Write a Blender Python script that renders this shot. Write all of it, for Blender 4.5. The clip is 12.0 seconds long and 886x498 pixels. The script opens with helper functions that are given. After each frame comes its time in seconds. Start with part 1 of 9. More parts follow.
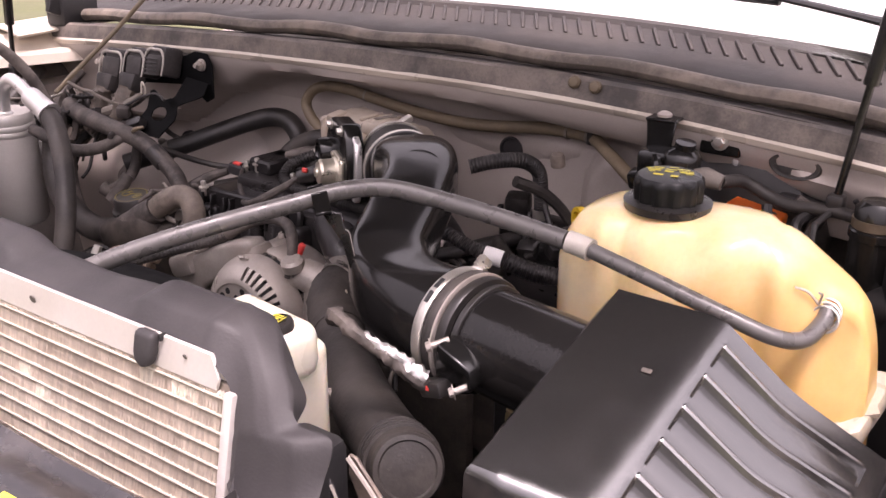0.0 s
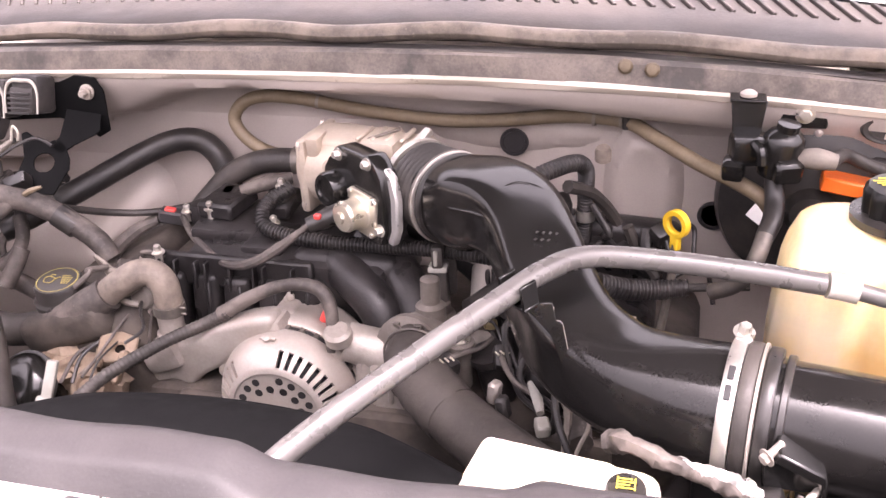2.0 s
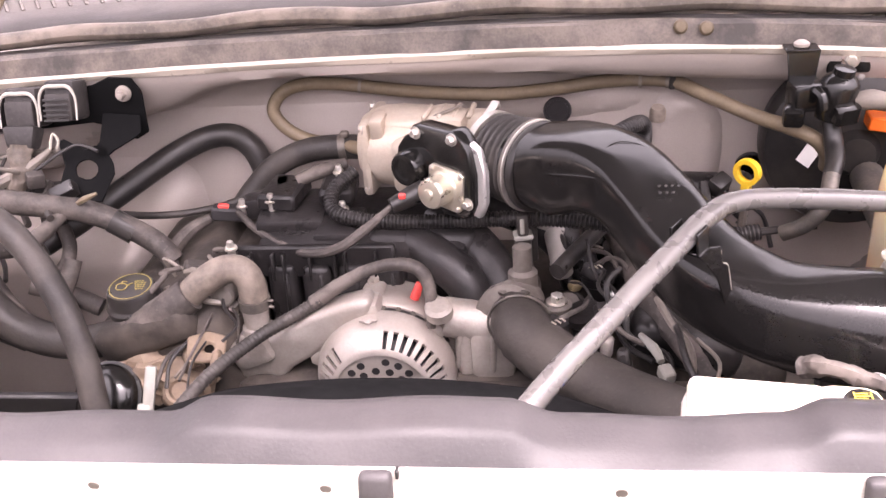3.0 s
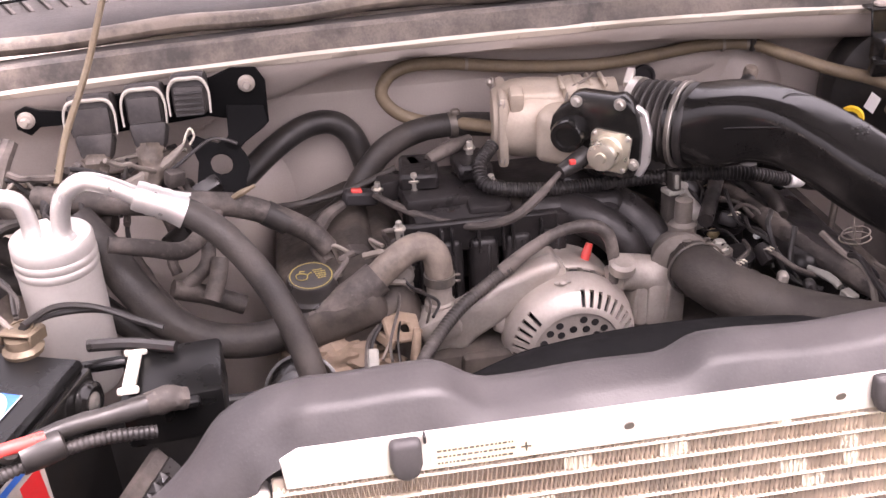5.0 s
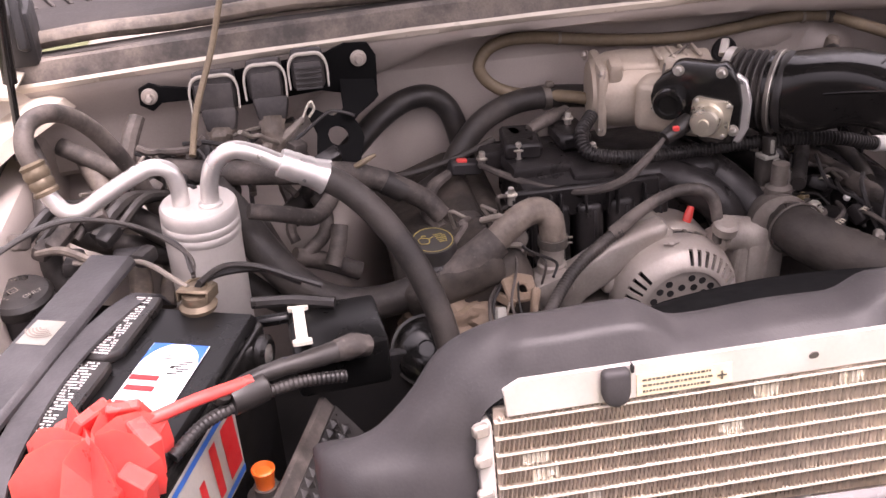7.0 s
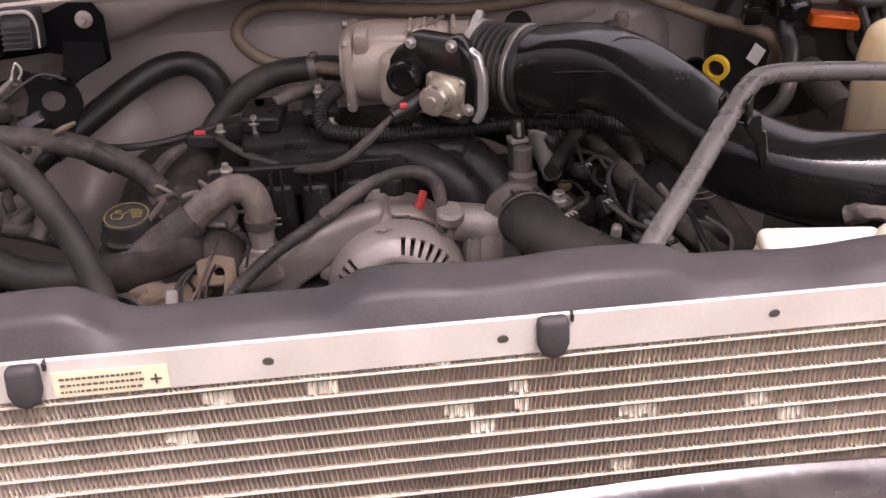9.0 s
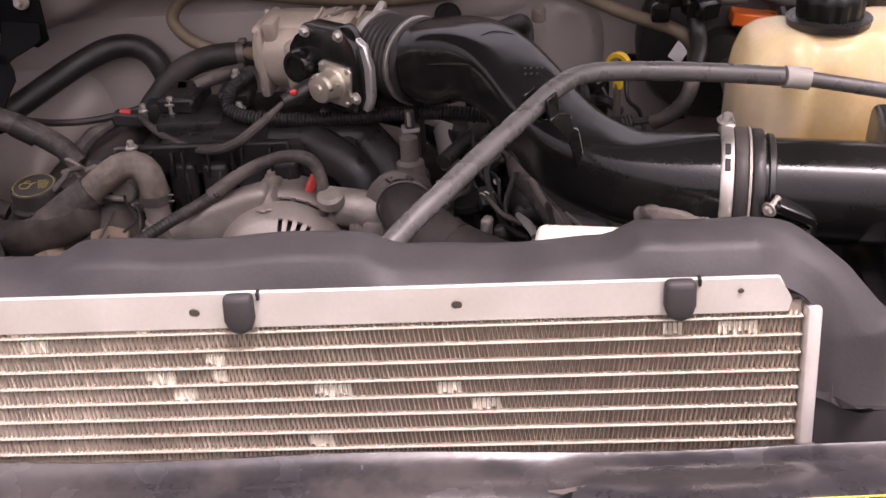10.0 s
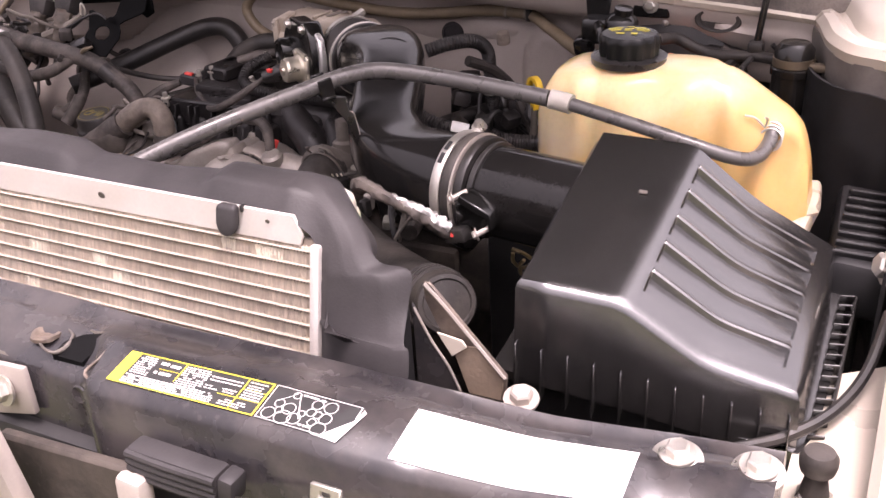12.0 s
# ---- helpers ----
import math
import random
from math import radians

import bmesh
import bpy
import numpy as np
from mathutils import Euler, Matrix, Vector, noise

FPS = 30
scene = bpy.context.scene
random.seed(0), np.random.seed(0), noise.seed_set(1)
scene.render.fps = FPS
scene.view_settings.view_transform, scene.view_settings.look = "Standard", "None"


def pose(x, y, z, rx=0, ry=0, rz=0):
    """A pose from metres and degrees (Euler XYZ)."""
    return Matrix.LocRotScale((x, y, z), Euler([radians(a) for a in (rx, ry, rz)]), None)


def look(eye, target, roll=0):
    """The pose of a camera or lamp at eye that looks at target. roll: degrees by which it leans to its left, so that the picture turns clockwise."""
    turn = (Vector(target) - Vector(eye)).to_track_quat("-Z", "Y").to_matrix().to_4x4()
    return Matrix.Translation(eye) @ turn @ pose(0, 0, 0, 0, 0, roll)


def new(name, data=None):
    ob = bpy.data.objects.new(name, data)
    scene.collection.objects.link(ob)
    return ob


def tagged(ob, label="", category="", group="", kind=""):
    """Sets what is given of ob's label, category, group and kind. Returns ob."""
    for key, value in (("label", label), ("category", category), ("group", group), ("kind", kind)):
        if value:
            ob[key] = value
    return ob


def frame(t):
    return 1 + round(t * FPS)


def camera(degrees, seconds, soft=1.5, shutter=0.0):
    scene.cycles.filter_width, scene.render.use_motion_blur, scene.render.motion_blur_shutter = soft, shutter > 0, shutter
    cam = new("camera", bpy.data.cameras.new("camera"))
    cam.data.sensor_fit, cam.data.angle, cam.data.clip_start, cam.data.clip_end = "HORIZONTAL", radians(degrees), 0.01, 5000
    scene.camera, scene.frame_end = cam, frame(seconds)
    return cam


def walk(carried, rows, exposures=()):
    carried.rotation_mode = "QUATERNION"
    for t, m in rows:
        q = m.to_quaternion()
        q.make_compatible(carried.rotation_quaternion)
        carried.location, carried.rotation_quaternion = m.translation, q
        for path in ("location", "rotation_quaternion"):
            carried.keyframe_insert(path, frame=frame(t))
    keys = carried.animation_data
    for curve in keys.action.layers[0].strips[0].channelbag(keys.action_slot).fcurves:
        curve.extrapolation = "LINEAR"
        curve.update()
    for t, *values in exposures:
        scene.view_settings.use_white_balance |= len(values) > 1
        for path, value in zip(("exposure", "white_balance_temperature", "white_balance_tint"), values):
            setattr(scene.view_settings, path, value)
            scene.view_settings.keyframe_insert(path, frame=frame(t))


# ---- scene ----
cam = camera(49.2, 12.0)

PATH = [
    (0, (0.823, -0.4, 1.377), (-0.253, 1.119, 0.645), 0.1),
    (0.5, (0.704, -0.41, 1.395), (-0.273, 1.14, 0.594), -1.2),
    (1, (0.574, -0.383, 1.405), (-0.311, 1.208, 0.576), -4.2),
    (1.5, (0.44, -0.359, 1.433), (-0.253, 1.304, 0.564), -4.4),
    (2, (0.324, -0.376, 1.447), (-0.153, 1.338, 0.533), -2.7),
    (2.5, (0.197, -0.416, 1.452), (-0.156, 1.319, 0.523), -4.2),
    (3, (0.1, -0.443, 1.45), (-0.136, 1.304, 0.505), -4.5),
    (3.5, (0.009, -0.438, 1.445), (-0.152, 1.315, 0.496), -3.6),
    (5.5, (-0.473, -0.502, 1.471), (-0.149, 1.202, 0.475), -2.6),
    (6, (-0.532, -0.517, 1.472), (-0.191, 1.17, 0.453), -2.5),
    (6.5, (-0.559, -0.519, 1.475), (-0.28, 1.172, 0.446), -2.8),
    (7, (-0.526, -0.517, 1.473), (-0.279, 1.199, 0.475), -3.3),
    (7.5, (-0.451, -0.496, 1.464), (-0.152, 1.213, 0.47), -3.4),
    (9.5, (0.018, -0.502, 1.41), (0.038, 1.208, 0.372), -3.4),
    (10, (0.166, -0.535, 1.414), (0.045, 1.172, 0.378), -4.1),
    (10.5, (0.351, -0.506, 1.414), (0.011, 1.223, 0.469), -2.8),
    (11, (0.492, -0.518, 1.4), (-0.011, 1.18, 0.47), -3.0),
    (11.5, (0.65, -0.578, 1.39), (0.025, 1.077, 0.458), -3.2),
    (12, (0.788, -0.584, 1.393), (-0.043, 0.989, 0.479), -3.4),
]
EXPOSE = [(0, 1.40), (1, 1.90), (1.5, 2.42), (2, 2.80), (3.7, 2.76), (5.3, 2.16), (6.5, 1.65), (7.7, 1.71), (9.3, 1.18), (10.5, 1.14), (11.2, 1.40), (12, 1.43)]
walk(cam, [(t, look(eye, target, roll)) for t, eye, target, roll in PATH], [(t, stops, 6750, 34) for t, stops in EXPOSE])

# ---------------------------------------------------------------- world and light
world = bpy.data.worlds.new("sky")
scene.world = world
world.use_nodes = True
wn = world.node_tree
wn.nodes.clear()
sky = wn.nodes.new("ShaderNodeTexSky")
sky.sky_type, sky.sun_disc = "NISHITA", False
sky.sun_elevation, sky.sun_rotation = radians(77), radians(127)
sky.air_density, sky.dust_density, sky.ozone_density = 1.6, 9.0, 1.0
sat = wn.nodes.new("ShaderNodeHueSaturation")
sat.inputs["Saturation"].default_value = 0.12
bgd = wn.nodes.new("ShaderNodeBackground")
bgd.inputs["Strength"].default_value = 0.15
wout = wn.nodes.new("ShaderNodeOutputWorld")
wn.links.new(sky.outputs[0], sat.inputs["Color"])
wn.links.new(sat.outputs[0], bgd.inputs["Color"])
wn.links.new(bgd.outputs[0], wout.inputs["Surface"])

sun_data = bpy.data.lights.new("sun", "SUN")
sun_data.energy, sun_data.angle, sun_data.color = 1.5, radians(18), (1.0, 0.97, 0.93)
sun = new("sun", sun_data)
sun.matrix_world = look((0.8, -0.6, 4.5), (0, 0.1, 0))


# ---------------------------------------------------------------- materials
def mat(name, col, rough=0.5, metal=0.0, var=0.25, scale=30.0, bump=0.15, bscale=220.0, dust=0.0,
        dustcol=(0.30, 0.25, 0.20), rvar=0.15, coat=0.0, sub=0.0, spec=0.5, island=0.0, objvar=0.0, ior=1.5):
    """A painted, moulded or cast surface: blotches and grain in its colour, a film of dust in patches, uneven gloss, fine relief."""
    m = bpy.data.materials.new(name)
    m.use_nodes = True
    nt = m.node_tree
    N, L = nt.nodes, nt.links
    b = N["Principled BSDF"]
    tc = N.new("ShaderNodeTexCoord")
    big = N.new("ShaderNodeTexNoise")
    big.inputs["Scale"].default_value, big.inputs["Detail"].default_value = scale, 6.0
    fine = N.new("ShaderNodeTexNoise")
    fine.inputs["Scale"].default_value, fine.inputs["Detail"].default_value = bscale, 4.0
    L.new(tc.outputs["Object"], big.inputs["Vector"])
    L.new(tc.outputs["Object"], fine.inputs["Vector"])
    ramp = N.new("ShaderNodeValToRGB")
    ramp.color_ramp.elements[0].position, ramp.color_ramp.elements[1].position = 0.3, 0.7
    ramp.color_ramp.elements[0].color = (*[c * (1 - var) for c in col], 1)
    ramp.color_ramp.elements[1].color = (*[min(1, c * (1 + var)) for c in col], 1)
    mixn = N.new("ShaderNodeMath")
    mixn.operation, mixn.inputs[1].default_value = "MULTIPLY_ADD", 0.35
    sh = N.new("ShaderNodeMath")
    sh.operation, sh.inputs[1].default_value = "MULTIPLY", 0.65
    L.new(big.outputs["Fac"], sh.inputs[0])
    L.new(fine.outputs["Fac"], mixn.inputs[0])
    L.new(sh.outputs[0], mixn.inputs[2])
    L.new(mixn.outputs[0], ramp.inputs["Fac"])
    color = ramp.outputs["Color"]
    if island or objvar:
        src = N.new("ShaderNodeNewGeometry").outputs["Random Per Island"] if island else N.new("ShaderNodeObjectInfo").outputs["Random"]
        hsv = N.new("ShaderNodeHueSaturation")
        mr = N.new("ShaderNodeMapRange")
        a = island or objvar
        mr.inputs["To Min"].default_value, mr.inputs["To Max"].default_value = 1 - a, 1 + a
        L.new(src, mr.inputs["Value"])
        L.new(mr.outputs[0], hsv.inputs["Value"])
        L.new(color, hsv.inputs["Color"])
        color = hsv.outputs["Color"]
    if dust:
        dn = N.new("ShaderNodeTexNoise")
        dn.inputs["Scale"].default_value, dn.inputs["Detail"].default_value, dn.inputs["Roughness"].default_value = scale * 0.45, 9.0, 0.65
        L.new(tc.outputs["Object"], dn.inputs["Vector"])
        dr = N.new("ShaderNodeMapRange")
        dr.inputs["From Min"].default_value, dr.inputs["From Max"].default_value = 0.43, 0.61
        dr.inputs["To Min"].default_value, dr.inputs["To Max"].default_value = dust * 0.35, min(1, dust * 1.4)
        L.new(dn.outputs["Fac"], dr.inputs["Value"])
        mx = N.new("ShaderNodeMix")
        mx.data_type = "RGBA"
        sp = N.new("ShaderNodeMapRange")
        sp.inputs["From Min"].default_value, sp.inputs["From Max"].default_value = 0.58, 0.70
        sp.inputs["To Max"].default_value = min(0.6, dust * 0.9)
        L.new(fine.outputs["Fac"], sp.inputs["Value"])
        top = N.new("ShaderNodeMath")
        top.operation = "MAXIMUM"
        L.new(dr.outputs[0], top.inputs[0])
        L.new(sp.outputs[0], top.inputs[1])
        L.new(top.outputs[0], mx.inputs["Factor"])
        L.new(color, mx.inputs["A"])
        mx.inputs["B"].default_value = (*dustcol, 1)
        color = mx.outputs["Result"]
    L.new(color, b.inputs["Base Color"])
    rr = N.new("ShaderNodeMapRange")
    rr.inputs["From Min"].default_value, rr.inputs["From Max"].default_value = 0.3, 0.7
    rr.inputs["To Min"].default_value, rr.inputs["To Max"].default_value = max(0.03, rough - rvar), min(1, rough + rvar)
    L.new(big.outputs["Fac"], rr.inputs["Value"])
    L.new(rr.outputs[0], b.inputs["Roughness"])
    b.inputs["Metallic"].default_value = metal
    b.inputs["IOR"].default_value = ior
    b.inputs["Specular IOR Level"].default_value = spec
    b.inputs["Coat Weight"].default_value = coat
    b.inputs["Coat Roughness"].default_value = 0.2
    if sub:
        b.inputs["Subsurface Weight"].default_value = sub
        b.inputs["Subsurface Radius"].default_value = (0.9, 0.5, 0.2)
        b.inputs["Subsurface Scale"].default_value = 0.012
    if bump:
        bp = N.new("ShaderNodeBump")
        bp.inputs["Strength"].default_value, bp.inputs["Distance"].default_value = bump, 0.0015
        hs = N.new("ShaderNodeMath")
        hs.operation, hs.inputs[1].default_value = "MULTIPLY_ADD", 0.9
        L.new(big.outputs["Fac"], hs.inputs[0])
        L.new(fine.outputs["Fac"], hs.inputs[2])
        L.new(hs.outputs[0], bp.inputs["Height"])
        L.new(bp.outputs["Normal"], b.inputs["Normal"])
    return m


M = dict(
    body=mat("champagne_paint", (0.43, 0.38, 0.345), 0.45, 0.15, 0.12, 9, 0.05, 400, 0.40, (0.35, 0.30, 0.26)),
    bodyclean=mat("pale_paint", (0.55, 0.49, 0.41), 0.35, 0.1, 0.06, 12, 0.03, 300, 0.15, (0.5, 0.43, 0.35)),
    black=mat("black_plastic", (0.015, 0.0142, 0.0142), 0.36, 0, 0.25, 40, 0.08, 500, 0.03),
    capblack=mat("cap_black_plastic", (0.006, 0.006, 0.006), 0.30, 0, 0.2, 30, 0.02, 400, 0, rvar=0.05, spec=0.3),
    gloss=mat("glossy_black_plastic", (0.007, 0.007, 0.007), 0.17, 0, 0.2, 30, 0.03, 400, 0.015, rvar=0.06),
    ductp=mat("moulded_black_duct", (0.009, 0.0085, 0.0083), 0.15, 0, 0.25, 24, 0.05, 500, 0.03, (0.08, 0.07, 0.062), rvar=0.06, spec=0.34),
    castcream=mat("dusty_cream_casting", (0.50, 0.44, 0.365), 0.5, 0.35, 0.18, 34, 0.3, 240, 0.45, (0.42, 0.345, 0.27)),
    boxp=mat("textured_black_plastic", (0.011, 0.0105, 0.0105), 0.22, 0, 0.12, 40, 0.12, 900, 0.01, rvar=0.03, spec=1.0, coat=0.8, ior=1.8),
    shroud=mat("weathered_black_plastic", (0.024, 0.0225, 0.0235), 0.56, 0, 0.30, 14, 0.12, 420, 0.30, (0.072, 0.065, 0.065), rvar=0.12, spec=0.34),
    rubber=mat("dusty_rubber", (0.020, 0.0185, 0.0175), 0.52, 0, 0.35, 30, 0.25, 300, 0.38, (0.098, 0.084, 0.074), spec=0.35),
    rubberclean=mat("black_rubber", (0.014, 0.0135, 0.014), 0.42, 0, 0.2, 40, 0.1, 400, 0.05, spec=0.4),
    dirtyrub=mat("sun_browned_hose", (0.14, 0.105, 0.065), 0.6, 0, 0.3, 50, 0.15, 300, 0.25, (0.24, 0.19, 0.13)),
    mudrub=mat("mud_stained_rubber", (0.024, 0.021, 0.019), 0.65, 0, 0.4, 22, 0.4, 200, 0.46, (0.072, 0.062, 0.054), spec=0.3),
    dustyhose=mat("dust_caked_rubber", (0.060, 0.050, 0.042), 0.65, 0, 0.4, 40, 0.5, 220, 0.55, (0.25, 0.205, 0.165)),
    loom=mat("corrugated_loom", (0.011, 0.0105, 0.011), 0.42, 0, 0.25, 60, 0.15, 300, 0.22, (0.10, 0.088, 0.080), spec=0.35),
    tape=mat("dusty_loom_tape", (0.024, 0.0215, 0.0205), 0.6, 0, 0.4, 45, 0.5, 160, 0.46, (0.185, 0.157, 0.138), spec=0.3),
    alu=mat("cast_aluminium", (0.40, 0.365, 0.33), 0.5, 0.5, 0.14, 30, 0.25, 260, 0.40, (0.36, 0.305, 0.26)),
    zinc=mat("yellow_zinc", (0.68, 0.63, 0.52), 0.36, 0.8, 0.10, 60, 0.05, 300, 0.10),
    alub=mat("bright_aluminium", (0.70, 0.68, 0.655), 0.36, 0.7, 0.10, 40, 0.05, 300, 0.10, (0.5, 0.46, 0.42)),
    rail=mat("dull_aluminium", (0.61, 0.575, 0.54), 0.45, 0.45, 0.08, 25, 0.05, 300, 0.15, (0.55, 0.47, 0.40)),
    steel=mat("zinc_steel", (0.62, 0.59, 0.54), 0.38, 0.85, 0.12, 60, 0.06, 300, 0.12),
    steeldark=mat("dark_steel", (0.10, 0.095, 0.09), 0.5, 0.6, 0.3, 50, 0.2, 250, 0.3),
    greytube=mat("grey_plastic_tube", (0.105, 0.100, 0.096), 0.32, 0.2, 0.12, 60, 0.05, 300, 0.09, (0.20, 0.175, 0.16)),
    engine=mat("sooty_engine_metal", (0.026, 0.023, 0.021), 0.7, 0.2, 0.4, 30, 0.4, 180, 0.40, (0.125, 0.103, 0.085), spec=0.35),
    mani=mat("manifold_plastic", (0.008, 0.0075, 0.0078), 0.38, 0, 0.3, 35, 0.25, 280, 0.20, (0.075, 0.066, 0.064), spec=0.3),
    tan=mat("dusty_tan_casting", (0.20, 0.145, 0.10), 0.75, 0.1, 0.3, 35, 0.4, 200, 0.3, (0.30, 0.235, 0.18)),
    tank=mat("aged_translucent_plastic", (0.80, 0.655, 0.385), 0.14, 0, 0.12, 22, 0.03, 200, 0.34, (0.70, 0.45, 0.19), sub=0.35, rvar=0.05),
    clouded=mat("clouded_plastic", (0.36, 0.315, 0.25), 0.35, 0, 0.2, 40, 0.05, 200, 0.2, (0.4, 0.3, 0.18), sub=0.15),
    sleeve=mat("clouded_sleeve_plastic", (0.44, 0.415, 0.37), 0.45, 0, 0.12, 40, 0.05, 300, 0.2, (0.34, 0.29, 0.23)),
    white=mat("white_plastic", (0.70, 0.67, 0.58), 0.45, 0, 0.08, 30, 0.04, 300, 0.18, (0.52, 0.43, 0.32)),
    paper=mat("white_paper", (0.84, 0.83, 0.80), 0.6, 0, 0.03, 30, 0.02, 300, 0.04, (0.6, 0.55, 0.5)),
    agedpaper=mat("aged_paper", (0.66, 0.56, 0.38), 0.6, 0, 0.08, 60, 0.02, 300, 0.1, (0.5, 0.4, 0.25)),
    red=mat("red_plastic", (0.74, 0.07, 0.06), 0.38, 0, 0.15, 30, 0.12, 120, 0.12, (0.72, 0.20, 0.16), sub=0.15),
    orange=mat("orange_plastic", (0.85, 0.16, 0.02), 0.4, 0, 0.1, 30, 0.03, 300),
    yellow=mat("yellow_plastic", (0.75, 0.48, 0.015), 0.35, 0, 0.1, 40, 0.03, 300, 0.05),
    ink_d=mat("dull_yellow_ink", (0.30, 0.24, 0.07), 0.6, 0, 0.2, 60, 0, 300),
    ink_y=mat("yellow_ink", (0.72, 0.62, 0.05), 0.5, 0, 0.1, 60, 0, 300),
    ink_w=mat("white_ink", (0.75, 0.73, 0.70), 0.5, 0, 0.1, 60, 0, 300),
    ink_r=mat("red_ink", (0.62, 0.03, 0.03), 0.45, 0, 0.1, 60, 0, 300),
    ink_b=mat("blue_ink", (0.03, 0.14, 0.5), 0.45, 0, 0.15, 60, 0, 300),
    ink_k=mat("dark_ink", (0.03, 0.03, 0.03), 0.5, 0, 0.1, 60, 0, 300),
    fin=mat("dusty_fins", (0.66, 0.595, 0.515), 0.55, 0.2, 0.22, 22, 0, 300, 0.34, (0.45, 0.37, 0.295), island=0.16),
    finbent=mat("bent_bright_fins", (0.80, 0.75, 0.66), 0.45, 0.3, 0.2, 80, 0, 300, island=0.15),
    finback=mat("fin_gap_shade", (0.24, 0.20, 0.165), 0.7, 0.1, 0.25, 25, 0.2, 300, 0.3, (0.42, 0.35, 0.29)),
    tubes=mat("condenser_tubes", (0.66, 0.60, 0.51), 0.42, 0.4, 0.10, 30, 0.02, 300, 0.12, (0.45, 0.36, 0.28)),
    dark=mat("deep_black_paint", (0.010, 0.010, 0.011), 0.55, 0, 0.3, 20, 0.1, 200, 0.10, (0.06, 0.05, 0.045)),
    support=mat("black_painted_steel", (0.013, 0.013, 0.016), 0.24, 0, 0.3, 26, 0.16, 120, 0.20, (0.16, 0.137, 0.123), rvar=0.12, coat=0.3),
    scraped=mat("scraped_rusty_steel", (0.085, 0.070, 0.062), 0.45, 0.35, 0.5, 55, 0.6, 160, 0.45, (0.27, 0.21, 0.165)),
    cowl=mat("sunbleached_cowl_plastic", (0.026, 0.0235, 0.023), 0.6, 0, 0.45, 10, 0.2, 250, 0.32, (0.080, 0.066, 0.057), spec=0.3),
    cowledge=mat("stained_cowl_edge", (0.20, 0.166, 0.14), 0.6, 0.1, 0.5, 24, 0.2, 300, 0.66, (0.045, 0.04, 0.037)),
    wire_w=mat("pale_wires", (0.19, 0.165, 0.14), 0.6, 0, 0.2, 60, 0, 300),
    dash=mat("sunlit_dashboard", (0.55, 0.54, 0.54), 0.6, 0, 0.1, 8, 0.05, 200, 0.2, (0.45, 0.42, 0.40)),
    strapgrey=mat("grey_rubber_strap", (0.028, 0.0265, 0.028), 0.45, 0, 0.35, 18, 0.2, 300, 0.30, (0.125, 0.12, 0.124)),
    matte=mat("matte_black_steel", (0.006, 0.006, 0.0063), 0.7, 0, 0.2, 30, 0.05, 300, spec=0.06),
    brass=mat("tarnished_brass", (0.15, 0.118, 0.08), 0.5, 0.5, 0.3, 60, 0.3, 250, 0.25, (0.22, 0.17, 0.12)),
    brassy=mat("yellowed_zinc_clip", (0.42, 0.34, 0.18), 0.4, 0.6, 0.3, 80, 0.3, 250, 0.3, (0.25, 0.20, 0.14)),
    canister=mat("pale_aluminium_can", (0.58, 0.55, 0.515), 0.5, 0.35, 0.08, 25, 0.08, 300, 0.2, (0.42, 0.37, 0.32)),
    palegrey=mat("pale_grey_plastic", (0.25, 0.25, 0.225), 0.5, 0, 0.15, 60, 0.1, 300, 0.25, (0.28, 0.24, 0.2)),
    dullcast=mat("grimy_casting", (0.17, 0.153, 0.138), 0.6, 0.35, 0.3, 35, 0.35, 220, 0.55, (0.10, 0.084, 0.070)),
    greycast=mat("pale_grey_casting", (0.36, 0.33, 0.30), 0.5, 0.4, 0.2, 40, 0.3, 240, 0.4, (0.25, 0.21, 0.18)),
    # inner fender paint: some grime, but mostly the bay's shade put into the colour
    grimeshade=mat("grimy_shaded_paint", (0.19, 0.17, 0.155), 0.55, 0.1, 0.25, 12, 0.1, 260, 0.5, (0.10, 0.087, 0.078)),
    padgrey=mat("dusty_grey_module", (0.028, 0.026, 0.026), 0.55, 0, 0.4, 60, 0.3, 240, 0.40, (0.085, 0.075, 0.070), spec=0.3),
    bottle=mat("yellowed_bottle", (0.70, 0.655, 0.55), 0.35, 0, 0.08, 20, 0.04, 200, 0.18, (0.62, 0.54, 0.38), sub=0.3),
    grass=mat("dry_grass", (0.075, 0.085, 0.035), 0.9, 0, 0.4, 1.5, 0.3, 20, 0.3, (0.14, 0.125, 0.07)),
)


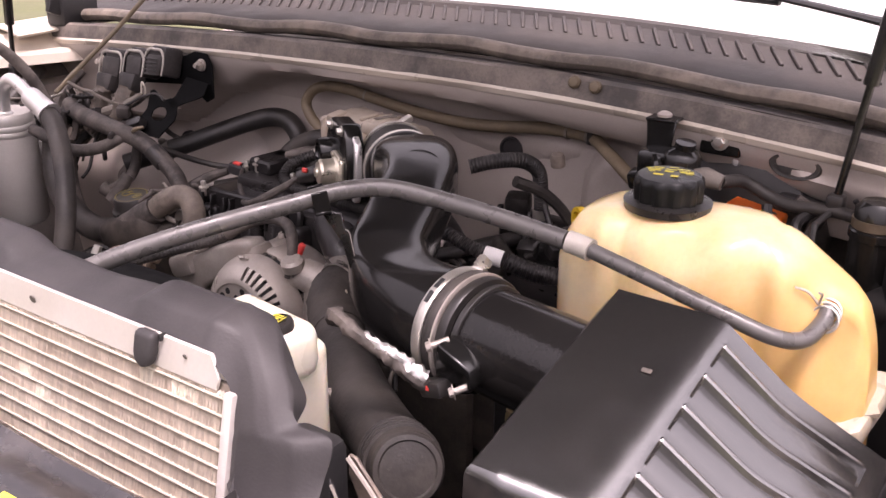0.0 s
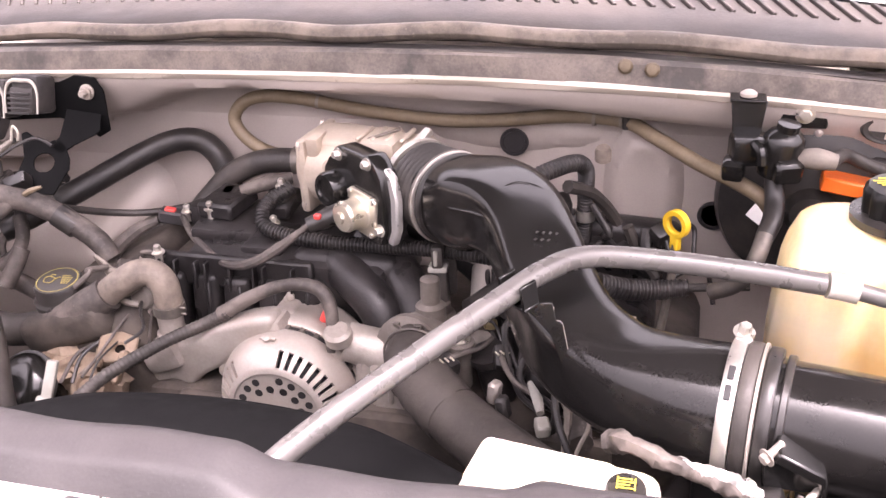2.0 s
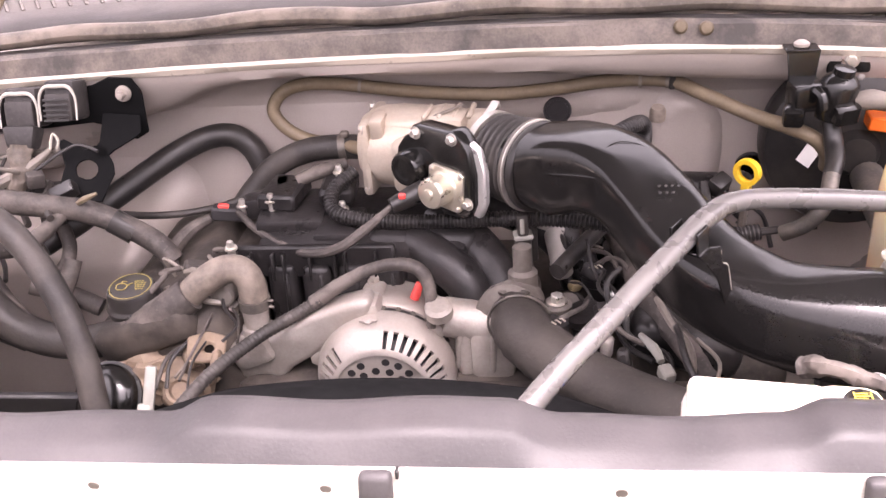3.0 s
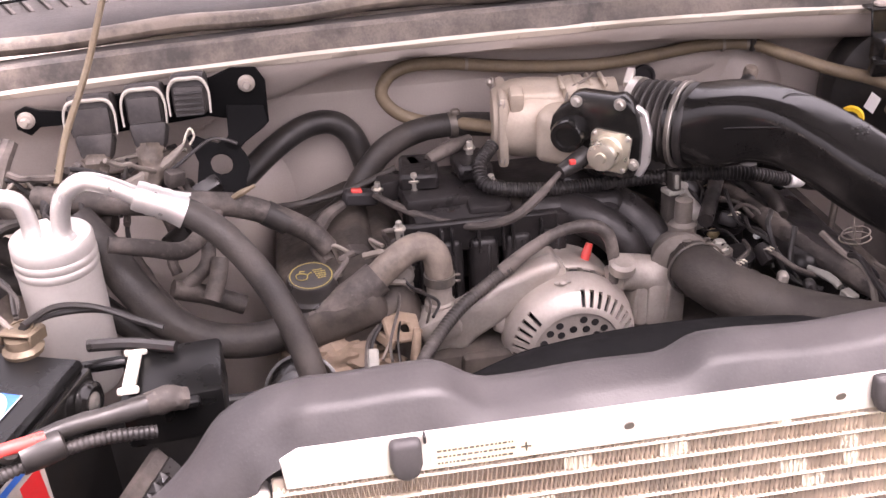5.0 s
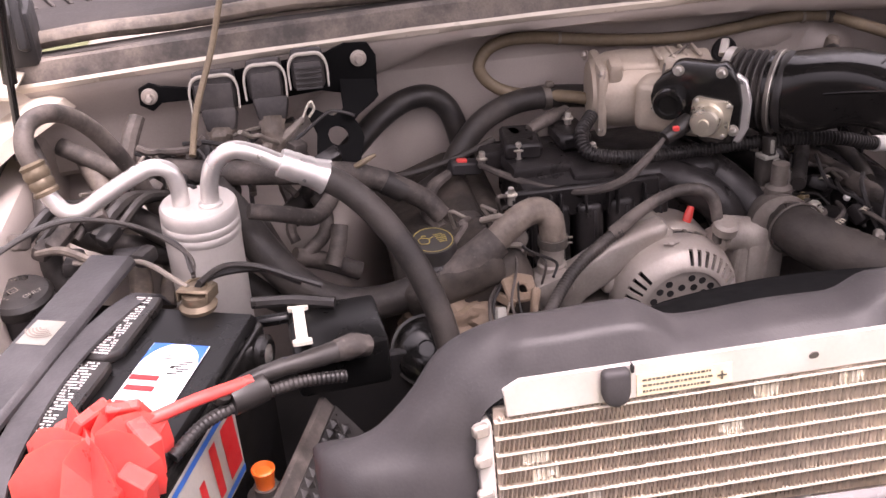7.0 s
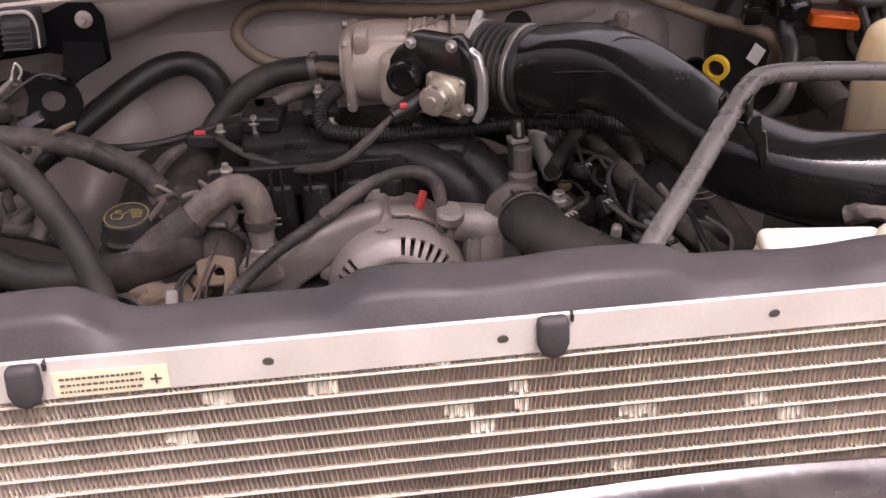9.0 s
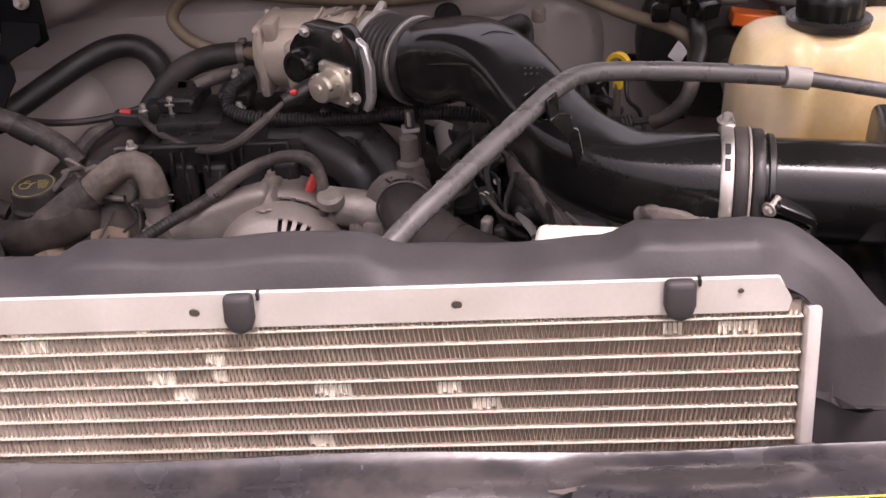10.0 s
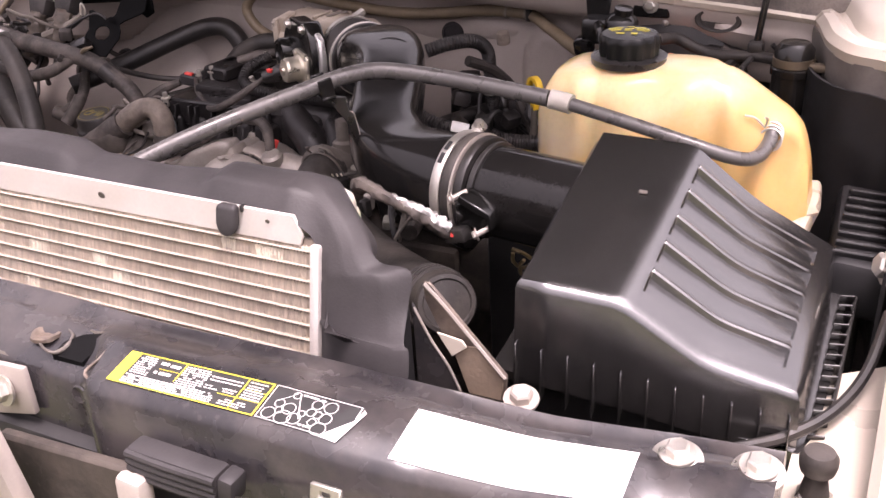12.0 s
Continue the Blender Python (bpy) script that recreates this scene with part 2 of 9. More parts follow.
def stain_and_shade(m):
    """Paints translucent shading with the coolant stain: amber low on the right, greyer low on the left."""
    nt = m.node_tree
    N, L = nt.nodes, nt.links
    b = N["Principled BSDF"]
    src = b.inputs["Base Color"].links[0].from_socket
    tc = N.new("ShaderNodeTexCoord")
    ns = N.new("ShaderNodeTexNoise")
    ns.inputs["Scale"].default_value, ns.inputs["Detail"].default_value = 14, 5
    L.new(tc.outputs["Object"], ns.inputs["Vector"])
    for axis, off, width, col, most in (((1, 0, 1.3), -1.835, -0.05, (0.50, 0.42, 0.33, 1), 0.75), ((0.6, 0, -1.0), 0.615, 0.055, (0.58, 0.32, 0.085, 1), 0.68)):
        dot = N.new("ShaderNodeVectorMath")
        dot.operation = "DOT_PRODUCT"
        dot.inputs[1].default_value = axis
        L.new(tc.outputs["Object"], dot.inputs[0])
        ad = N.new("ShaderNodeMath")
        ad.operation, ad.inputs[1].default_value = "MULTIPLY_ADD", 0.16
        L.new(ns.outputs["Fac"], ad.inputs[0])
        L.new(dot.outputs["Value"], ad.inputs[2])
        mr = N.new("ShaderNodeMapRange")
        mr.interpolation_type = "SMOOTHSTEP"
        lo, hi = -off - abs(width), -off + abs(width)
        mr.inputs["From Min"].default_value, mr.inputs["From Max"].default_value = lo, hi
        mr.inputs["To Min"].default_value, mr.inputs["To Max"].default_value = (most, 0) if width < 0 else (0, most)
        L.new(ad.outputs[0], mr.inputs["Value"])
        mx = N.new("ShaderNodeMix")
        mx.data_type = "RGBA"
        L.new(mr.outputs[0], mx.inputs["Factor"])
        L.new(src, mx.inputs["A"])
        mx.inputs["B"].default_value = col
        src = mx.outputs["Result"]
    L.new(src, b.inputs["Base Color"])


stain_and_shade(M["tank"])

glass = bpy.data.materials.new("windscreen_glass")
glass.use_nodes = True
gb = glass.node_tree.nodes["Principled BSDF"]
gb.inputs["Base Color"].default_value = (0.75, 0.78, 0.76, 1)
gb.inputs["Roughness"].default_value = 0.05
gb.inputs["Transmission Weight"].default_value = 1.0
M["glass"] = glass


# ---------------------------------------------------------------- mesh helpers (each adds to a bmesh, in metres of the place)
def V(*a):
    return Vector(a[0] if len(a) == 1 else a)


def basis(d):
    d = V(d).normalized()
    a = Vector((0, 0, 1)) if abs(d.z) < 0.9 else Vector((1, 0, 0))
    u = d.cross(a).normalized()
    return u, d.cross(u).normalized(), d


def spline(pts, n=6):
    """Points of a smooth line through the given ones."""
    p = [V(q) for q in pts]
    if len(p) < 3:
        return p
    p = [p[0] * 2 - p[1]] + p + [p[-1] * 2 - p[-2]]
    out = []
    for i in range(1, len(p) - 2):
        a, b, c, d = p[i - 1:i + 3]
        for k in range(n):
            t = k / n
            out.append(0.5 * ((2 * b) + (c - a) * t + (2 * a - 5 * b + 4 * c - d) * t * t + (3 * b - a - 3 * c + d) * t ** 3))
    return out + [p[-2]]


def rings(bm, loops, cap0=True, cap1=True, closed=True):
    """Skin a list of loops of points."""
    vs = [[bm.verts.new(p) for p in loop] for loop in loops]
    n = len(vs[0])
    for a, b in zip(vs, vs[1:]):
        for i in range(n if closed else n - 1):
            j = (i + 1) % n
            bm.faces.new((a[i], a[j], b[j], b[i]))
    if cap0 and closed:
        bm.faces.new(vs[0][::-1])
    if cap1 and closed:
        bm.faces.new(vs[-1])
    return vs


def tube(bm, pts, r, seg=12, n=6, wave=0.0, pitch=0.004, hollow=False, squash=1.0, rough=0.0):
    """A round hose along a smooth line. r: one radius or one for each point. wave: depth of corrugation."""
    line = spline(pts, n)
    if isinstance(r, (list, tuple)):
        k = len(line) - 1
        rs = [float(np.interp(i / k * (len(r) - 1), range(len(r)), r)) for i in range(k + 1)]
    else:
        rs = [r] * len(line)
    if wave:
        d = [0.0]
        for a, b in zip(line, line[1:]):
            d.append(d[-1] + (b - a).length)
        m = int(d[-1] / pitch) * 4
        ss = [d[-1] * i / m for i in range(m + 1)]
        fine = []
        fr = []
        for i, s in enumerate(ss):
            fine.append(V([float(np.interp(s, d, [q[c] for q in line])) for c in range(3)]))
            fr.append(float(np.interp(s, d, rs)) - (wave if i % 4 in (2, 3) else 0.0))
        line, rs = fine, fr
    loops = []
    u = None
    for i, p in enumerate(line):
        d = (line[min(i + 1, len(line) - 1)] - line[max(i - 1, 0)]).normalized()
        if u is None:
            u = basis(d)[0]
        u = (u - d * u.dot(d)).normalized()
        w = d.cross(u)
        loops.append([p + (u * math.cos(a) + w * math.sin(a) * squash) * rs[i] * (1 + rough * noise.noise((p + (u * math.cos(a) + w * math.sin(a)) * rs[i]) * 160)) for a in [2 * math.pi * k / seg for k in range(seg)]])
    if hollow:
        end = loops[-1]
        c = line[-1]
        loops.append([c + (q - c) * 0.78 for q in end])
        back = (line[-2] - line[-1]) * 1.0
        loops.append([c + (q - c) * 0.78 + back * 1.5 for q in end])
    rings(bm, loops)
    return bm


def lathe(bm, base, axis, prof, seg=28):
    """A turned shape: prof holds (radius, height along axis)."""
    u, w, d = basis(axis)
    b = V(base)
    rings(bm, [[b + d * h + (u * math.cos(a) + w * math.sin(a)) * max(r, 1e-5) for a in [2 * math.pi * k / seg for k in range(seg)]] for r, h in prof])
    return bm


def block(bm, c, s, bev=0.003, seg=2, rot=(0, 0, 0), taper=(1, 1)):
    """A box with rounded edges; taper narrows its top."""
    t = bmesh.new()
    bmesh.ops.create_cube(t, size=1.0)
    for v in t.verts:
        k = taper if v.co.z > 0 else (1, 1)
        v.co = Vector((v.co.x * s[0] * k[0], v.co.y * s[1] * k[1], v.co.z * s[2]))
    if bev:
        bmesh.ops.bevel(t, geom=t.edges[:], offset=min(bev, min(s) * 0.45), segments=seg, profile=0.5, affect="EDGES")
    m = pose(*c, *rot)
    return merge(bm, t, m)


def merge(bm, t, m=None):
    if m is not None:
        t.transform(m)
    me = bpy.data.meshes.new("tmp")
    t.to_mesh(me)
    bm.from_mesh(me)
    bpy.data.meshes.remove(me)
    t.free()
    return bm


def prism(bm, pts, depth, m, bev=0.002, seg=2, hole=None):
    """A plate of outline pts (x, y) and that depth along z, set by the pose m; hole: centre x, y and radius of an opening."""
    t = bmesh.new()
    if hole:
        n = len(pts)
        hx, hy, hr = hole
        inner = []
        for x, y in pts:
            a = math.atan2(y - hy, x - hx)
            inner.append((hx + hr * math.cos(a), hy + hr * math.sin(a)))
        lo = [[t.verts.new((x, y, z)) for x, y in ring] for ring in (pts, inner) for z in (0, depth)]
        for i in range(n):
            j = (i + 1) % n
            for a, b in ((0, 1), (1, 3), (3, 2), (2, 0)):
                t.faces.new((lo[a][i], lo[a][j], lo[b][j], lo[b][i]))
    else:
        bot = [t.verts.new((x, y, 0)) for x, y in pts]
        top = [t.verts.new((x, y, depth)) for x, y in pts]
        t.faces.new(bot[::-1])
        t.faces.new(top)
        for i in range(len(pts)):
            j = (i + 1) % len(pts)
            t.faces.new((bot[i], bot[j], top[j], top[i]))
    bmesh.ops.recalc_face_normals(t, faces=t.faces[:])
    if bev:
        sharp = [e for e in t.edges if len(e.link_faces) == 2 and e.calc_face_angle(0) > 0.6]
        bmesh.ops.bevel(t, geom=sharp, offset=bev, segments=seg, profile=0.5, affect="EDGES", clamp_overlap=True)
    return merge(bm, t, m)


def hexbolt(bm, p, d, r=0.006, h=0.005, washer=True):
    d = V(d).normalized()
    if washer:
        lathe(bm, V(p), d, [(0, 0), (r * 1.55, 0), (r * 1.55, r * 0.25), (0, r * 0.25)], 16)
    lathe(bm, V(p) + d * r * 0.2, d, [(0, 0), (r, 0), (r, h * 0.8), (r * 0.8, h), (0, h)], 6)
    return bm


def sheet(bm, fn, us, vs, thick=0.0):
    """A curved sheet: fn(u, v) gives the place."""
    g = [[bm.verts.new(fn(u, v)) for v in vs] for u in us]
    fs = []
    for i in range(len(us) - 1):
        for j in range(len(vs) - 1):
            fs.append(bm.faces.new((g[i][j], g[i + 1][j], g[i + 1][j + 1], g[i][j + 1])))
    if thick:
        bmesh.ops.recalc_face_normals(bm, faces=fs)
        bmesh.ops.solidify(bm, geom=fs, thickness=thick)
    return bm


def lin(a, b, n):
    return [a + (b - a) * i / (n - 1) for i in range(n)]


def step(e0, e1, x):
    t = min(1.0, max(0.0, (x - e0) / (e1 - e0)))
    return t * t * (3 - 2 * t)


# ---------------------------------------------------------------- things and their parts
def shaped(name, bm, material, sharp=38):
    bmesh.ops.recalc_face_normals(bm, faces=bm.faces[:])
    for f in bm.faces:
        f.smooth = True
    for e in bm.edges:
        if len(e.link_faces) == 2 and e.calc_face_angle(0) > radians(sharp):
            e.smooth = False
    me = bpy.data.meshes.new(name)
    bm.to_mesh(me)
    bm.free()
    me.materials.append(M[material])
    return me


def thing(name, base, label, category, group="", kind=""):
    ob = new(name)
    ob.empty_display_size = 0.02
    ob.matrix_world = Matrix.Translation(base)
    return tagged(ob, label, category, group, kind)


def part(name, bm, material, parent, label="", sharp=38):
    """One mesh under a thing (or under one of its parts); the mesh stands in the place's own metres."""
    ob = new(name, shaped(name, bm, material, sharp))
    ob.parent = parent
    root = parent
    while root.parent:
        root = root.parent
    ob.matrix_parent_inverse = root.matrix_basis.inverted() if parent is root else Matrix()
    return tagged(ob, label)


def single(name, bm, material, label, category, group="", kind="", sharp=38):
    return tagged(new(name, shaped(name, bm, material, sharp)), label, category, group, kind)


def B():
    return bmesh.new()


def bars(name, parent, m, spots, material, label=""):
    """Flat print on a surface: rectangles (x, y, w, h) on the plane of m, a hair above it."""
    bm = bmesh.new()
    for x, y, w, h in spots:
        q = [m @ Vector((x, y, 0)), m @ Vector((x + w, y, 0)), m @ Vector((x + w, y + h, 0)), m @ Vector((x, y + h, 0))]
        bm.faces.new([bm.verts.new(p) for p in q])
    return part(name, bm, material, parent, label)


def plane_of(o, ux, uy):
    """A pose whose x runs along ux and whose z stands off the surface spanned by ux and uy."""
    x = V(ux).normalized()
    z = x.cross(V(uy)).normalized()
    y = z.cross(x)
    m = Matrix((x, y, z)).transposed().to_4x4()
    m.translation = V(o)
    return m


# ---------------------------------------------------------------- ground
bm = B()
sheet(bm, lambda u, v: V(u, v, -0.02 + 0.02 * math.sin(u * 0.7) * math.cos(v * 0.5)), lin(-150, 150, 31), lin(-150, 150, 31))
single("ground", bm, "grass", "dry yellow-green grass beyond the vehicle", "ground", kind="structure")


# ---------------------------------------------------------------- body of the vehicle: firewall, cowl, windscreen, fenders
def cowl_z(x):
    d = x - 0.05
    return -(0.035 if d < 0 else 0.085) * d * d


def recess_edge(x):
    return float(np.interp(x, [-0.95, -0.6, -0.49, -0.41, -0.336, -0.243, 0.078, 0.32, 0.42, 0.5, 0.95],
                           [0.93, 0.95, 1.018, 1.035, 1.068, 1.080, 1.072, 1.052, 1.045, 0.98, 0.95]))


def firewall_y(x, z):
    top = 1.10 + cowl_z(x)
    y = 0.706 + 0.035 * step(0, 0.08, top - z)
    y += 0.065 * (1 - step(recess_edge(x) - 0.022, recess_edge(x) + 0.004, z))
    y -= 0.13 * step(0.0, 0.13, 0.945 - z) * step(0.40, 0.50, -x)
    # pressed swages
    for cx, cz, lx, lz, a, d in ((0.27, 0.93, 0.05, 0.09, 0.0, 0.020),
                                 (0.10, 1.0, 0.12, 0.02, 0.0, 0.008), (0.62, 1.03, 0.12, 0.02, -0.1, 0.01)):
        p, q = x - cx, z - cz
        p, q = p * math.cos(a) + q * math.sin(a), -p * math.sin(a) + q * math.cos(a)
        e = (p / lx) ** 2 + (q / lz) ** 2
        y -= d * (1 - step(0.45, 1.1, e))
    return y


truck = thing("truck_body", (0, 0.75, 0.6), "champagne painted body shell around the open engine bay", "vehicle body")
bm = B()
sheet(bm, lambda u, v: V(u, firewall_y(u, 1.098 + cowl_z(u) - v), 1.098 + cowl_z(u) - v), lin(-0.95, 0.95, 191), lin(0, 0.63, 84), 0.004)
part("firewall", bm, "body", truck, "dusty champagne painted firewall with pressed swages")

XS = lin(-0.95, 0.95, 77)


def cowl_strip(name, prof, material, label, thick=0.003, xs=XS, wob=0.0):
    """A long piece across the car whose section is prof, pairs of y and z."""
    bm = B()
    sheet(bm, lambda u, k: V(u, prof[k][0] + wob * noise.noise(Vector((u * 9, k, 0))), prof[k][1] + cowl_z(u) + wob * noise.noise(Vector((u * 7, k, 3)))), xs, list(range(len(prof))), thick)
    return part(name, bm, material, truck, label)


cowl_strip("cowl_lip", [(0.712, 1.088), (0.701, 1.094), (0.698, 1.101), (0.701, 1.105)], "bodyclean", "pale painted pinch edge", 0.002, wob=0.0012)
flange = cowl_strip("cowl_flange", [(0.701, 1.104), (0.704, 1.116), (0.708, 1.128), (0.716, 1.132)], "cowledge", "stained pale cowl flange", 0.003, wob=0.002)
cowl_strip("cowl_ledge", [(0.714, 1.131), (0.728, 1.130), (0.742, 1.126), (0.760, 1.126)], "cowl", "dusty black ledge", 0.003, wob=0.001)
bm = B()
tube(bm, [(x, 0.762 + 0.004 * math.sin(x * 17), 1.140 + cowl_z(x) + 0.003 * math.sin(x * 23 + 1)) for x in lin(-0.93, 0.93, 24)], 0.0140, 10, 3, squash=0.8)
part("cowl_seal", bm, "dustyhose", truck, "dusty rubber hood seal")
cowl_strip("cowl_panel", [(0.768, 1.130), (0.782, 1.143), (0.80, 1.150), (0.835, 1.152), (0.853, 1.158)], "cowl", "sun-bleached black plastic cowl panel", 0.003)
grille = cowl_strip("cowl_grille", [(0.853, 1.158), (0.856, 1.153), (0.912, 1.168), (0.916, 1.175), (0.926, 1.178)], "cowl", "ribbed black plastic air inlet", 0.003)
slat = B()
block(slat, (0, 0, 0), (0.005, 0.058, 0.006), 0.001, 1)
slat = shaped("slat", slat, "cowl")
for x in lin(-0.88, 0.88, 74):
    o = new("slat", slat)
    o.parent = grille
    o.matrix_basis = Matrix.Translation((x, 0.884, 1.163 + cowl_z(x))) @ pose(0, 0, 0, 14.5, 0, 32)
bm = B()
sheet(bm, lambda u, v: V(u, 0.930 + v * 0.82 - 0.10 * u * u, 1.172 + cowl_z(u) + v * 0.57), lin(-0.78, 0.78, 25), lin(0, 0.75, 9), 0.005)
ws = part("windshield", bm, "glass", truck, "raked windscreen glass")
ws.visible_shadow = False
# sunlight and glass haze on the dashboard are painted into its pale colour
bm = B()
sheet(bm, lambda u, v: V(u, 0.96 + v, 1.135 + 0.10 * v + cowl_z(u)), lin(-0.76, 0.76, 9), lin(0, 0.6, 5), 0.02)
part("dashboard", bm, "dash", truck, "dashboard top behind the glass, paled in colour for sun and haze")

xw = -0.875
bm = B()
sheet(bm, lambda u, v: V(xw - 0.03 * step(0.9, 1.05, v) + 0.05 * (1 - step(0.55, 0.85, v)) + 0.012 * noise.noise(Vector((u * 4, v * 5, -1))), u, v), lin(-0.10, 0.74, 43), lin(0.50, 1.04, 28), 0.004)
part("inner_fender", bm, "grimeshade", truck, "painted inner fender, darkened in colour for grime and shade")
bm = B()
prof = [(0.0, 1.035), (0.006, 1.052), (0.02, 1.058), (0.045, 1.056), (0.052, 1.066), (0.07, 1.085), (0.13, 1.09), (0.20, 1.06)]
sheet(bm, lambda u, k: V(xw - prof[k][0] + 0.077 * step(0.50, 0.80, u), u, prof[k][1] - 0.03 * (1 - step(0.0, 0.55, u))), lin(-0.12, 0.80, 47), list(range(len(prof))), 0.003)
part("fender", bm, "bodyclean", truck, "pale champagne fender edge with a rolled flange")
# on the other side the edge sweeps from the cowl round the corner of the bay
EDGE = spline([(0.50, 0.800, 1.083), (0.565, 0.795, 1.080), (0.615, 0.770, 1.076), (0.648, 0.725, 1.072), (0.668, 0.670, 1.069), (0.684, 0.615, 1.067), (0.712, 0.572, 1.066), (0.752, 0.552, 1.066), (0.785, 0.530, 1.062), (0.800, 0.480, 1.052), (0.803, 0.38, 1.022), (0.803, 0.22, 0.970), (0.803, 0.06, 0.925), (0.803, -0.10, 0.90)], 5)


def edge_out(i):
    d = EDGE[min(i + 1, len(EDGE) - 1)] - EDGE[max(i - 1, 0)]
    return V(-d.y, d.x, 0).normalized()


RIM = [(0.0, -0.012), (-0.003, 0.0), (0.004, 0.010), (0.015, 0.013), (0.024, 0.008), (0.030, 0.010), (0.036, 0.022), (0.046, 0.031)]
bm = B()
FAR = V(1.06, 0.92, 1.085)


def fender_pt(i, k):
    p = EDGE[i] + edge_out(i) * RIM[min(k, len(RIM) - 1)][0] + V(0, 0, RIM[min(k, len(RIM) - 1)][1])
    if k >= len(RIM):
        j = (k - len(RIM) + 1) / 4
        p = p.lerp(FAR, j) + V(0, 0, 0.016 * math.sin(math.pi * min(1.0, j * 1.3)))
    return p


sheet(bm, fender_pt, list(range(len(EDGE))), list(range(len(RIM) + 4)), 0.003)
part("fender", bm, "bodyclean", truck, "pale fender edge with a rolled double flange")
bm = B()
sheet(bm, lambda i, v: EDGE[i] + edge_out(i) * (0.004 + 0.010 * noise.noise(Vector((i * 0.15, v * 5, 1)))) + V(0, 0, -0.010 - v * (EDGE[i].z - 0.51)), list(range(len(EDGE))), lin(0, 1, 20), 0.004)
part("inner_fender", bm, "grimeshade", truck, "painted inner fender, darkened in colour for grime and shade")
# black sheet added below the edge, painting the dark void of the corner
bm = B()
sheet(bm, lambda i, v: EDGE[i] - edge_out(i) * (0.014 + 0.004 * v) + V(0, 0, -0.036 - v * 0.28), list(range(10, len(EDGE) - 12)), lin(0, 1, 8), 0.004)
part("wheel_liner", bm, "dark", truck, "added black sheet for the dark void below the fender edge")
# unseen floor, coloured black so that the depth of the bay goes dark
bm = B()
block(bm, (0, 0.35, 0.47), (1.75, 1.0, 0.03), 0.005)
part("bay_floor", bm, "dark", truck, "added undertray, black to give the bay a dark depth")

# rubber plugs, bolts and studs on firewall and cowl
for x, y, z, r in ((0.247, 0.700, 1.122, 0.0085), (0.277, 0.700, 1.119, 0.0085)):
    bm = B()
    lathe(bm, (x, y + 0.006, z), (0, -1, 0.25), [(0, 0), (r, 0), (r, 0.004), (r * 0.7, 0.007), (0, 0.0075)], 18)
    part("grommet", bm, "brass", flange, "sun-faded tan rubber plug")
for x, z, r in ((0.102, 0.990, 0.019), (-0.585, 0.90, 0.02), (0.36, 0.90, 0.02)):
    bm = B()
    lathe(bm, (x, firewall_y(x, z) + 0.001, z), (0, -1, 0), [(0, 0), (r, 0), (r, 0.008), (r * 0.96, 0.010), (r * 0.8, 0.010), (r * 0.74, 0.007), (0, 0.007)], 24)
    part("grommet", bm, "shroud", truck, "round dusty rubber plug")
bm = B()
lathe(bm, (0.463, firewall_y(0.463, 1.05) + 0.001, 1.05), (0, -1, 0), [(0, 0), (0.006, 0), (0.006, 0.004), (0.004, 0.008), (0, 0.009)], 12)
part("stud", bm, "alub", truck)
bm = B()
t = bmesh.new()
lathe(t, (0, 0, 0), (0, 0, 1), [(0.030, 0), (0.034, 0.003), (0.031, 0.007), (0.026, 0.006), (0.024, 0.001), (0, 0.001)], 24)
merge(bm, t, Matrix.Translation((0.535, firewall_y(0.535, 1.06) - 0.001, 1.060)) @ pose(0, 0, 0, 90) @ Matrix.Diagonal((0.92, 0.52, 1, 1)))
part("grommet", bm, "rubber", truck, "oval rubber pass-through plug")

# ---------------------------------------------------------------- wiper arm
wiper = thing("wiper_arm", (0.62, 0.90, 1.17), "black steel wiper arm lying on the windscreen foot", "wiper")
bm = B()
tube(bm, [(0.75, 0.885, 1.168), (0.62, 0.90, 1.192), (0.52, 0.925, 1.205), (0.40, 0.955, 1.218), (0.28, 0.99, 1.228)], [0.014, 0.012, 0.009, 0.008, 0.007], 8, 5, squash=0.6)
part("arm", bm, "gloss", wiper)
bm = B()
tube(bm, [(0.42, 0.955, 1.208), (0.2, 0.985, 1.212), (-0.02, 1.0, 1.21)], 0.006, 6, 5, squash=0.6)
part("blade", bm, "rubberclean", wiper)


# ---------------------------------------------------------------- radiator pack: condenser, shroud, support
def lean(z):
    return -0.006 - 0.21 * (1.05 - z)


cond = thing("condenser", (-0.03, lean(0.80), 0.80), "dusty aluminium air conditioning condenser with bent fins", "condenser")
X0, X1 = -0.424, 0.362
PITCH, ZT, NT = 0.01275, 1.0325, 19
bm = B()
rail_pts = [(-0.415, 1.0372), (0.352, 1.0372), (0.354, 1.046), (0.345, 1.062), (-0.405, 1.064), (-0.417, 1.058)]
prism(bm, rail_pts, 0.003, Matrix.Translation((0, 0.003, 0)) @ Matrix(((1, 0, 0, 0), (0, 0.21, -1, lean(0)), (0, 1, 0, 0), (0, 0, 0, 1))), 0.0008, 1)
rail = part("top_rail", bm, "rail", cond, "pale aluminium top rail with round holes")
for x in (-0.190, -0.042, 0.135, 0.320):
    bm = B()
    r = 0.0036 if x < 0.3 else 0.002
    lathe(bm, (x, lean(1.05) - 0.0005, 1.05 + (0.004 if x > 0.3 else 0)), (0, -1, -0.2), [(0, 0), (r, 0), (r, 0.0008), (0, 0.0008)], 16)
    part("hole", bm, "dullcast", rail)
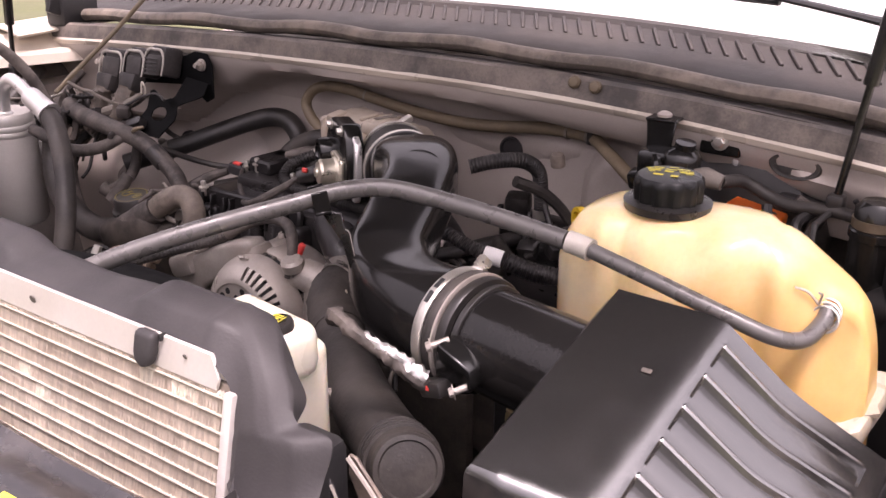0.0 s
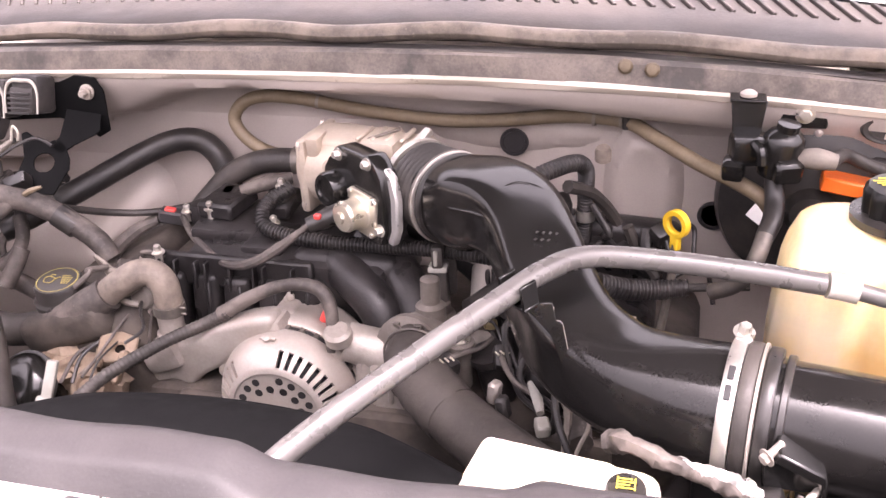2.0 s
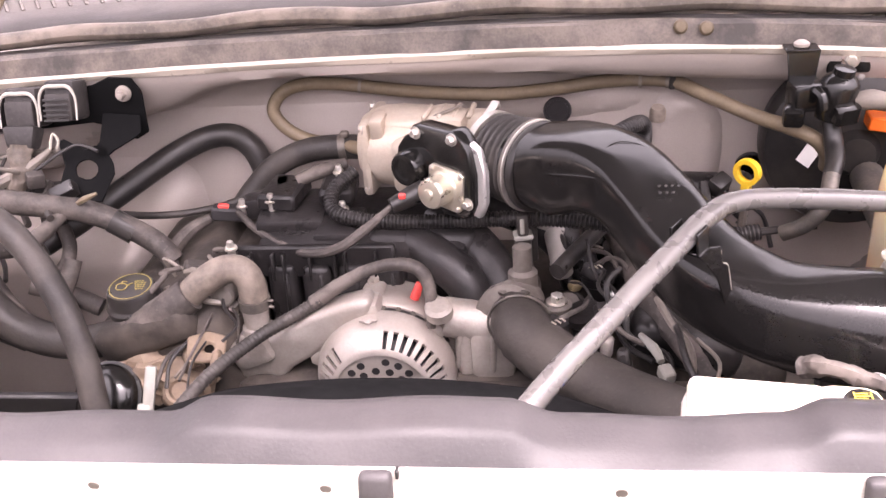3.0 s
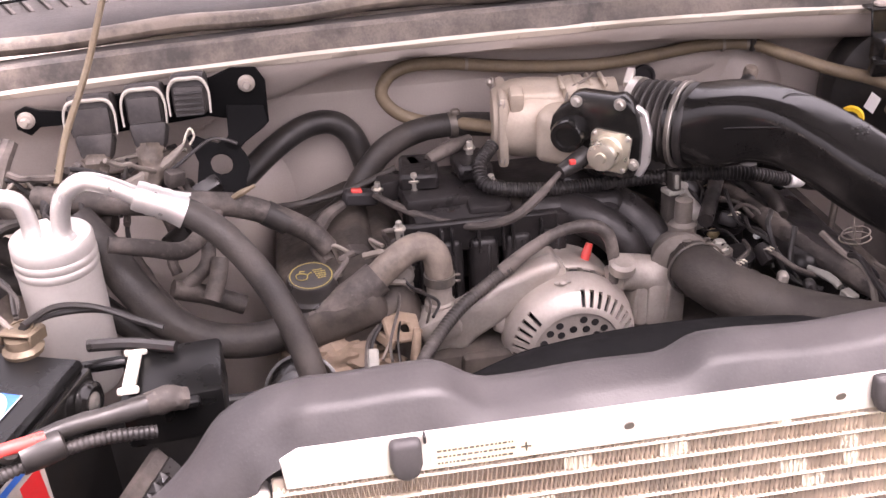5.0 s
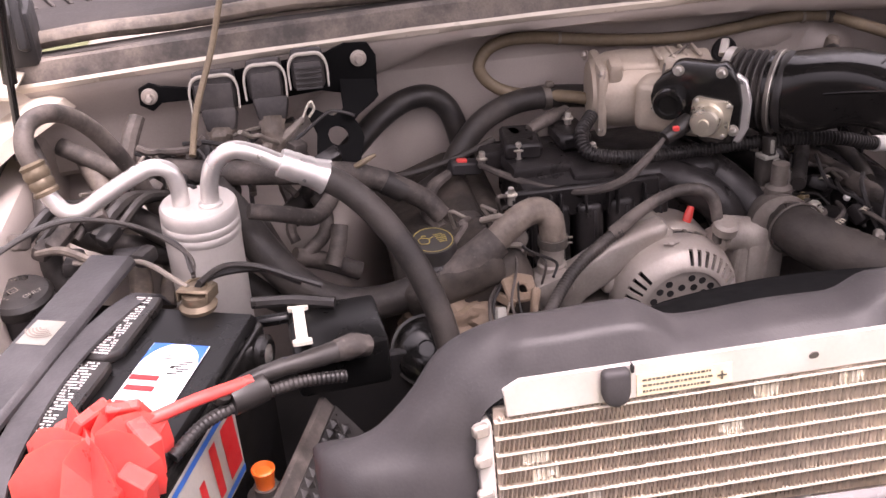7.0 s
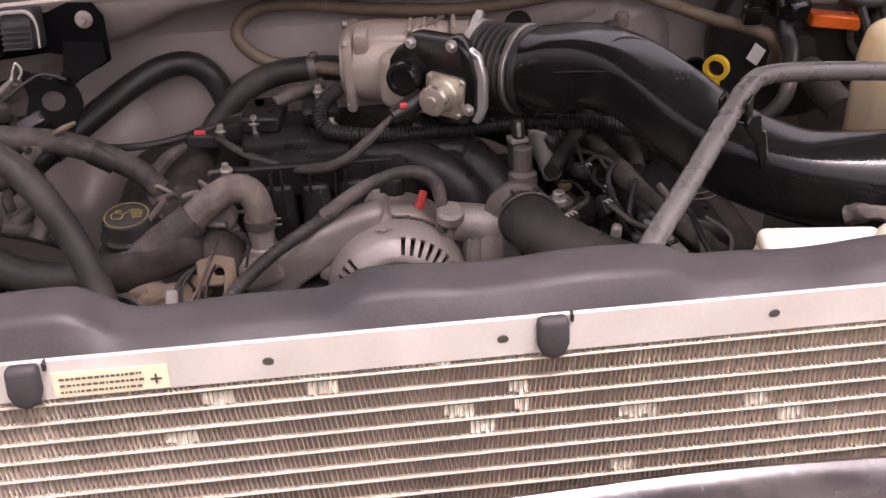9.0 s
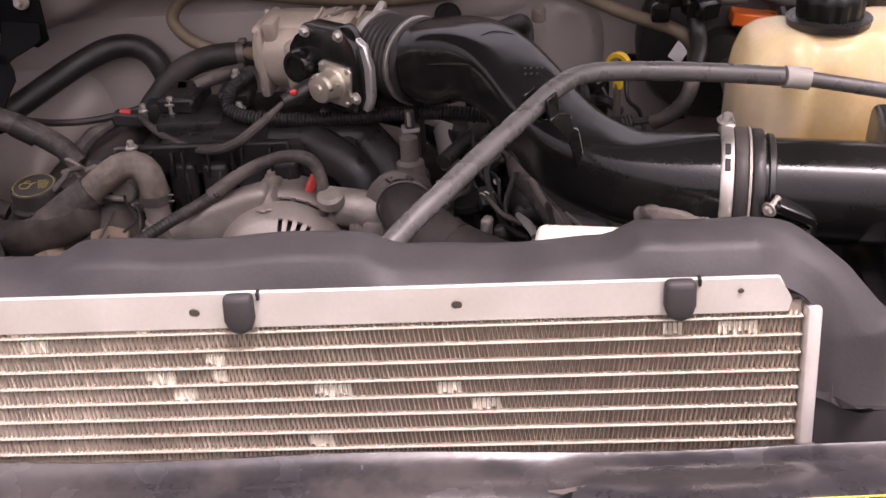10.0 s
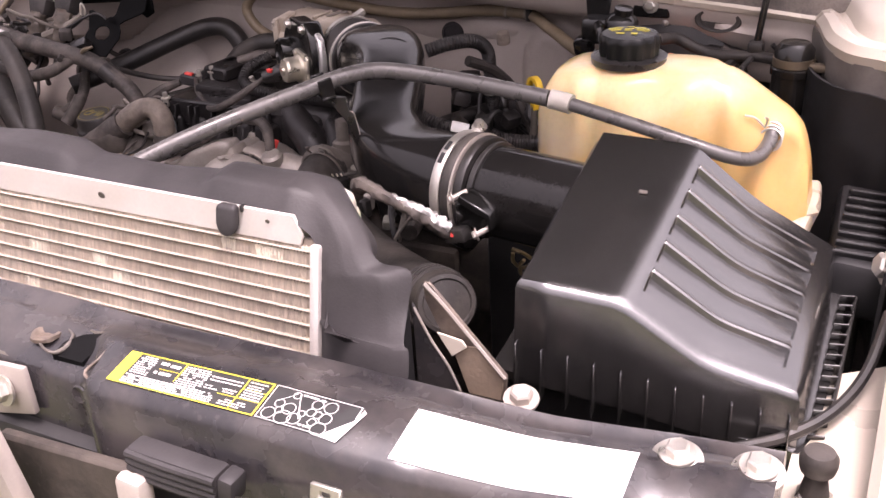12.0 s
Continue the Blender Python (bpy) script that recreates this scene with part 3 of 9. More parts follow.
# tag on the rail
bm = B()
tm = Matrix.Translation((0, -0.0005, 0)) @ Matrix(((1, 0, 0, 0), (0, 0.21, -1, lean(0)), (0, 1, 0, 0), (0, 0, 0, 1)))
prism(bm, [(-0.322, 1.0392), (-0.252, 1.0392), (-0.252, 1.0545), (-0.322, 1.0555)], 0.0006, tm, 0)
tag = part("paper_tag", bm, "agedpaper", rail, "yellowed paper tag with rows of print")
tm2 = Matrix.Translation((0, -0.0006, 0)) @ tm
rnd = random.Random(4)
spots = []
for row in range(3):
    x = -0.318
    while x < -0.268:
        w = rnd.uniform(0.0012, 0.0035)
        spots.append((x, 1.0418 + row * 0.0042, w, 0.0016))
        x += w + 0.0008
spots += [(-0.263, 1.0455, 0.007, 0.0014), (-0.2602, 1.043, 0.0014, 0.0066)]
bars("print", tag, tm2 @ Matrix.Translation((0, 0, 0.0007)), spots, "steeldark")
for k in range(NT):
    z = ZT - k * PITCH
    bm = B()
    block(bm, ((X0 + X1) / 2, lean(z) + 0.007, z), (X1 - X0, 0.015, 0.0014), 0.0005, 2, (-11.9, 0, 0))
    part("tube", bm, "tubes", cond)
# serpentine fins, row by row
rnd = random.Random(11)
vs, fs = [], []
bv, bf = [], []
for k in range(-1, NT - 1):
    zt, zb = ZT - k * PITCH - 0.0009, ZT - (k + 1) * PITCH + 0.0009
    if k == -1:
        zt = ZT + 0.0045
    x = X0 + 0.002
    i = 0
    bent = 0
    while x < X1 - 0.003:
        w = 0.00165
        if bent <= 0 and rnd.random() < 0.003 * (2.4 if k < 4 else 0.7):
            bent = rnd.randint(4, 16)
        a, b = (zt, zb) if i % 2 else (zb, zt)
        tgtv, tgtf = (bv, bf) if bent > 0 else (vs, fs)
        j1, j2 = rnd.uniform(-0.0004, 0.0004), rnd.uniform(-0.0012, 0.0012)
        dy = rnd.uniform(-0.0005, 0.001) - (0.0008 if bent > 0 else 0)
        n = len(tgtv)
        xa, xb = x + j1, x + w + j1 + (j2 if bent > 0 else 0)
        tgtv += [(xa, lean(a) + 0.0002 + dy * 0.6, a), (xb, lean(b) + 0.0002 + dy * 0.6, b), (xb + 0.0002, lean(b) + 0.010, b), (xa + 0.0002, lean(a) + 0.010, a)]
        tgtf.append((n, n + 1, n + 2, n + 3))
        if bent > 0 and i % 2 == 0:
            m = len(tgtv)
            zm = (zt + zb) / 2 + rnd.uniform(-0.002, 0.002)
            tgtv += [(x, lean(zt) + 0.002, zt - 0.001), (x + 0.0026, lean(zt) + 0.002, zt - 0.001), (x + 0.0028, lean(zb) + 0.0022, zm - 0.003), (x, lean(zb) + 0.0022, zm - 0.003)]
            tgtf.append((m, m + 1, m + 2, m + 3))
        bent -= 1
        x += w
        i += 1
for nm, a, b, mt, lb in (("fin_core", vs, fs, "fin", "fine dusty corrugated fins"), ("bent_fin_patch", bv, bf, "finbent", "pale flattened fins")):
    me = bpy.data.meshes.new(nm)
    me.from_pydata(a, [], b)
    me.materials.append(M[mt])
    o = new(nm, me)
    o.parent = cond
    o.matrix_parent_inverse = cond.matrix_basis.inverted()
    tagged(o, lb, kind="stuff")
# added sheet behind the fins; its darker brown paints the shade in their gaps
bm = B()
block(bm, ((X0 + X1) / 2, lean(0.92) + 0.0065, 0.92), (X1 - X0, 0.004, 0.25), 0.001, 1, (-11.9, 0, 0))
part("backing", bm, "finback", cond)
bm = B()
block(bm, (X1 + 0.006, lean(0.92) + 0.008, 0.92), (0.010, 0.026, 0.245), 0.003, 2, (-11.9, 0, 0))
part("header", bm, "rail", cond, "silver end tank")
bm = B()
block(bm, (X0 - 0.008, lean(0.92) + 0.008, 0.918), (0.012, 0.024, 0.24), 0.004, 2, (-11.9, 0, 0))
hd = part("header", bm, "rail", cond, "silver end tank")
for z in (1.035, 1.012, 0.985, 0.955, 0.925):
    bm = B()
    block(bm, (X0 - 0.011, lean(z) - 0.006, z), (0.012, 0.008, 0.010), 0.002, 1, (-11.9, 0, 12))
    part("clip", bm, "alu", hd)

# shroud round the condenser
shroud = thing("radiator_shroud", (-0.03, 0.03, 0.88), "weathered black plastic radiator sight shield round the condenser", "shroud")


def rise(x):
    return (0.012 * step(-0.155, -0.125, x) * (1 - step(0.066, 0.10, x)) + 0.012 * step(0.235, 0.262, x)
            + 0.017 * (1 - step(-0.315, -0.275, x)))


FRONT = Matrix(((1, 0, 0, 0), (0, 0.21, 1, lean(0)), (0, 1, 0, 0), (0, 0, 0, 1)))


def shield_top(x):
    """Inner lip, front fold, ridge, back edge and back foot of the shield above the condenser."""
    h = rise(x)
    w = 0.0012 * math.sin(x * 31) + 0.001 * math.sin(x * 57 + 1)
    return [V(x, -0.003, 1.0585), V(x, 0.000, 1.0610 + h * 0.2), V(x, 0.012, 1.0665 + h * 0.95 + w), V(x, 0.038, 1.0700 + h + w), V(x, 0.050, 1.0650 + h + w), V(x, 0.052, 1.02)]


def shield_side(i, f, r, b, d):
    return [V(i), V(f), V(f).lerp(V(r), 0.55) + V(0, -0.002, 0.001), V(r), V(b), V(d)]


LEFT = [shield_side((-0.439, lean(0.80), 0.80), (-0.450, lean(0.80) - 0.006, 0.80), (-0.530, -0.060, 0.80), (-0.550, -0.04, 0.80), (-0.552, 0.04, 0.80)),
        shield_side((-0.439, lean(0.93), 0.93), (-0.450, lean(0.93) - 0.006, 0.93), (-0.530, -0.033, 0.93), (-0.550, -0.012, 0.93), (-0.552, 0.05, 0.93)),
        shield_side((-0.439, lean(0.975), 0.975), (-0.450, -0.027, 0.975), (-0.529, -0.022, 0.978), (-0.549, 0.000, 0.982), (-0.552, 0.05, 0.975)),
        shield_side((-0.439, -0.018, 0.996), (-0.449, -0.021, 0.998), (-0.524, -0.012, 1.004), (-0.543, 0.016, 1.010), (-0.547, 0.05, 0.99)),
        shield_side((-0.439, -0.014, 1.012), (-0.447, -0.014, 1.016), (-0.493, -0.002, 1.017), (-0.508, 0.024, 1.018), (-0.508, 0.052, 0.99)),
        shield_side((-0.436, -0.010, 1.030), (-0.443, -0.007, 1.035), (-0.470, 0.004, 1.041), (-0.479, 0.030, 1.042), (-0.480, 0.052, 1.00)),
        shield_side((-0.429, -0.007, 1.045), (-0.434, -0.001, 1.053), (-0.448, 0.018, 1.066), (-0.455, 0.038, 1.070), (-0.455, 0.052, 1.02)),
        shield_side((-0.414, -0.005, 1.054), (-0.416, 0.004, 1.063), (-0.420, 0.024, 1.081), (-0.426, 0.044, 1.082), (-0.426, 0.052, 1.03))]
RIGHT = [shield_side((0.350, -0.005, 1.054), (0.352, 0.004, 1.062), (0.356, 0.026, 1.077), (0.362, 0.045, 1.075), (0.360, 0.052, 1.05)),
         shield_side((0.363, -0.007, 1.046), (0.368, -0.001, 1.053), (0.380, 0.010, 1.063), (0.391, 0.020, 1.060), (0.389, 0.034, 1.045)),
         shield_side((0.370, -0.010, 1.034), (0.377, -0.008, 1.039), (0.396, 0.000, 1.048), (0.405, 0.012, 1.046), (0.403, 0.028, 1.03)),
         shield_side((0.3725, -0.013, 1.020), (0.380, -0.014, 1.025), (0.404, -0.008, 1.035), (0.415, 0.003, 1.036), (0.408, 0.012, 1.02)),
         shield_side((0.373, -0.014, 1.014), (0.381, -0.017, 1.018), (0.412, -0.012, 1.028), (0.424, 0.002, 1.030), (0.416, 0.010, 1.015)),
         shield_side((0.373, -0.016, 1.008), (0.381, -0.019, 1.010), (0.430, -0.014, 1.024), (0.447, 0.006, 1.025), (0.438, 0.012, 1.012)),
         shield_side((0.373, lean(0.992) - 0.001, 0.992), (0.381, -0.024, 0.992), (0.435, -0.022, 0.995), (0.450, -0.008, 1.000), (0.440, -0.004, 0.99)),
         shield_side((0.373, lean(0.976) - 0.001, 0.976), (0.381, -0.028, 0.976), (0.440, -0.030, 0.976), (0.455, -0.028, 0.979), (0.446, -0.022, 0.97)),
         shield_side((0.373, lean(0.968), 0.968), (0.381, lean(0.968) - 0.006, 0.968), (0.450, -0.036, 0.968), (0.462, -0.034, 0.970), (0.454, -0.026, 0.96)),
         shield_side((0.373, lean(0.90), 0.90), (0.381, lean(0.90) - 0.006, 0.90), (0.450, -0.052, 0.90), (0.462, -0.050, 0.90), (0.454, -0.042, 0.90)),
         shield_side((0.373, lean(0.80), 0.80), (0.381, lean(0.80) - 0.006, 0.80), (0.450, -0.07, 0.80), (0.462, -0.066, 0.80), (0.454, -0.06, 0.80))]


def denser(rows, n):
    """Stations in between, on smooth lines."""
    cols = [spline([r[k] for r in rows], n) for k in range(len(rows[0]))]
    return [[c[i] for c in cols] for i in range(len(cols[0]))]


stations = denser(LEFT + [shield_top(-0.40), shield_top(-0.38)], 5)[:-1] + [shield_top(x) for x in lin(-0.38, 0.325, 95)] + denser([shield_top(0.325), shield_top(0.335)] + RIGHT, 5)[1:]
bm = B()


def crisp(st):
    """A section with short bevels at its folds."""
    out = [st[0]]
    for a, b, c in zip(st, st[1:], st[2:]):
        out += [b.lerp(a, 0.22), b.lerp(a, 0.07).lerp(b.lerp(c, 0.07), 0.5), b.lerp(c, 0.22)]
    return out + [st[-1]]


sec = [crisp(st) for st in stations]
sheet(bm, lambda a, b: sec[a][b], list(range(len(sec))), list(range(len(sec[0]))), 0.003)
part("shield", bm, "shroud", shroud, sharp=60)
for x in (-0.338, -0.0105, 0.2805):
    bm = B()
    prism(bm, [(x - 0.0100, 1.064), (x - 0.0105, 1.047), (x - 0.008, 1.0395), (x, 1.036), (x + 0.008, 1.0395), (x + 0.0105, 1.047), (x + 0.0105, 1.064)], 0.010, Matrix.Translation((0, -0.009, 0)) @ FRONT, 0.004, 3)
    part("tab", bm, "shroud", shroud, "rounded retaining tab over the rail", 60)
    bm = B()
    block(bm, (x + 0.0130, -0.004, 1.061), (0.002, 0.006, 0.006), 0.0004, 1)
    part("slot", bm, "dark", shroud)

# upper support across the nose
support = thing("radiator_support", (0, -0.11, 0.88), "scuffed black painted steel radiator support with service stickers", "radiator support")


def sup_off(x):
    return (0.0 + float(np.interp(x, [-0.9, 0.46, 0.52, 0.58, 0.66, 0.78], [0, 0, 0.008, 0.036, 0.082, 0.10])),
            float(np.interp(x, [-0.9, 0.46, 0.52, 0.58, 0.66, 0.78], [0, 0, -0.004, -0.026, -0.054, -0.060])))


SUP = [(-0.056, 0.885), (-0.060, 0.962), (-0.063, 0.972), (-0.070, 0.977), (-0.080, 0.973), (-0.092, 0.977), (-0.106, 0.982), (-0.117, 0.981), (-0.155, 0.9735), (-0.163, 0.965), (-0.165, 0.89)]


def sup_section(x):
    dy, dz = sup_off(x)
    w = 0.0012 * math.sin(x * 19)
    # left of the stickers the front of the beam is pressed lower, with a slanting fold
    low = [0, 0, 0, 0, 0.1, 0.3, 0.7, 1, 1, 1, 0]
    back = [0, 0, 0, 0, 0, 0, 0, 0.003, 0.018, 0.020, 0.020]
    lag = [0.205, 0.205, 0.205, 0.205, 0.212, 0.214, 0.216, 0.220, 0.238, 0.240, 0.24]
    out = []
    for i, (y, z) in enumerate(SUP):
        left = 1 - step(lag[i] - 0.016, lag[i] + 0.004, x)
        drop = low[i] * left
        out.append(V(x, y + dy + w + back[i] * left, z + dz + w - 0.016 * drop))
    return out


bm = B()
rings(bm, [sup_section(x) for x in lin(-0.78, 0.742, 156)])
part("support_beam", bm, "support", support, sharp=50)


def on_sup(x, i, k, lift=0.0008, dx=0.0):
    """A place on the beam's face between section points i and i + 1."""
    s = sup_section(x + dx)
    return s[i].lerp(s[i + 1], k) + V(0, -0.19, 0.98) * lift


def sticker(name, x0, x1, k0, k1, face, material, label, lift=0.0008, shape=None):
    bm = B()
    if shape:
        bm.faces.new([bm.verts.new(on_sup(x, face, 0.06 + 0.84 * k, lift, -0.010)) for x, k in shape])
    else:
        sheet(bm, lambda u, k: on_sup(u, face, 0.06 + 0.84 * k, lift, -0.010), lin(x0, x1, 25), [k0, (k0 + k1) / 2, k1])
    return part(name, bm, material, support, label)


lab = sticker("service_sticker", 0.268, 0.406, 0.0, 1.0, 7, "ink_k", "black and yellow service sticker with unreadable print")


def print_on(parent, name, spots, material, lift=0.0016):
    bm = B()
    for x, k, w, h in spots:
        q = [on_sup(a, 7, 0.06 + 0.84 * b, lift, -0.010) for a, b in ((x, k), (x + w, k), (x + w, k + h), (x, k + h))]
        bm.faces.new([bm.verts.new(p) for p in q])
    return part(name, bm, material, parent)


rnd = random.Random(8)
SX = 0.268
sp = [(SX, 0.0, 0.011, 1.0), (SX, 0.0, 0.138, 0.03), (SX, 0.97, 0.138, 0.03), (SX + 0.1365, 0.0, 0.0015, 1.0), (SX + 0.056, 0.03, 0.0011, 0.58), (SX + 0.115, 0.03, 0.0011, 0.92), (SX + 0.036, 0.33, 0.022, 0.018), (SX + 0.098, 0.62, 0.040, 0.018), (SX + 0.115, 0.34, 0.022, 0.018)]
print_on(lab, "print", sp, "ink_y")
sp = []
# columns of small print: start, end, first and last row, row step
for xa, xb, ka, kb, dk in ((0.013, 0.030, 0.06, 0.60, 0.066), (0.058, 0.082, 0.08, 0.74, 0.066), (0.084, 0.113, 0.18, 0.30, 0.10), (0.084, 0.113, 0.46, 0.60, 0.075), (0.118, 0.134, 0.10, 0.12, 0.1), (0.118, 0.135, 0.20, 0.58, 0.075), (0.012, 0.098, 0.68, 0.93, 0.058), (0.104, 0.128, 0.74, 0.92, 0.07)):
    k = ka
    while k <= kb:
        x = xa
        while x < xb - 0.001:
            w = min(rnd.uniform(0.0014, 0.0042), xb - x)
            if rnd.random() < 0.93:
                sp.append((SX + x, k, w, 0.034))
            x += w + 0.0007
        k += dk
for x, k, w in ((0.034, 0.12, 0.008), (0.044, 0.14, 0.009), (0.034, 0.42, 0.003), (0.039, 0.42, 0.011)):
    sp.append((SX + x, k, w, 0.085))
print_on(lab, "print", sp, "ink_w")
lab2 = sticker("belt_sticker", 0, 0, 0, 0, 7, "ink_k", "black sticker with a drawing of belt pulleys", shape=[(0.408, 0.0), (0.482, 0.0), (0.474, 1.0), (0.408, 1.0)])
bm = B()


def ring_print(bm, cx, ck, r, wdt=0.0006):
    n = 16
    pts = [[on_sup(cx + (r + d) * math.cos(a), 7, 0.06 + 0.84 * ck + (r + d) * math.sin(a) / 0.040, 0.0018, -0.010) for a in [2 * math.pi * i / n for i in range(n)]] for d in (0, wdt)]
    vv = [[bm.verts.new(p) for p in loop] for loop in pts]
    for i in range(n):
        j = (i + 1) % n
        bm.faces.new((vv[0][i], vv[0][j], vv[1][j], vv[1][i]))


for cx, ck, r in ((0.416, 0.80, 0.0050), (0.4195, 0.48, 0.0035), (0.4225, 0.66, 0.0028), (0.4290, 0.56, 0.0050), (0.4285, 0.82, 0.0060), (0.4375, 0.78, 0.0048), (0.4285, 0.16, 0.0028),
                  (0.4480, 0.26, 0.0040), (0.4590, 0.24, 0.0050), (0.4470, 0.50, 0.0033), (0.4405, 0.60, 0.0026), (0.4530, 0.52, 0.0030), (0.4600, 0.56, 0.0046), (0.4520, 0.74, 0.0030), (0.4595, 0.86, 0.0055)):
    ring_print(bm, cx, ck, r)
strokes = [(0.408, 0.0, 0.072, 0.016), (0.408, 0.975, 0.056, 0.016), (0.408, 0.0, 0.0007, 1.0), (0.4800, 0.0, 0.0007, 0.35), (0.4430, 0.86, 0.003, 0.05), (0.4470, 0.86, 0.006, 0.05), (0.4330, 0.08, 0.004, 0.05), (0.4380, 0.08, 0.008, 0.05), (0.4480, 0.09, 0.004, 0.05)]
for x, k, w, h in strokes:
    q = [on_sup(a, 7, 0.06 + 0.84 * b, 0.0018, -0.010) for a, b in ((x, k), (x + w, k), (x + w, k + h), (x, k + h))]
    bm.faces.new([bm.verts.new(p) for p in q])
for (xa, ka), (xb, kb) in (((0.4165, 0.42), (0.4280, 0.10)), ((0.4300, 0.10), (0.4405, 0.76))):
    q = [on_sup(a, 7, 0.06 + 0.84 * b, 0.0018, -0.010) for a, b in ((xa, ka), (xa + 0.0008, ka), (xb + 0.0008, kb), (xb, kb))]
    bm.faces.new([bm.verts.new(p) for p in q])
bm.faces.new([bm.verts.new(on_sup(x, 7, 0.06 + 0.84 * k, 0.0015, -0.010)) for x, k in ((0.480, 0.40), (0.4825, 0.05), (0.485, 0.12), (0.477, 1.06), (0.462, 1.02))])
part("print", bm, "ink_w", lab2)
bm = B()
sheet(bm, lambda u, k: on_sup(u, 7, k, 0.0012) if k >= 0 else on_sup(u, 6, 1 + k * 1.0, 0.0012), lin(0.506, 0.648, 12), [-0.95, -0.4, 0.0, 0.5, 0.97])
part("blank_sticker", bm, "paper", support, "large blank white sticker")
# bolts with broad washers at the outer end
for x in (0.672, 0.728):
    s = sup_section(x)
    p = s[5].lerp(s[7], 0.4)
    bm = B()
    lathe(bm, p, (0, -0.15, 1), [(0, 0), (0.019, 0), (0.019, 0.002), (0.012, 0.004), (0.012, 0.006), (0, 0.006)], 24)
    hexbolt(bm, p + V(0, 0, 0.005), (0, -0.15, 1), 0.009, 0.008)
    part("bolt", bm, "steel", support, "zinc hex bolt on a broad washer")

# striker seat with a scraped lip and a dark notch, worn folds along the beam
bm = B()
t = bmesh.new()
lathe(t, (0, 0, -0.001), (0, 0, 1), [(0.0150, 0), (0.0145, 0.0030), (0.0115, 0.0034), (0.0075, 0.0018), (0.0030, 0.0012), (0, 0.0012)], 28)
for v in t.verts:
    v.co += V(0.0030 * noise.noise(v.co * 110), 0.0030 * noise.noise(v.co * 110 + V(5, 0, 0)), 0.0012 * noise.noise(v.co * 150 + V(0, 9, 0)))
merge(bm, t, Matrix.Translation((0.151, -0.112, 0.967)))
seat = part("striker_seat", bm, "scraped", support, "scraped and rust-stained striker seat")
bm = B()
tube(bm, [(0.157, -0.127, 0.967), (0.173, -0.133, 0.967), (0.182, -0.130, 0.967), (0.183, -0.120, 0.968), (0.179, -0.110, 0.970), (0.171, -0.106, 0.972)], [0.0008, 0.0014, 0.0018, 0.0020, 0.0016, 0.0008], 8, 6, rough=0.4)
part("bent_tab", bm, "dullcast", seat, "scraped bent lip")
bm = B()
lo = [V(p) + V(0, 0, 0.002) for p in [(0.191, -0.109, 0.966), (0.208, -0.099, 0.966), (0.210, -0.116, 0.960), (0.208, -0.131, 0.956), (0.176, -0.132, 0.957), (0.178, -0.119, 0.962)]]
rings(bm, [lo, [p + V(0, 0, 0.0052) for p in lo]])
part("notch", bm, "matte", seat, "dark punched notch")
bm = B()
tube(bm, [(0.231, -0.110, 0.980), (0.231, -0.130, 0.974), (0.224, -0.142, 0.966), (0.231, -0.146, 0.962), (0.250, -0.148, 0.962)], [0.0008, 0.0011, 0.0014, 0.0014, 0.0007], 8, 6, rough=0.25)
part("worn_fold", bm, "scraped", support, "worn bright fold of the beam")
rnd = random.Random(61)
for i in range(14):
    x = -0.45 + i * 0.08 + rnd.uniform(-0.03, 0.03)
    if 0.24 < x < 0.66:
        continue
    bm = B()
    face, k = rnd.choice(((5, 0.5), (7, 0.1), (8, 0.3)))
    n = 7
    c = [on_sup(x + rnd.uniform(0.006, 0.018) * math.cos(a), face, min(0.95, max(0.05, k + 0.18 * rnd.uniform(0.5, 1) * math.sin(a))), 0.0006) for a in [2 * math.pi * j / n for j in range(n)]]
    bm.faces.new([bm.verts.new(p) for p in c])
    part("worn_patch", bm, "steeldark", support, "worn dusty patch")

# pale fender corner beyond the end of the support
bm = B()
sheet(bm, lambda u, v: V(0.742 + 0.26 * u, -0.16 + 0.36 * v + 0.10 * u * v, 0.872 + 0.012 * u - 0.05 * (1 - step(0.0, 0.35, v)) + 0.05 * u * v), lin(0, 1, 15), lin(0, 1, 17), 0.004)
part("fender_corner", bm, "bodyclean", truck, "pale champagne fender corner")
bm = B()
tube(bm, [(0.700, 0.060, 0.884), (0.735, 0.088, 0.886), (0.765, 0.125, 0.893), (0.785, 0.175, 0.905), (0.795, 0.24, 0.93)], 0.005, 8, 6)
part("fender_seal", bm, "rubberclean", truck, "black edge seal")


# ---------------------------------------------------------------- air cleaner box
box = thing("air_cleaner_box", (0.62, 0.20, 0.86), "black textured plastic air cleaner box with a ribbed sloping lid", "air filter box")
LID = [(0.515, 0.069, 0.999), (0.598, 0.080, 0.990), (0.668, 0.085, 0.945), (0.738, 0.098, 0.925)]
LIDB = [(0.512, 0.296, 1.047), (0.603, 0.296, 1.045), (0.664, 0.300, 0.995), (0.736, 0.335, 0.940)]


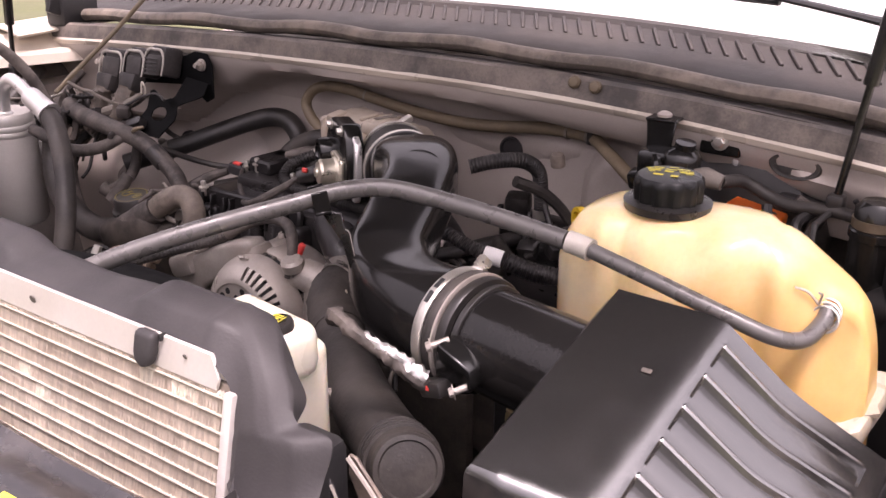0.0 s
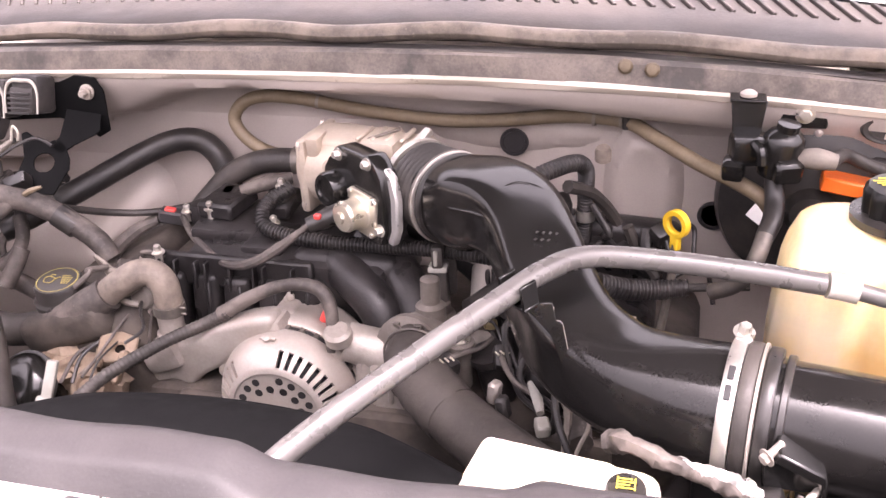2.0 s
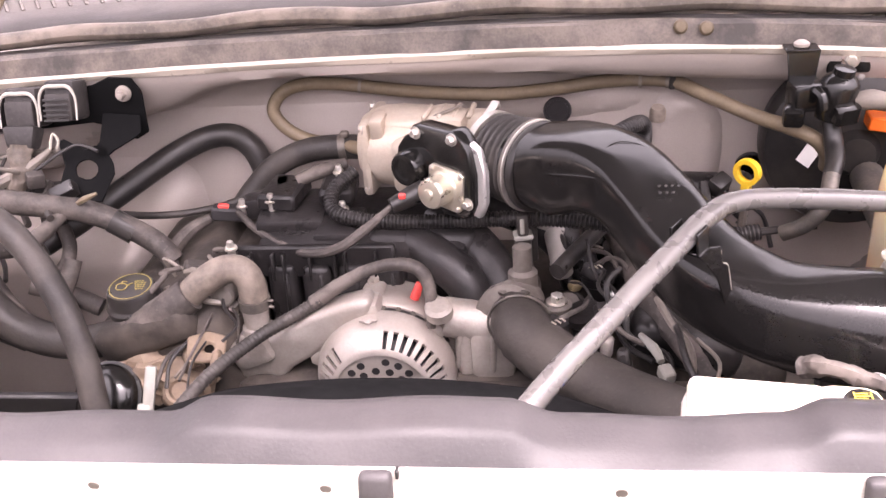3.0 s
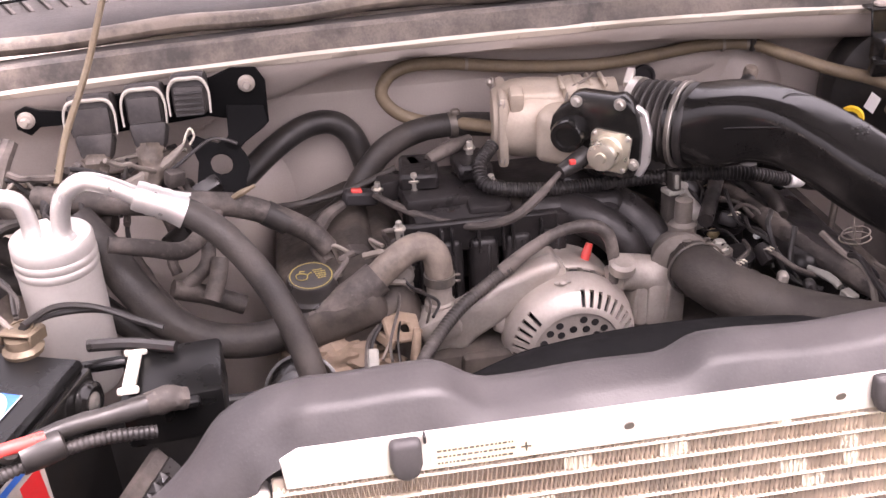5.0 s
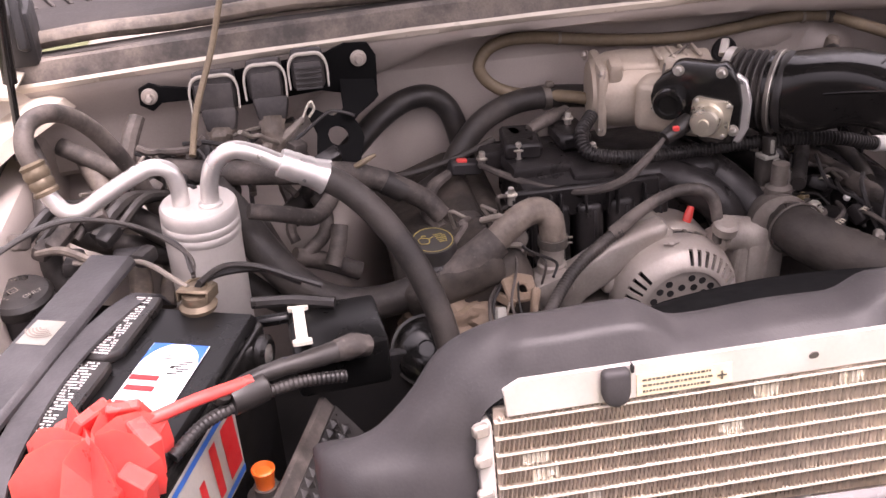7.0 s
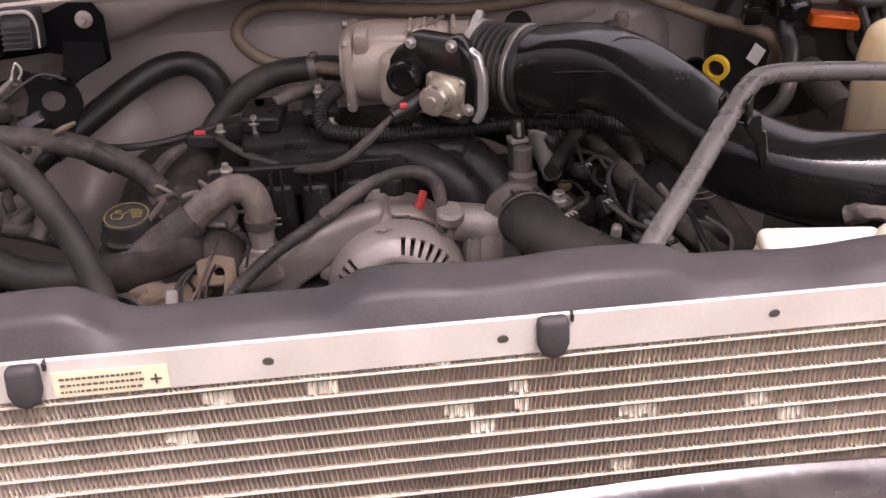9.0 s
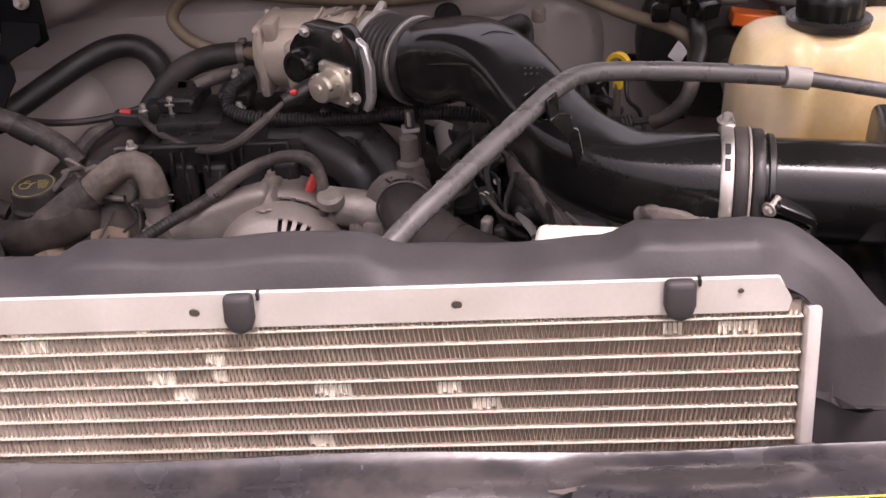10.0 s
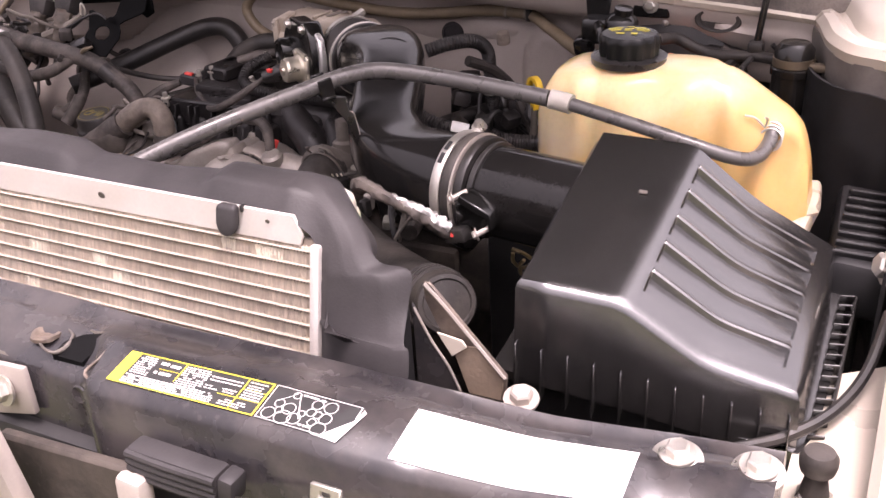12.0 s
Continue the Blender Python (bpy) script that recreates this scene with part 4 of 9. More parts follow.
def lid_place(u, v):
    """u runs from the high side (0) over the slope to the low side (3), v from front (0) to back (1)."""
    i = min(2, int(u))
    k = u - i

    def row(p):
        def flat(w):
            j = min(2, max(0, int(w)))
            return V(p[j]).lerp(V(p[j + 1]), w - j)
        for fold, r in ((1, 0.14), (2, 0.20)):
            if abs(u - fold) < r:
                t = (u - fold + r) / (2 * r)
                return flat(fold - r) * (1 - t) ** 2 + V(p[fold]) * (2 * t * (1 - t)) + flat(fold + r) * t * t
        return flat(u)
    q = row(LID).lerp(row(LIDB), v)
    g = 0.0
    # sawtooth flutes: each deepens towards a steep rear wall with a raised bead above it
    for c in (0.16, 0.33, 0.50, 0.67, 0.84):
        w = v - c
        if -0.058 < w < 0.054:
            g = max(g, (0.42 + 0.58 * ((w + 0.058) / 0.105) ** 2.2) * (1 - step(0.047, 0.054, w)) * step(-0.058, -0.052, w))
        g -= 0.20 * max(0.0, 1 - abs(w - 0.064) / 0.012)
    g *= step(1.15, 1.18, u) * (1 - step(2.80, 2.83, u)) * (1 - 0.35 * step(1.25, 1.9, u) + 0.25 * step(2.3, 2.8, u))
    return q + V(-0.25, 0.05, -0.95) * 0.0062 * g


us = sorted(set(lin(0, 3, 61) + [0.94, 0.97, 1.03, 1.06, 1.155, 1.165, 1.175, 1.18, 1.94, 1.97, 2.03, 2.06, 2.81, 2.83, 2.84]))
vs_ = sorted(set([0, 0.03, 0.06, 0.97, 1.0] + [c + d for c in (0.16, 0.33, 0.50, 0.67, 0.84) for d in (-0.058, -0.052, -0.03, 0.0, 0.03, 0.042, 0.047, 0.0505, 0.054, 0.058, 0.064, 0.070, 0.076)]))
bm = B()
g = [[lid_place(u, v) for v in vs_] for u in us]


# rounded rim, then walls down to the seam
loop = [g[i][0] for i in range(len(us))] + [g[-1][j] for j in range(1, len(vs_))] + [g[i][-1] for i in range(len(us) - 2, -1, -1)] + [g[0][j] for j in range(len(vs_) - 2, 0, -1)]
cen = V(0.62, 0.20, 0)
grid_v = [[bm.verts.new(p) for p in col] for col in g]
for i in range(len(us) - 1):
    for j in range(len(vs_) - 1):
        bm.faces.new((grid_v[i][j], grid_v[i + 1][j], grid_v[i + 1][j + 1], grid_v[i][j + 1]))
rim = [grid_v[i][0] for i in range(len(us))] + [grid_v[-1][j] for j in range(1, len(vs_))] + [grid_v[i][-1] for i in range(len(us) - 2, -1, -1)] + [grid_v[0][j] for j in range(len(vs_) - 2, 0, -1)]


def seam_z(p):
    return 0.906 - 0.17 * (p.x - 0.50) + 0.12 * (p.y - 0.08)


prev = rim
for out, f in ((0.0035, None), (0.0055, 0.06), (0.009, 1.0)):
    cur = []
    for v0, p in zip(rim, loop):
        d = V(p.x - cen.x, (p.y - cen.y) * 0.45, 0)
        ax = V(1 if d.x > 0.095 else (-1 if d.x < -0.085 else 0), -1 if p.y < 0.11 else (1 if p.y > 0.28 else 0), 0)
        if ax.length == 0:
            ax = d.normalized()
        ax.normalize()
        z = p.z - 0.003 if f is None else p.z + (seam_z(p) - p.z) * f
        if f == 0.06:
            z = p.z - 0.008
        cur.append(bm.verts.new((p.x + ax.x * out, p.y + ax.y * out, z)))
    for i in range(len(rim)):
        j = (i + 1) % len(rim)
        bm.faces.new((prev[i], prev[j], cur[j], cur[i]))
    prev = cur
lid = part("lid", bm, "boxp", box, "ribbed black lid", 32)
bm = B()
dm = plane_of(lid_place(0.72, 0.62) + V(0, 0, 0.0005), (1, 0.05, -0.02), (0, 1, 0.2))
prism(bm, [(-0.004, -0.0025), (0.004, -0.0025), (0.004, 0.0025), (-0.004, 0.0025)], 0.0015, dm, 0.0006, 1)
part("moulding_mark", bm, "dullcast", lid)
# lower half, with a flange and webs
bm = B()
lo = []
for z0, o in ((0.004, 0.014), (-0.004, 0.014), (-0.006, 0.004), (-0.10, -0.012)):
    lo.append([V(x + sx * o, y + sy * o, seam_z(V(x, y, 0)) + z0) for x, y, sx, sy in ((0.502, 0.076, -1, -1), (0.62, 0.088, 0, -1), (0.742, 0.102, 1, -1), (0.745, 0.22, 1, 0), (0.742, 0.342, 1, 1), (0.62, 0.318, 0, 1), (0.502, 0.303, -1, 1), (0.50, 0.19, -1, 0))])
rings(bm, lo)
part("lower_case", bm, "boxp", box)
for i in range(11):
    k = i / 10
    x, y = 0.512 + 0.225 * k, 0.066 + 0.026 * k
    bm = B()
    block(bm, (x, y - 0.004, seam_z(V(x, y, 0)) + 0.012), (0.0014, 0.012, 0.050), 0.0004, 1, (-6, 0, 5))
    part("web", bm, "boxp", box)
for i in range(15):
    k = i / 14
    x, y = 0.756, 0.112 + 0.215 * k
    bm = B()
    block(bm, (x, y, seam_z(V(x, y, 0)) + 0.004), (0.014, 0.0018, 0.022), 0.0005, 1, (28, 0, 14))
    part("web", bm, "black", box)
bm = B()
tube(bm, [(0.764, 0.104 + 0.23 * k, seam_z(V(0.764, 0.104 + 0.23 * k, 0)) + 0.006) for k in lin(0, 1, 5)], 0.0022, 6, 3)
part("side_rail", bm, "black", box)

# ---------------------------------------------------------------- coolant tank
tank = thing("coolant_tank", (0.55, 0.42, 0.90), "amber translucent plastic coolant expansion tank, stained with age", "coolant tank")


def tank_section(x):
    """A rounded upright section at x: height of the top, depth front and back."""
    top = float(np.interp(x, [0.404, 0.406, 0.409, 0.415, 0.424, 0.440, 0.47, 0.545, 0.588, 0.606, 0.638, 0.670, 0.684, 0.692, 0.698, 0.702],
                          [0.98, 1.02, 1.044, 1.060, 1.074, 1.081, 1.084, 1.085, 1.085, 1.081, 1.061, 1.043, 1.030, 1.012, 0.985, 0.95]))
    fr = float(np.interp(x, [0.404, 0.412, 0.43, 0.50, 0.60, 0.655, 0.69, 0.698], [0.390, 0.372, 0.358, 0.352, 0.362, 0.398, 0.412, 0.42]))
    bk = float(np.interp(x, [0.404, 0.412, 0.43, 0.56, 0.64, 0.675, 0.698], [0.43, 0.455, 0.475, 0.485, 0.462, 0.448, 0.436]))
    bot = 0.885
    c, h = (fr + bk) / 2, (bk - fr) / 2
    waist = 0.010 * math.exp(-((x - 0.60) / 0.012) ** 2) + 0.007 * math.exp(-((x - 0.475) / 0.010) ** 2)
    pts = []
    for i in range(28):
        a = 2 * math.pi * i / 28
        ca, sa = math.cos(a), math.sin(a)
        e = 0.40
        yy = c + h * math.copysign(abs(ca) ** e, ca)
        mid = (top + bot) / 2
        zz = mid + (top - bot) / 2 * math.copysign(abs(sa) ** 0.30, sa)
        # shoulder: the front face leans back towards the top
        if zz > 1.03 and yy < c:
            yy += 0.35 * (zz - 1.03)
        yy += waist * max(-1.0, min(1.0, (c - yy) / (0.6 * h)))
        # low bulge of the front face
        if yy < c:
            yy -= 0.030 * step(1.015, 0.955, zz) * step(0.60, 0.66, x)
        # dents and swellings of the old moulding
        lump = noise.noise(Vector((x * 16, zz * 16, 2))) * 0.008 + noise.noise(Vector((x * 34, zz * 26, 5))) * 0.0075
        pts.append(V(x, yy + (lump if yy < c else 0), zz))
    return pts


bm = B()
rings(bm, [tank_section(x) for x in [0.404, 0.405, 0.407] + lin(0.410, 0.694, 62) + [0.697, 0.699, 0.701, 0.702]])
part("vessel", bm, "tank", tank, sharp=70)
bm = B()
sheet(bm, lambda u, v: V(0.628 + 0.075 * u + 0.010 * v * (1 if u > 0.9 else 0), 0.372 - 0.020 * v + 0.05 * u * u, 0.918 + 0.030 * u - 0.004 * v), lin(0, 1, 9), lin(0, 1, 4), 0.004)
prism(bm, [(-0.05, -0.050), (0.008, -0.048), (0.026, -0.032), (0.034, 0.02), (0.031, 0.055), (-0.03, 0.055)], 0.020, plane_of((0.680, 0.412, 0.922), (1, 0, 0.12), (0, 1, 0.24)), 0.005, 2)
part("seam_flange", bm, "clouded", tank, "pale clouded seam flange")
bm = B()
prof = [(0, 0.0), (0.040, 0.0), (0.0405, 0.004), (0.041, 0.007), (0.033, 0.009)]
lathe(bm, (0.499, 0.420, 1.0830), (0, 0, 1), prof + [(0, 0.009)], 40)
part("cap_flange", bm, "black", tank)
cap = B()
n = 60
loops = []
for r, z, k in ((0.032, 0.003, 1), (0.0325, 0.022, 1), (0.0315, 0.027, 0.7), (0.029, 0.0295, 0.2), (0.021, 0.0302, 0), (0.001, 0.0304, 0)):
    loops.append([V(0.499 + (r - 0.0022 * k * (1 if i % 5 in (3, 4) else 0)) * math.cos(2 * math.pi * i / n), 0.420 + (r - 0.0022 * k * (1 if i % 5 in (3, 4) else 0)) * math.sin(2 * math.pi * i / n), 1.0850 + z) for i in range(n)])
rings(cap, loops)
cp = part("cap", cap, "capblack", tank, "ribbed black screw cap with yellow symbols")
cm = Matrix.Translation((0.499, 0.420, 1.1160)) @ pose(0, 0, 0, 0, 0, 12)
spots = [(-0.022, 0.004, 0.012, 0.003), (-0.024, 0.009, 0.015, 0.002), (-0.006, 0.010, 0.010, 0.0025), (0.008, 0.004, 0.013, 0.003), (0.006, 0.009, 0.014, 0.002), (-0.006, 0.003, 0.008, 0.004),
         (-0.018, 0.014, 0.010, 0.002), (0.004, 0.014, 0.012, 0.002), (-0.014, -0.010, 0.009, 0.005), (0.002, -0.011, 0.007, 0.006), (-0.004, 0.018, 0.008, 0.002), (-0.020, 0.0, 0.006, 0.002), (0.014, 0.0, 0.006, 0.002)]
bars("symbols", cp, cm, spots, "ink_y", "yellow printed warning symbols")
bm = B()
block(bm, (0.502, 0.690, 0.999), (0.066, 0.030, 0.017), 0.002, 1, (0, 8, -4))
single("warning_tag", bm, "orange", "orange plastic tag behind the coolant tank", "tag")

# ---------------------------------------------------------------- degas hose across the bay
hose = thing("overflow_hose", (0.3, 0.3, 1.06), "grey overflow tube clipped across the bay to the coolant tank", "hose")
bm = B()
tube(bm, [(0.045, 0.045, 1.010), (0.080, 0.098, 1.034), (0.134, 0.166, 1.057), (0.196, 0.250, 1.076), (0.222, 0.284, 1.083), (0.250, 0.312, 1.083), (0.300, 0.328, 1.077), (0.370, 0.336, 1.069), (0.436, 0.341, 1.060)], 0.0092, 14, 8)
part("tube", bm, "greytube", hose)
bm = B()
tube(bm, [(0.438, 0.341, 1.0597), (0.449, 0.342, 1.058), (0.462, 0.341, 1.0560)], 0.0106, 14, 4)
part("sleeve", bm, "sleeve", hose, "translucent white sleeve")
bm = B()
tube(bm, [(0.462, 0.341, 1.056), (0.53, 0.335, 1.044), (0.59, 0.335, 1.030), (0.630, 0.342, 1.018), (0.650, 0.360, 1.013), (0.658, 0.385, 1.020), (0.659, 0.402, 1.030)], 0.0073, 14, 8)
part("tube", bm, "greytube", hose, "dark grey rubber end")
bm = B()
for dz in (0, 0.004, 0.008):
    tube(bm, [(0.6585 + 0.0115 * math.cos(a), 0.390 + dz * 0.8 + 0.004 * math.sin(a), 1.0225 + dz * 0.6 + 0.0105 * math.sin(a)) for a in lin(0, 6.28, 14)], 0.0012, 6, 2)
for sx in (-1, 1):
    tube(bm, [(0.652, 0.392, 1.034), (0.648 + 0.006 * sx, 0.390, 1.044), (0.642 + 0.010 * sx, 0.386, 1.047)], 0.0012, 6, 4)
part("spring_clamp", bm, "steel", hose, "bright spring wire clamp")
bm = B()
cpos = V(0.205, 0.262, 1.078)
cd = (V(0.222, 0.284, 1.083) - V(0.196, 0.250, 1.076)).normalized()
cmx = plane_of(cpos, cd, (-cd.y, cd.x, 0))
t = bmesh.new()
block(t, (0, 0.0118, -0.002), (0.016, 0.003, 0.022), 0.0006, 1)
block(t, (0, -0.0118, -0.002), (0.016, 0.003, 0.022), 0.0006, 1)
block(t, (0, 0, -0.0125), (0.016, 0.028, 0.003), 0.0006, 1)
merge(bm, t, cmx)
part("clip", bm, "gloss", hose, "black plastic U-shaped clip")
bm = B()
BRK = plane_of(cpos + V(0.012, 0.002, -0.012), (0.97, 0.25, 0), (0, 0, 1))
prism(bm, [(-0.010, 0.0), (0.014, 0.0), (0.017, -0.016), (0.022, -0.019), (0.030, -0.062), (0.024, -0.066), (0.013, -0.030), (0.004, -0.018)], 0.003, BRK, 0.0008, 1)
brk = part("bracket", bm, "ductp", hose, "bent black bracket down to the duct")
# thin pale line along the edge of the bracket
bm = B()
tube(bm, [BRK @ V(0.0145, -0.004, 0.002), BRK @ V(0.0165, -0.016, 0.002), BRK @ V(0.0215, -0.019, 0.002), BRK @ V(0.0260, -0.042, 0.002), BRK @ V(0.0290, -0.061, 0.002)], 0.0005, 6, 3)
part("worn_edge", bm, "alu", brk, "thin bright edge")

# ---------------------------------------------------------------- intake duct
duct = thing("intake_duct", (0.25, 0.35, 0.93), "glossy black plastic intake duct from air box to throttle", "air duct")
DUCT = [(0.066, 0.575, 1.010), (0.102, 0.545, 1.016), (0.142, 0.512, 1.024), (0.172, 0.472, 1.024), (0.194, 0.425, 1.016), (0.215, 0.375, 1.004), (0.242, 0.322, 0.996), (0.282, 0.286, 0.990), (0.330, 0.270, 0.987), (0.374, 0.262, 0.985)]
bm = B()
line = spline(DUCT, 6)
loops = []
u = None
for i, p in enumerate(line):
    d = (line[min(i + 1, len(line) - 1)] - line[max(i - 1, 0)]).normalized()
    side = d.cross(V(0, 0, 1)).normalized()
    up = side.cross(d).normalized()
    k = i / (len(line) - 1)
    r = 0.048 - 0.008 * step(0.12, 0.40, k) + 0.011 * step(0.74, 0.98, k)
    e = 0.92 - 0.44 * step(0.02, 0.16, k) * (1 - step(0.72, 0.95, k))
    loops.append([p + side * (r * math.copysign(abs(math.cos(a)) ** e, math.cos(a))) * 1.03 + up * (r * (0.98 if math.sin(a) > 0 else 0.98 - 0.16 * step(0.10, 0.25, k) * (1 - step(0.70, 0.90, k))) * math.copysign(abs(math.sin(a)) ** e, math.sin(a))) for a in [2 * math.pi * j / 40 for j in range(40)]])
rings(bm, loops)
part("elbow", bm, "ductp", duct, "smooth moulded elbow", 60)
# moulded ridges round the raised back of the elbow
for pts in ([(0.147, 0.473, 1.064), (0.153, 0.481, 1.066), (0.166, 0.489, 1.067), (0.186, 0.485, 1.064), (0.206, 0.468, 1.057), (0.222, 0.438, 1.049), (0.234, 0.408, 1.042), (0.246, 0.380, 1.036)],
            [(0.091, 0.492, 1.033), (0.123, 0.467, 1.041), (0.152, 0.434, 1.049), (0.165, 0.410, 1.047), (0.178, 0.386, 1.042), (0.196, 0.352, 1.034)]):
    bm = B()
    tube(bm, [V(p) - V(0, 0, 0.0012) for p in pts], [0.0012] + [0.0024] * (len(pts) - 2) + [0.0012], 8, 6)
    part("moulded_ridge", bm, "ductp", duct, "", 70)
for k in range(7):
    bm = B()
    block(bm, (0.196 + 0.006 * (k % 4), 0.405 - 0.010 * (k // 4), 1.0555 - 0.0022 * (k // 4)), (0.0022, 0.0035, 0.0010), 0.0003, 1, (12, 6, -25))
    part("embossed_mark", bm, "black", duct)
# collar rings by the throttle bellows
for p, a, r, w, mt in (((0.072, 0.569, 1.009), (0.74, -0.67, 0.02), 0.0525, 0.006, "steeldark"), ((0.074, 0.567, 1.009), (0.74, -0.67, 0.02), 0.0528, 0.002, "steel"), ((0.081, 0.561, 1.010), (0.74, -0.67, 0.02), 0.0515, 0.009, "rubberclean")):
    bm = B()
    lathe(bm, V(p) - V(a) * w / 2, a, [(r - 0.006, 0), (r, 0), (r + 0.0008, w * 0.2), (r + 0.0008, w * 0.8), (r, w), (r - 0.006, w)], 44)
    part("collar" if mt == "rubberclean" else "clamp_band", bm, mt, duct)
bm = B()
a = V(0.74, -0.67, 0.02).normalized()
prof = []
L = 0.058
for i in range(49):
    h = L * i / 48
    prof.append((0.0445 + 0.0045 * i / 48 + 0.0034 * math.cos(2 * math.pi * h / 0.0097), h))
lathe(bm, V(0.071, 0.570, 1.009) - a * L, a, [(0.02, 0)] + prof + [(0.02, L)], 40)
part("bellows", bm, "rubber", duct, "grey ribbed rubber bellows")
ax = V(0.985, -0.17, 0.0).normalized()
rc = V(0.380, 0.262, 0.985)
for off, r, w, mt, nm in ((-0.015, 0.0565, 0.011, "steel", "clamp_band"), (-0.003, 0.0562, 0.011, "rubber", "collar"), (0.0085, 0.0568, 0.0028, "alu", "collar"), (0.0125, 0.0550, 0.010, "black", "collar"), (0.026, 0.0510, 0.006, "black", "collar")):
    bm = B()
    lathe(bm, rc + ax * off, ax, [(r - 0.012, 0), (r - 0.001, 0), (r, w * 0.15), (r, w * 0.85), (r - 0.001, w), (r - 0.012, w)], 48)
    part(nm, bm, mt, duct, "bright steel hose clamp" if mt == "steel" else "")
bm = B()
pb = rc + ax * -0.004 + V(0, 0.032, 0.048)
hexbolt(bm, pb + V(0, 0, 0.004), (0.1, -0.3, 1), 0.0055, 0.008)
block(bm, pb - V(0, 0.006, 0.0), (0.012, 0.016, 0.008), 0.002, 1, (-30, 0, 8))
part("clamp_screw", bm, "steel", duct)
sd = ax.cross(V(0, 0, 1)).normalized()
for a0 in (0.84, 1.12):
    bm = B()
    d0 = V(0, 0, 1) * math.sin(a0) + sd * math.cos(a0)
    t = bmesh.new()
    block(t, (0, 0, 0), (0.0050, 0.012, 0.0012), 0.0005, 1)
    merge(bm, t, plane_of(rc + ax * -0.0095 + d0 * 0.0567, ax, d0.cross(ax)))
    part("band_slot", bm, "dark", duct)
bm = B()
tube(bm, [rc + ax * 0.02, rc + ax * 0.08, (0.520, 0.236, 0.985)], 0.0475, 36, 4)
maf = part("sensor_tube", bm, "ductp", duct, "satin black tube into the air box")
bm = B()
SM = plane_of((0, 0.222, 0), (1, 0, 0), (0, 0, 1))
prism(bm, [(0.391, 0.992), (0.400, 0.997), (0.430, 0.983), (0.432, 0.974), (0.421, 0.968), (0.392, 0.970)], 0.026, SM, 0.002, 1)
prism(bm, [(0.397, 0.999), (0.401, 1.007), (0.434, 0.991), (0.436, 0.974), (0.431, 0.972), (0.429, 0.984)], 0.034, SM, 0.0015, 1)
sens = part("airflow_sensor", bm, "gloss", maf, "black airflow sensor")
bm = B()
block(bm, (0.396, 0.192, 0.962), (0.026, 0.018, 0.015), 0.004, 2, (0, -18, -8))
plug_ = part("connector", bm, "black", sens)
bm = B()
block(bm, (0.394, 0.185, 0.964), (0.006, 0.004, 0.005), 0.001, 1)
part("latch", bm, "red", plug_, "red latch")
for p in ((0.393, 0.190, 1.002), (0.421, 0.184, 0.970)):
    bm = B()
    hexbolt(bm, p, (-0.70, -0.60, -0.2), 0.0044, 0.004)
    tube(bm, [V(p), V(p) + V(0.010, 0.012, 0.004)], 0.0030, 10, 2)
    part("screw", bm, "alu", sens)
bm = B()
tube(bm, [(0.394, 0.192, 0.964), (0.382, 0.184, 0.968), (0.366, 0.176, 0.984), (0.345, 0.172, 0.995), (0.325, 0.170, 1.004), (0.300, 0.178, 1.008), (0.285, 0.19, 1.0)], [0.005, 0.0062, 0.0060, 0.0055, 0.0062, 0.0075, 0.009], 12, 8, rough=0.5)
cable = part("taped_lead", bm, "tape", sens, "sensor lead wrapped in silvery tape")
bm = B()
tube(bm, [(0.388, 0.189, 0.970), (0.372, 0.181, 0.982), (0.352, 0.174, 0.993), (0.332, 0.171, 1.002)], [0.0066, 0.0066, 0.0058, 0.0046], 14, 10, rough=0.7)
part("foil_wrap", bm, "alub", cable, "crumpled foil wrap")

# ---------------------------------------------------------------- throttle body
thr = thing("throttle", (-0.06, 0.65, 0.93), "cast aluminium throttle body with a black actuator cover", "throttle body")
bm = B()
a = V(0.99, -0.13, 0).normalized()
lathe(bm, V(-0.140, 0.688, 0.992), a, [(0.02, 0), (0.038, 0.0), (0.044, 0.01), (0.050, 0.025), (0.052, 0.05), (0.050, 0.09), (0.052, 0.10), (0.052, 0.116), (0.047, 0.118), (0.047, 0.160), (0.030, 0.160)], 40)
block(bm, (-0.128, 0.685, 0.988), (0.014, 0.090, 0.096), 0.006, 2, (0, 0, -8))
block(bm, (-0.085, 0.668, 1.026), (0.070, 0.046, 0.030), 0.012, 3, (10, 0, -8))
block(bm, (-0.115, 0.655, 1.022), (0.018, 0.03, 0.042), 0.005, 2, (8, 0, -8))
block(bm, (-0.030, 0.655, 1.030), (0.05, 0.05, 0.028), 0.010, 2, (0, 0, -8))
part("housing", bm, "castcream", thr, "dusty cast aluminium housing", 30)
bm = B()
block(bm, (-0.046, 0.612, 0.990), (0.096, 0.056, 0.070), 0.012, 3, (0, 0, -34))
part("gear_case", bm, "castcream", thr)
for k in range(4):
    bm = B()
    block(bm, (-0.055 + k * 0.018, 0.660, 1.043), (0.006, 0.045, 0.006), 0.002, 1, (0, 0, -8 + k))
    part("cast_rib", bm, "castcream", thr)
bm = B()
tube(bm, [(-0.060, 0.625, 1.020), (-0.050, 0.640, 1.040), (-0.028, 0.650, 1.047), (-0.012, 0.665, 1.049)], 0.0018, 6, 5)
part("wire_clip", bm, "steeldark", thr)
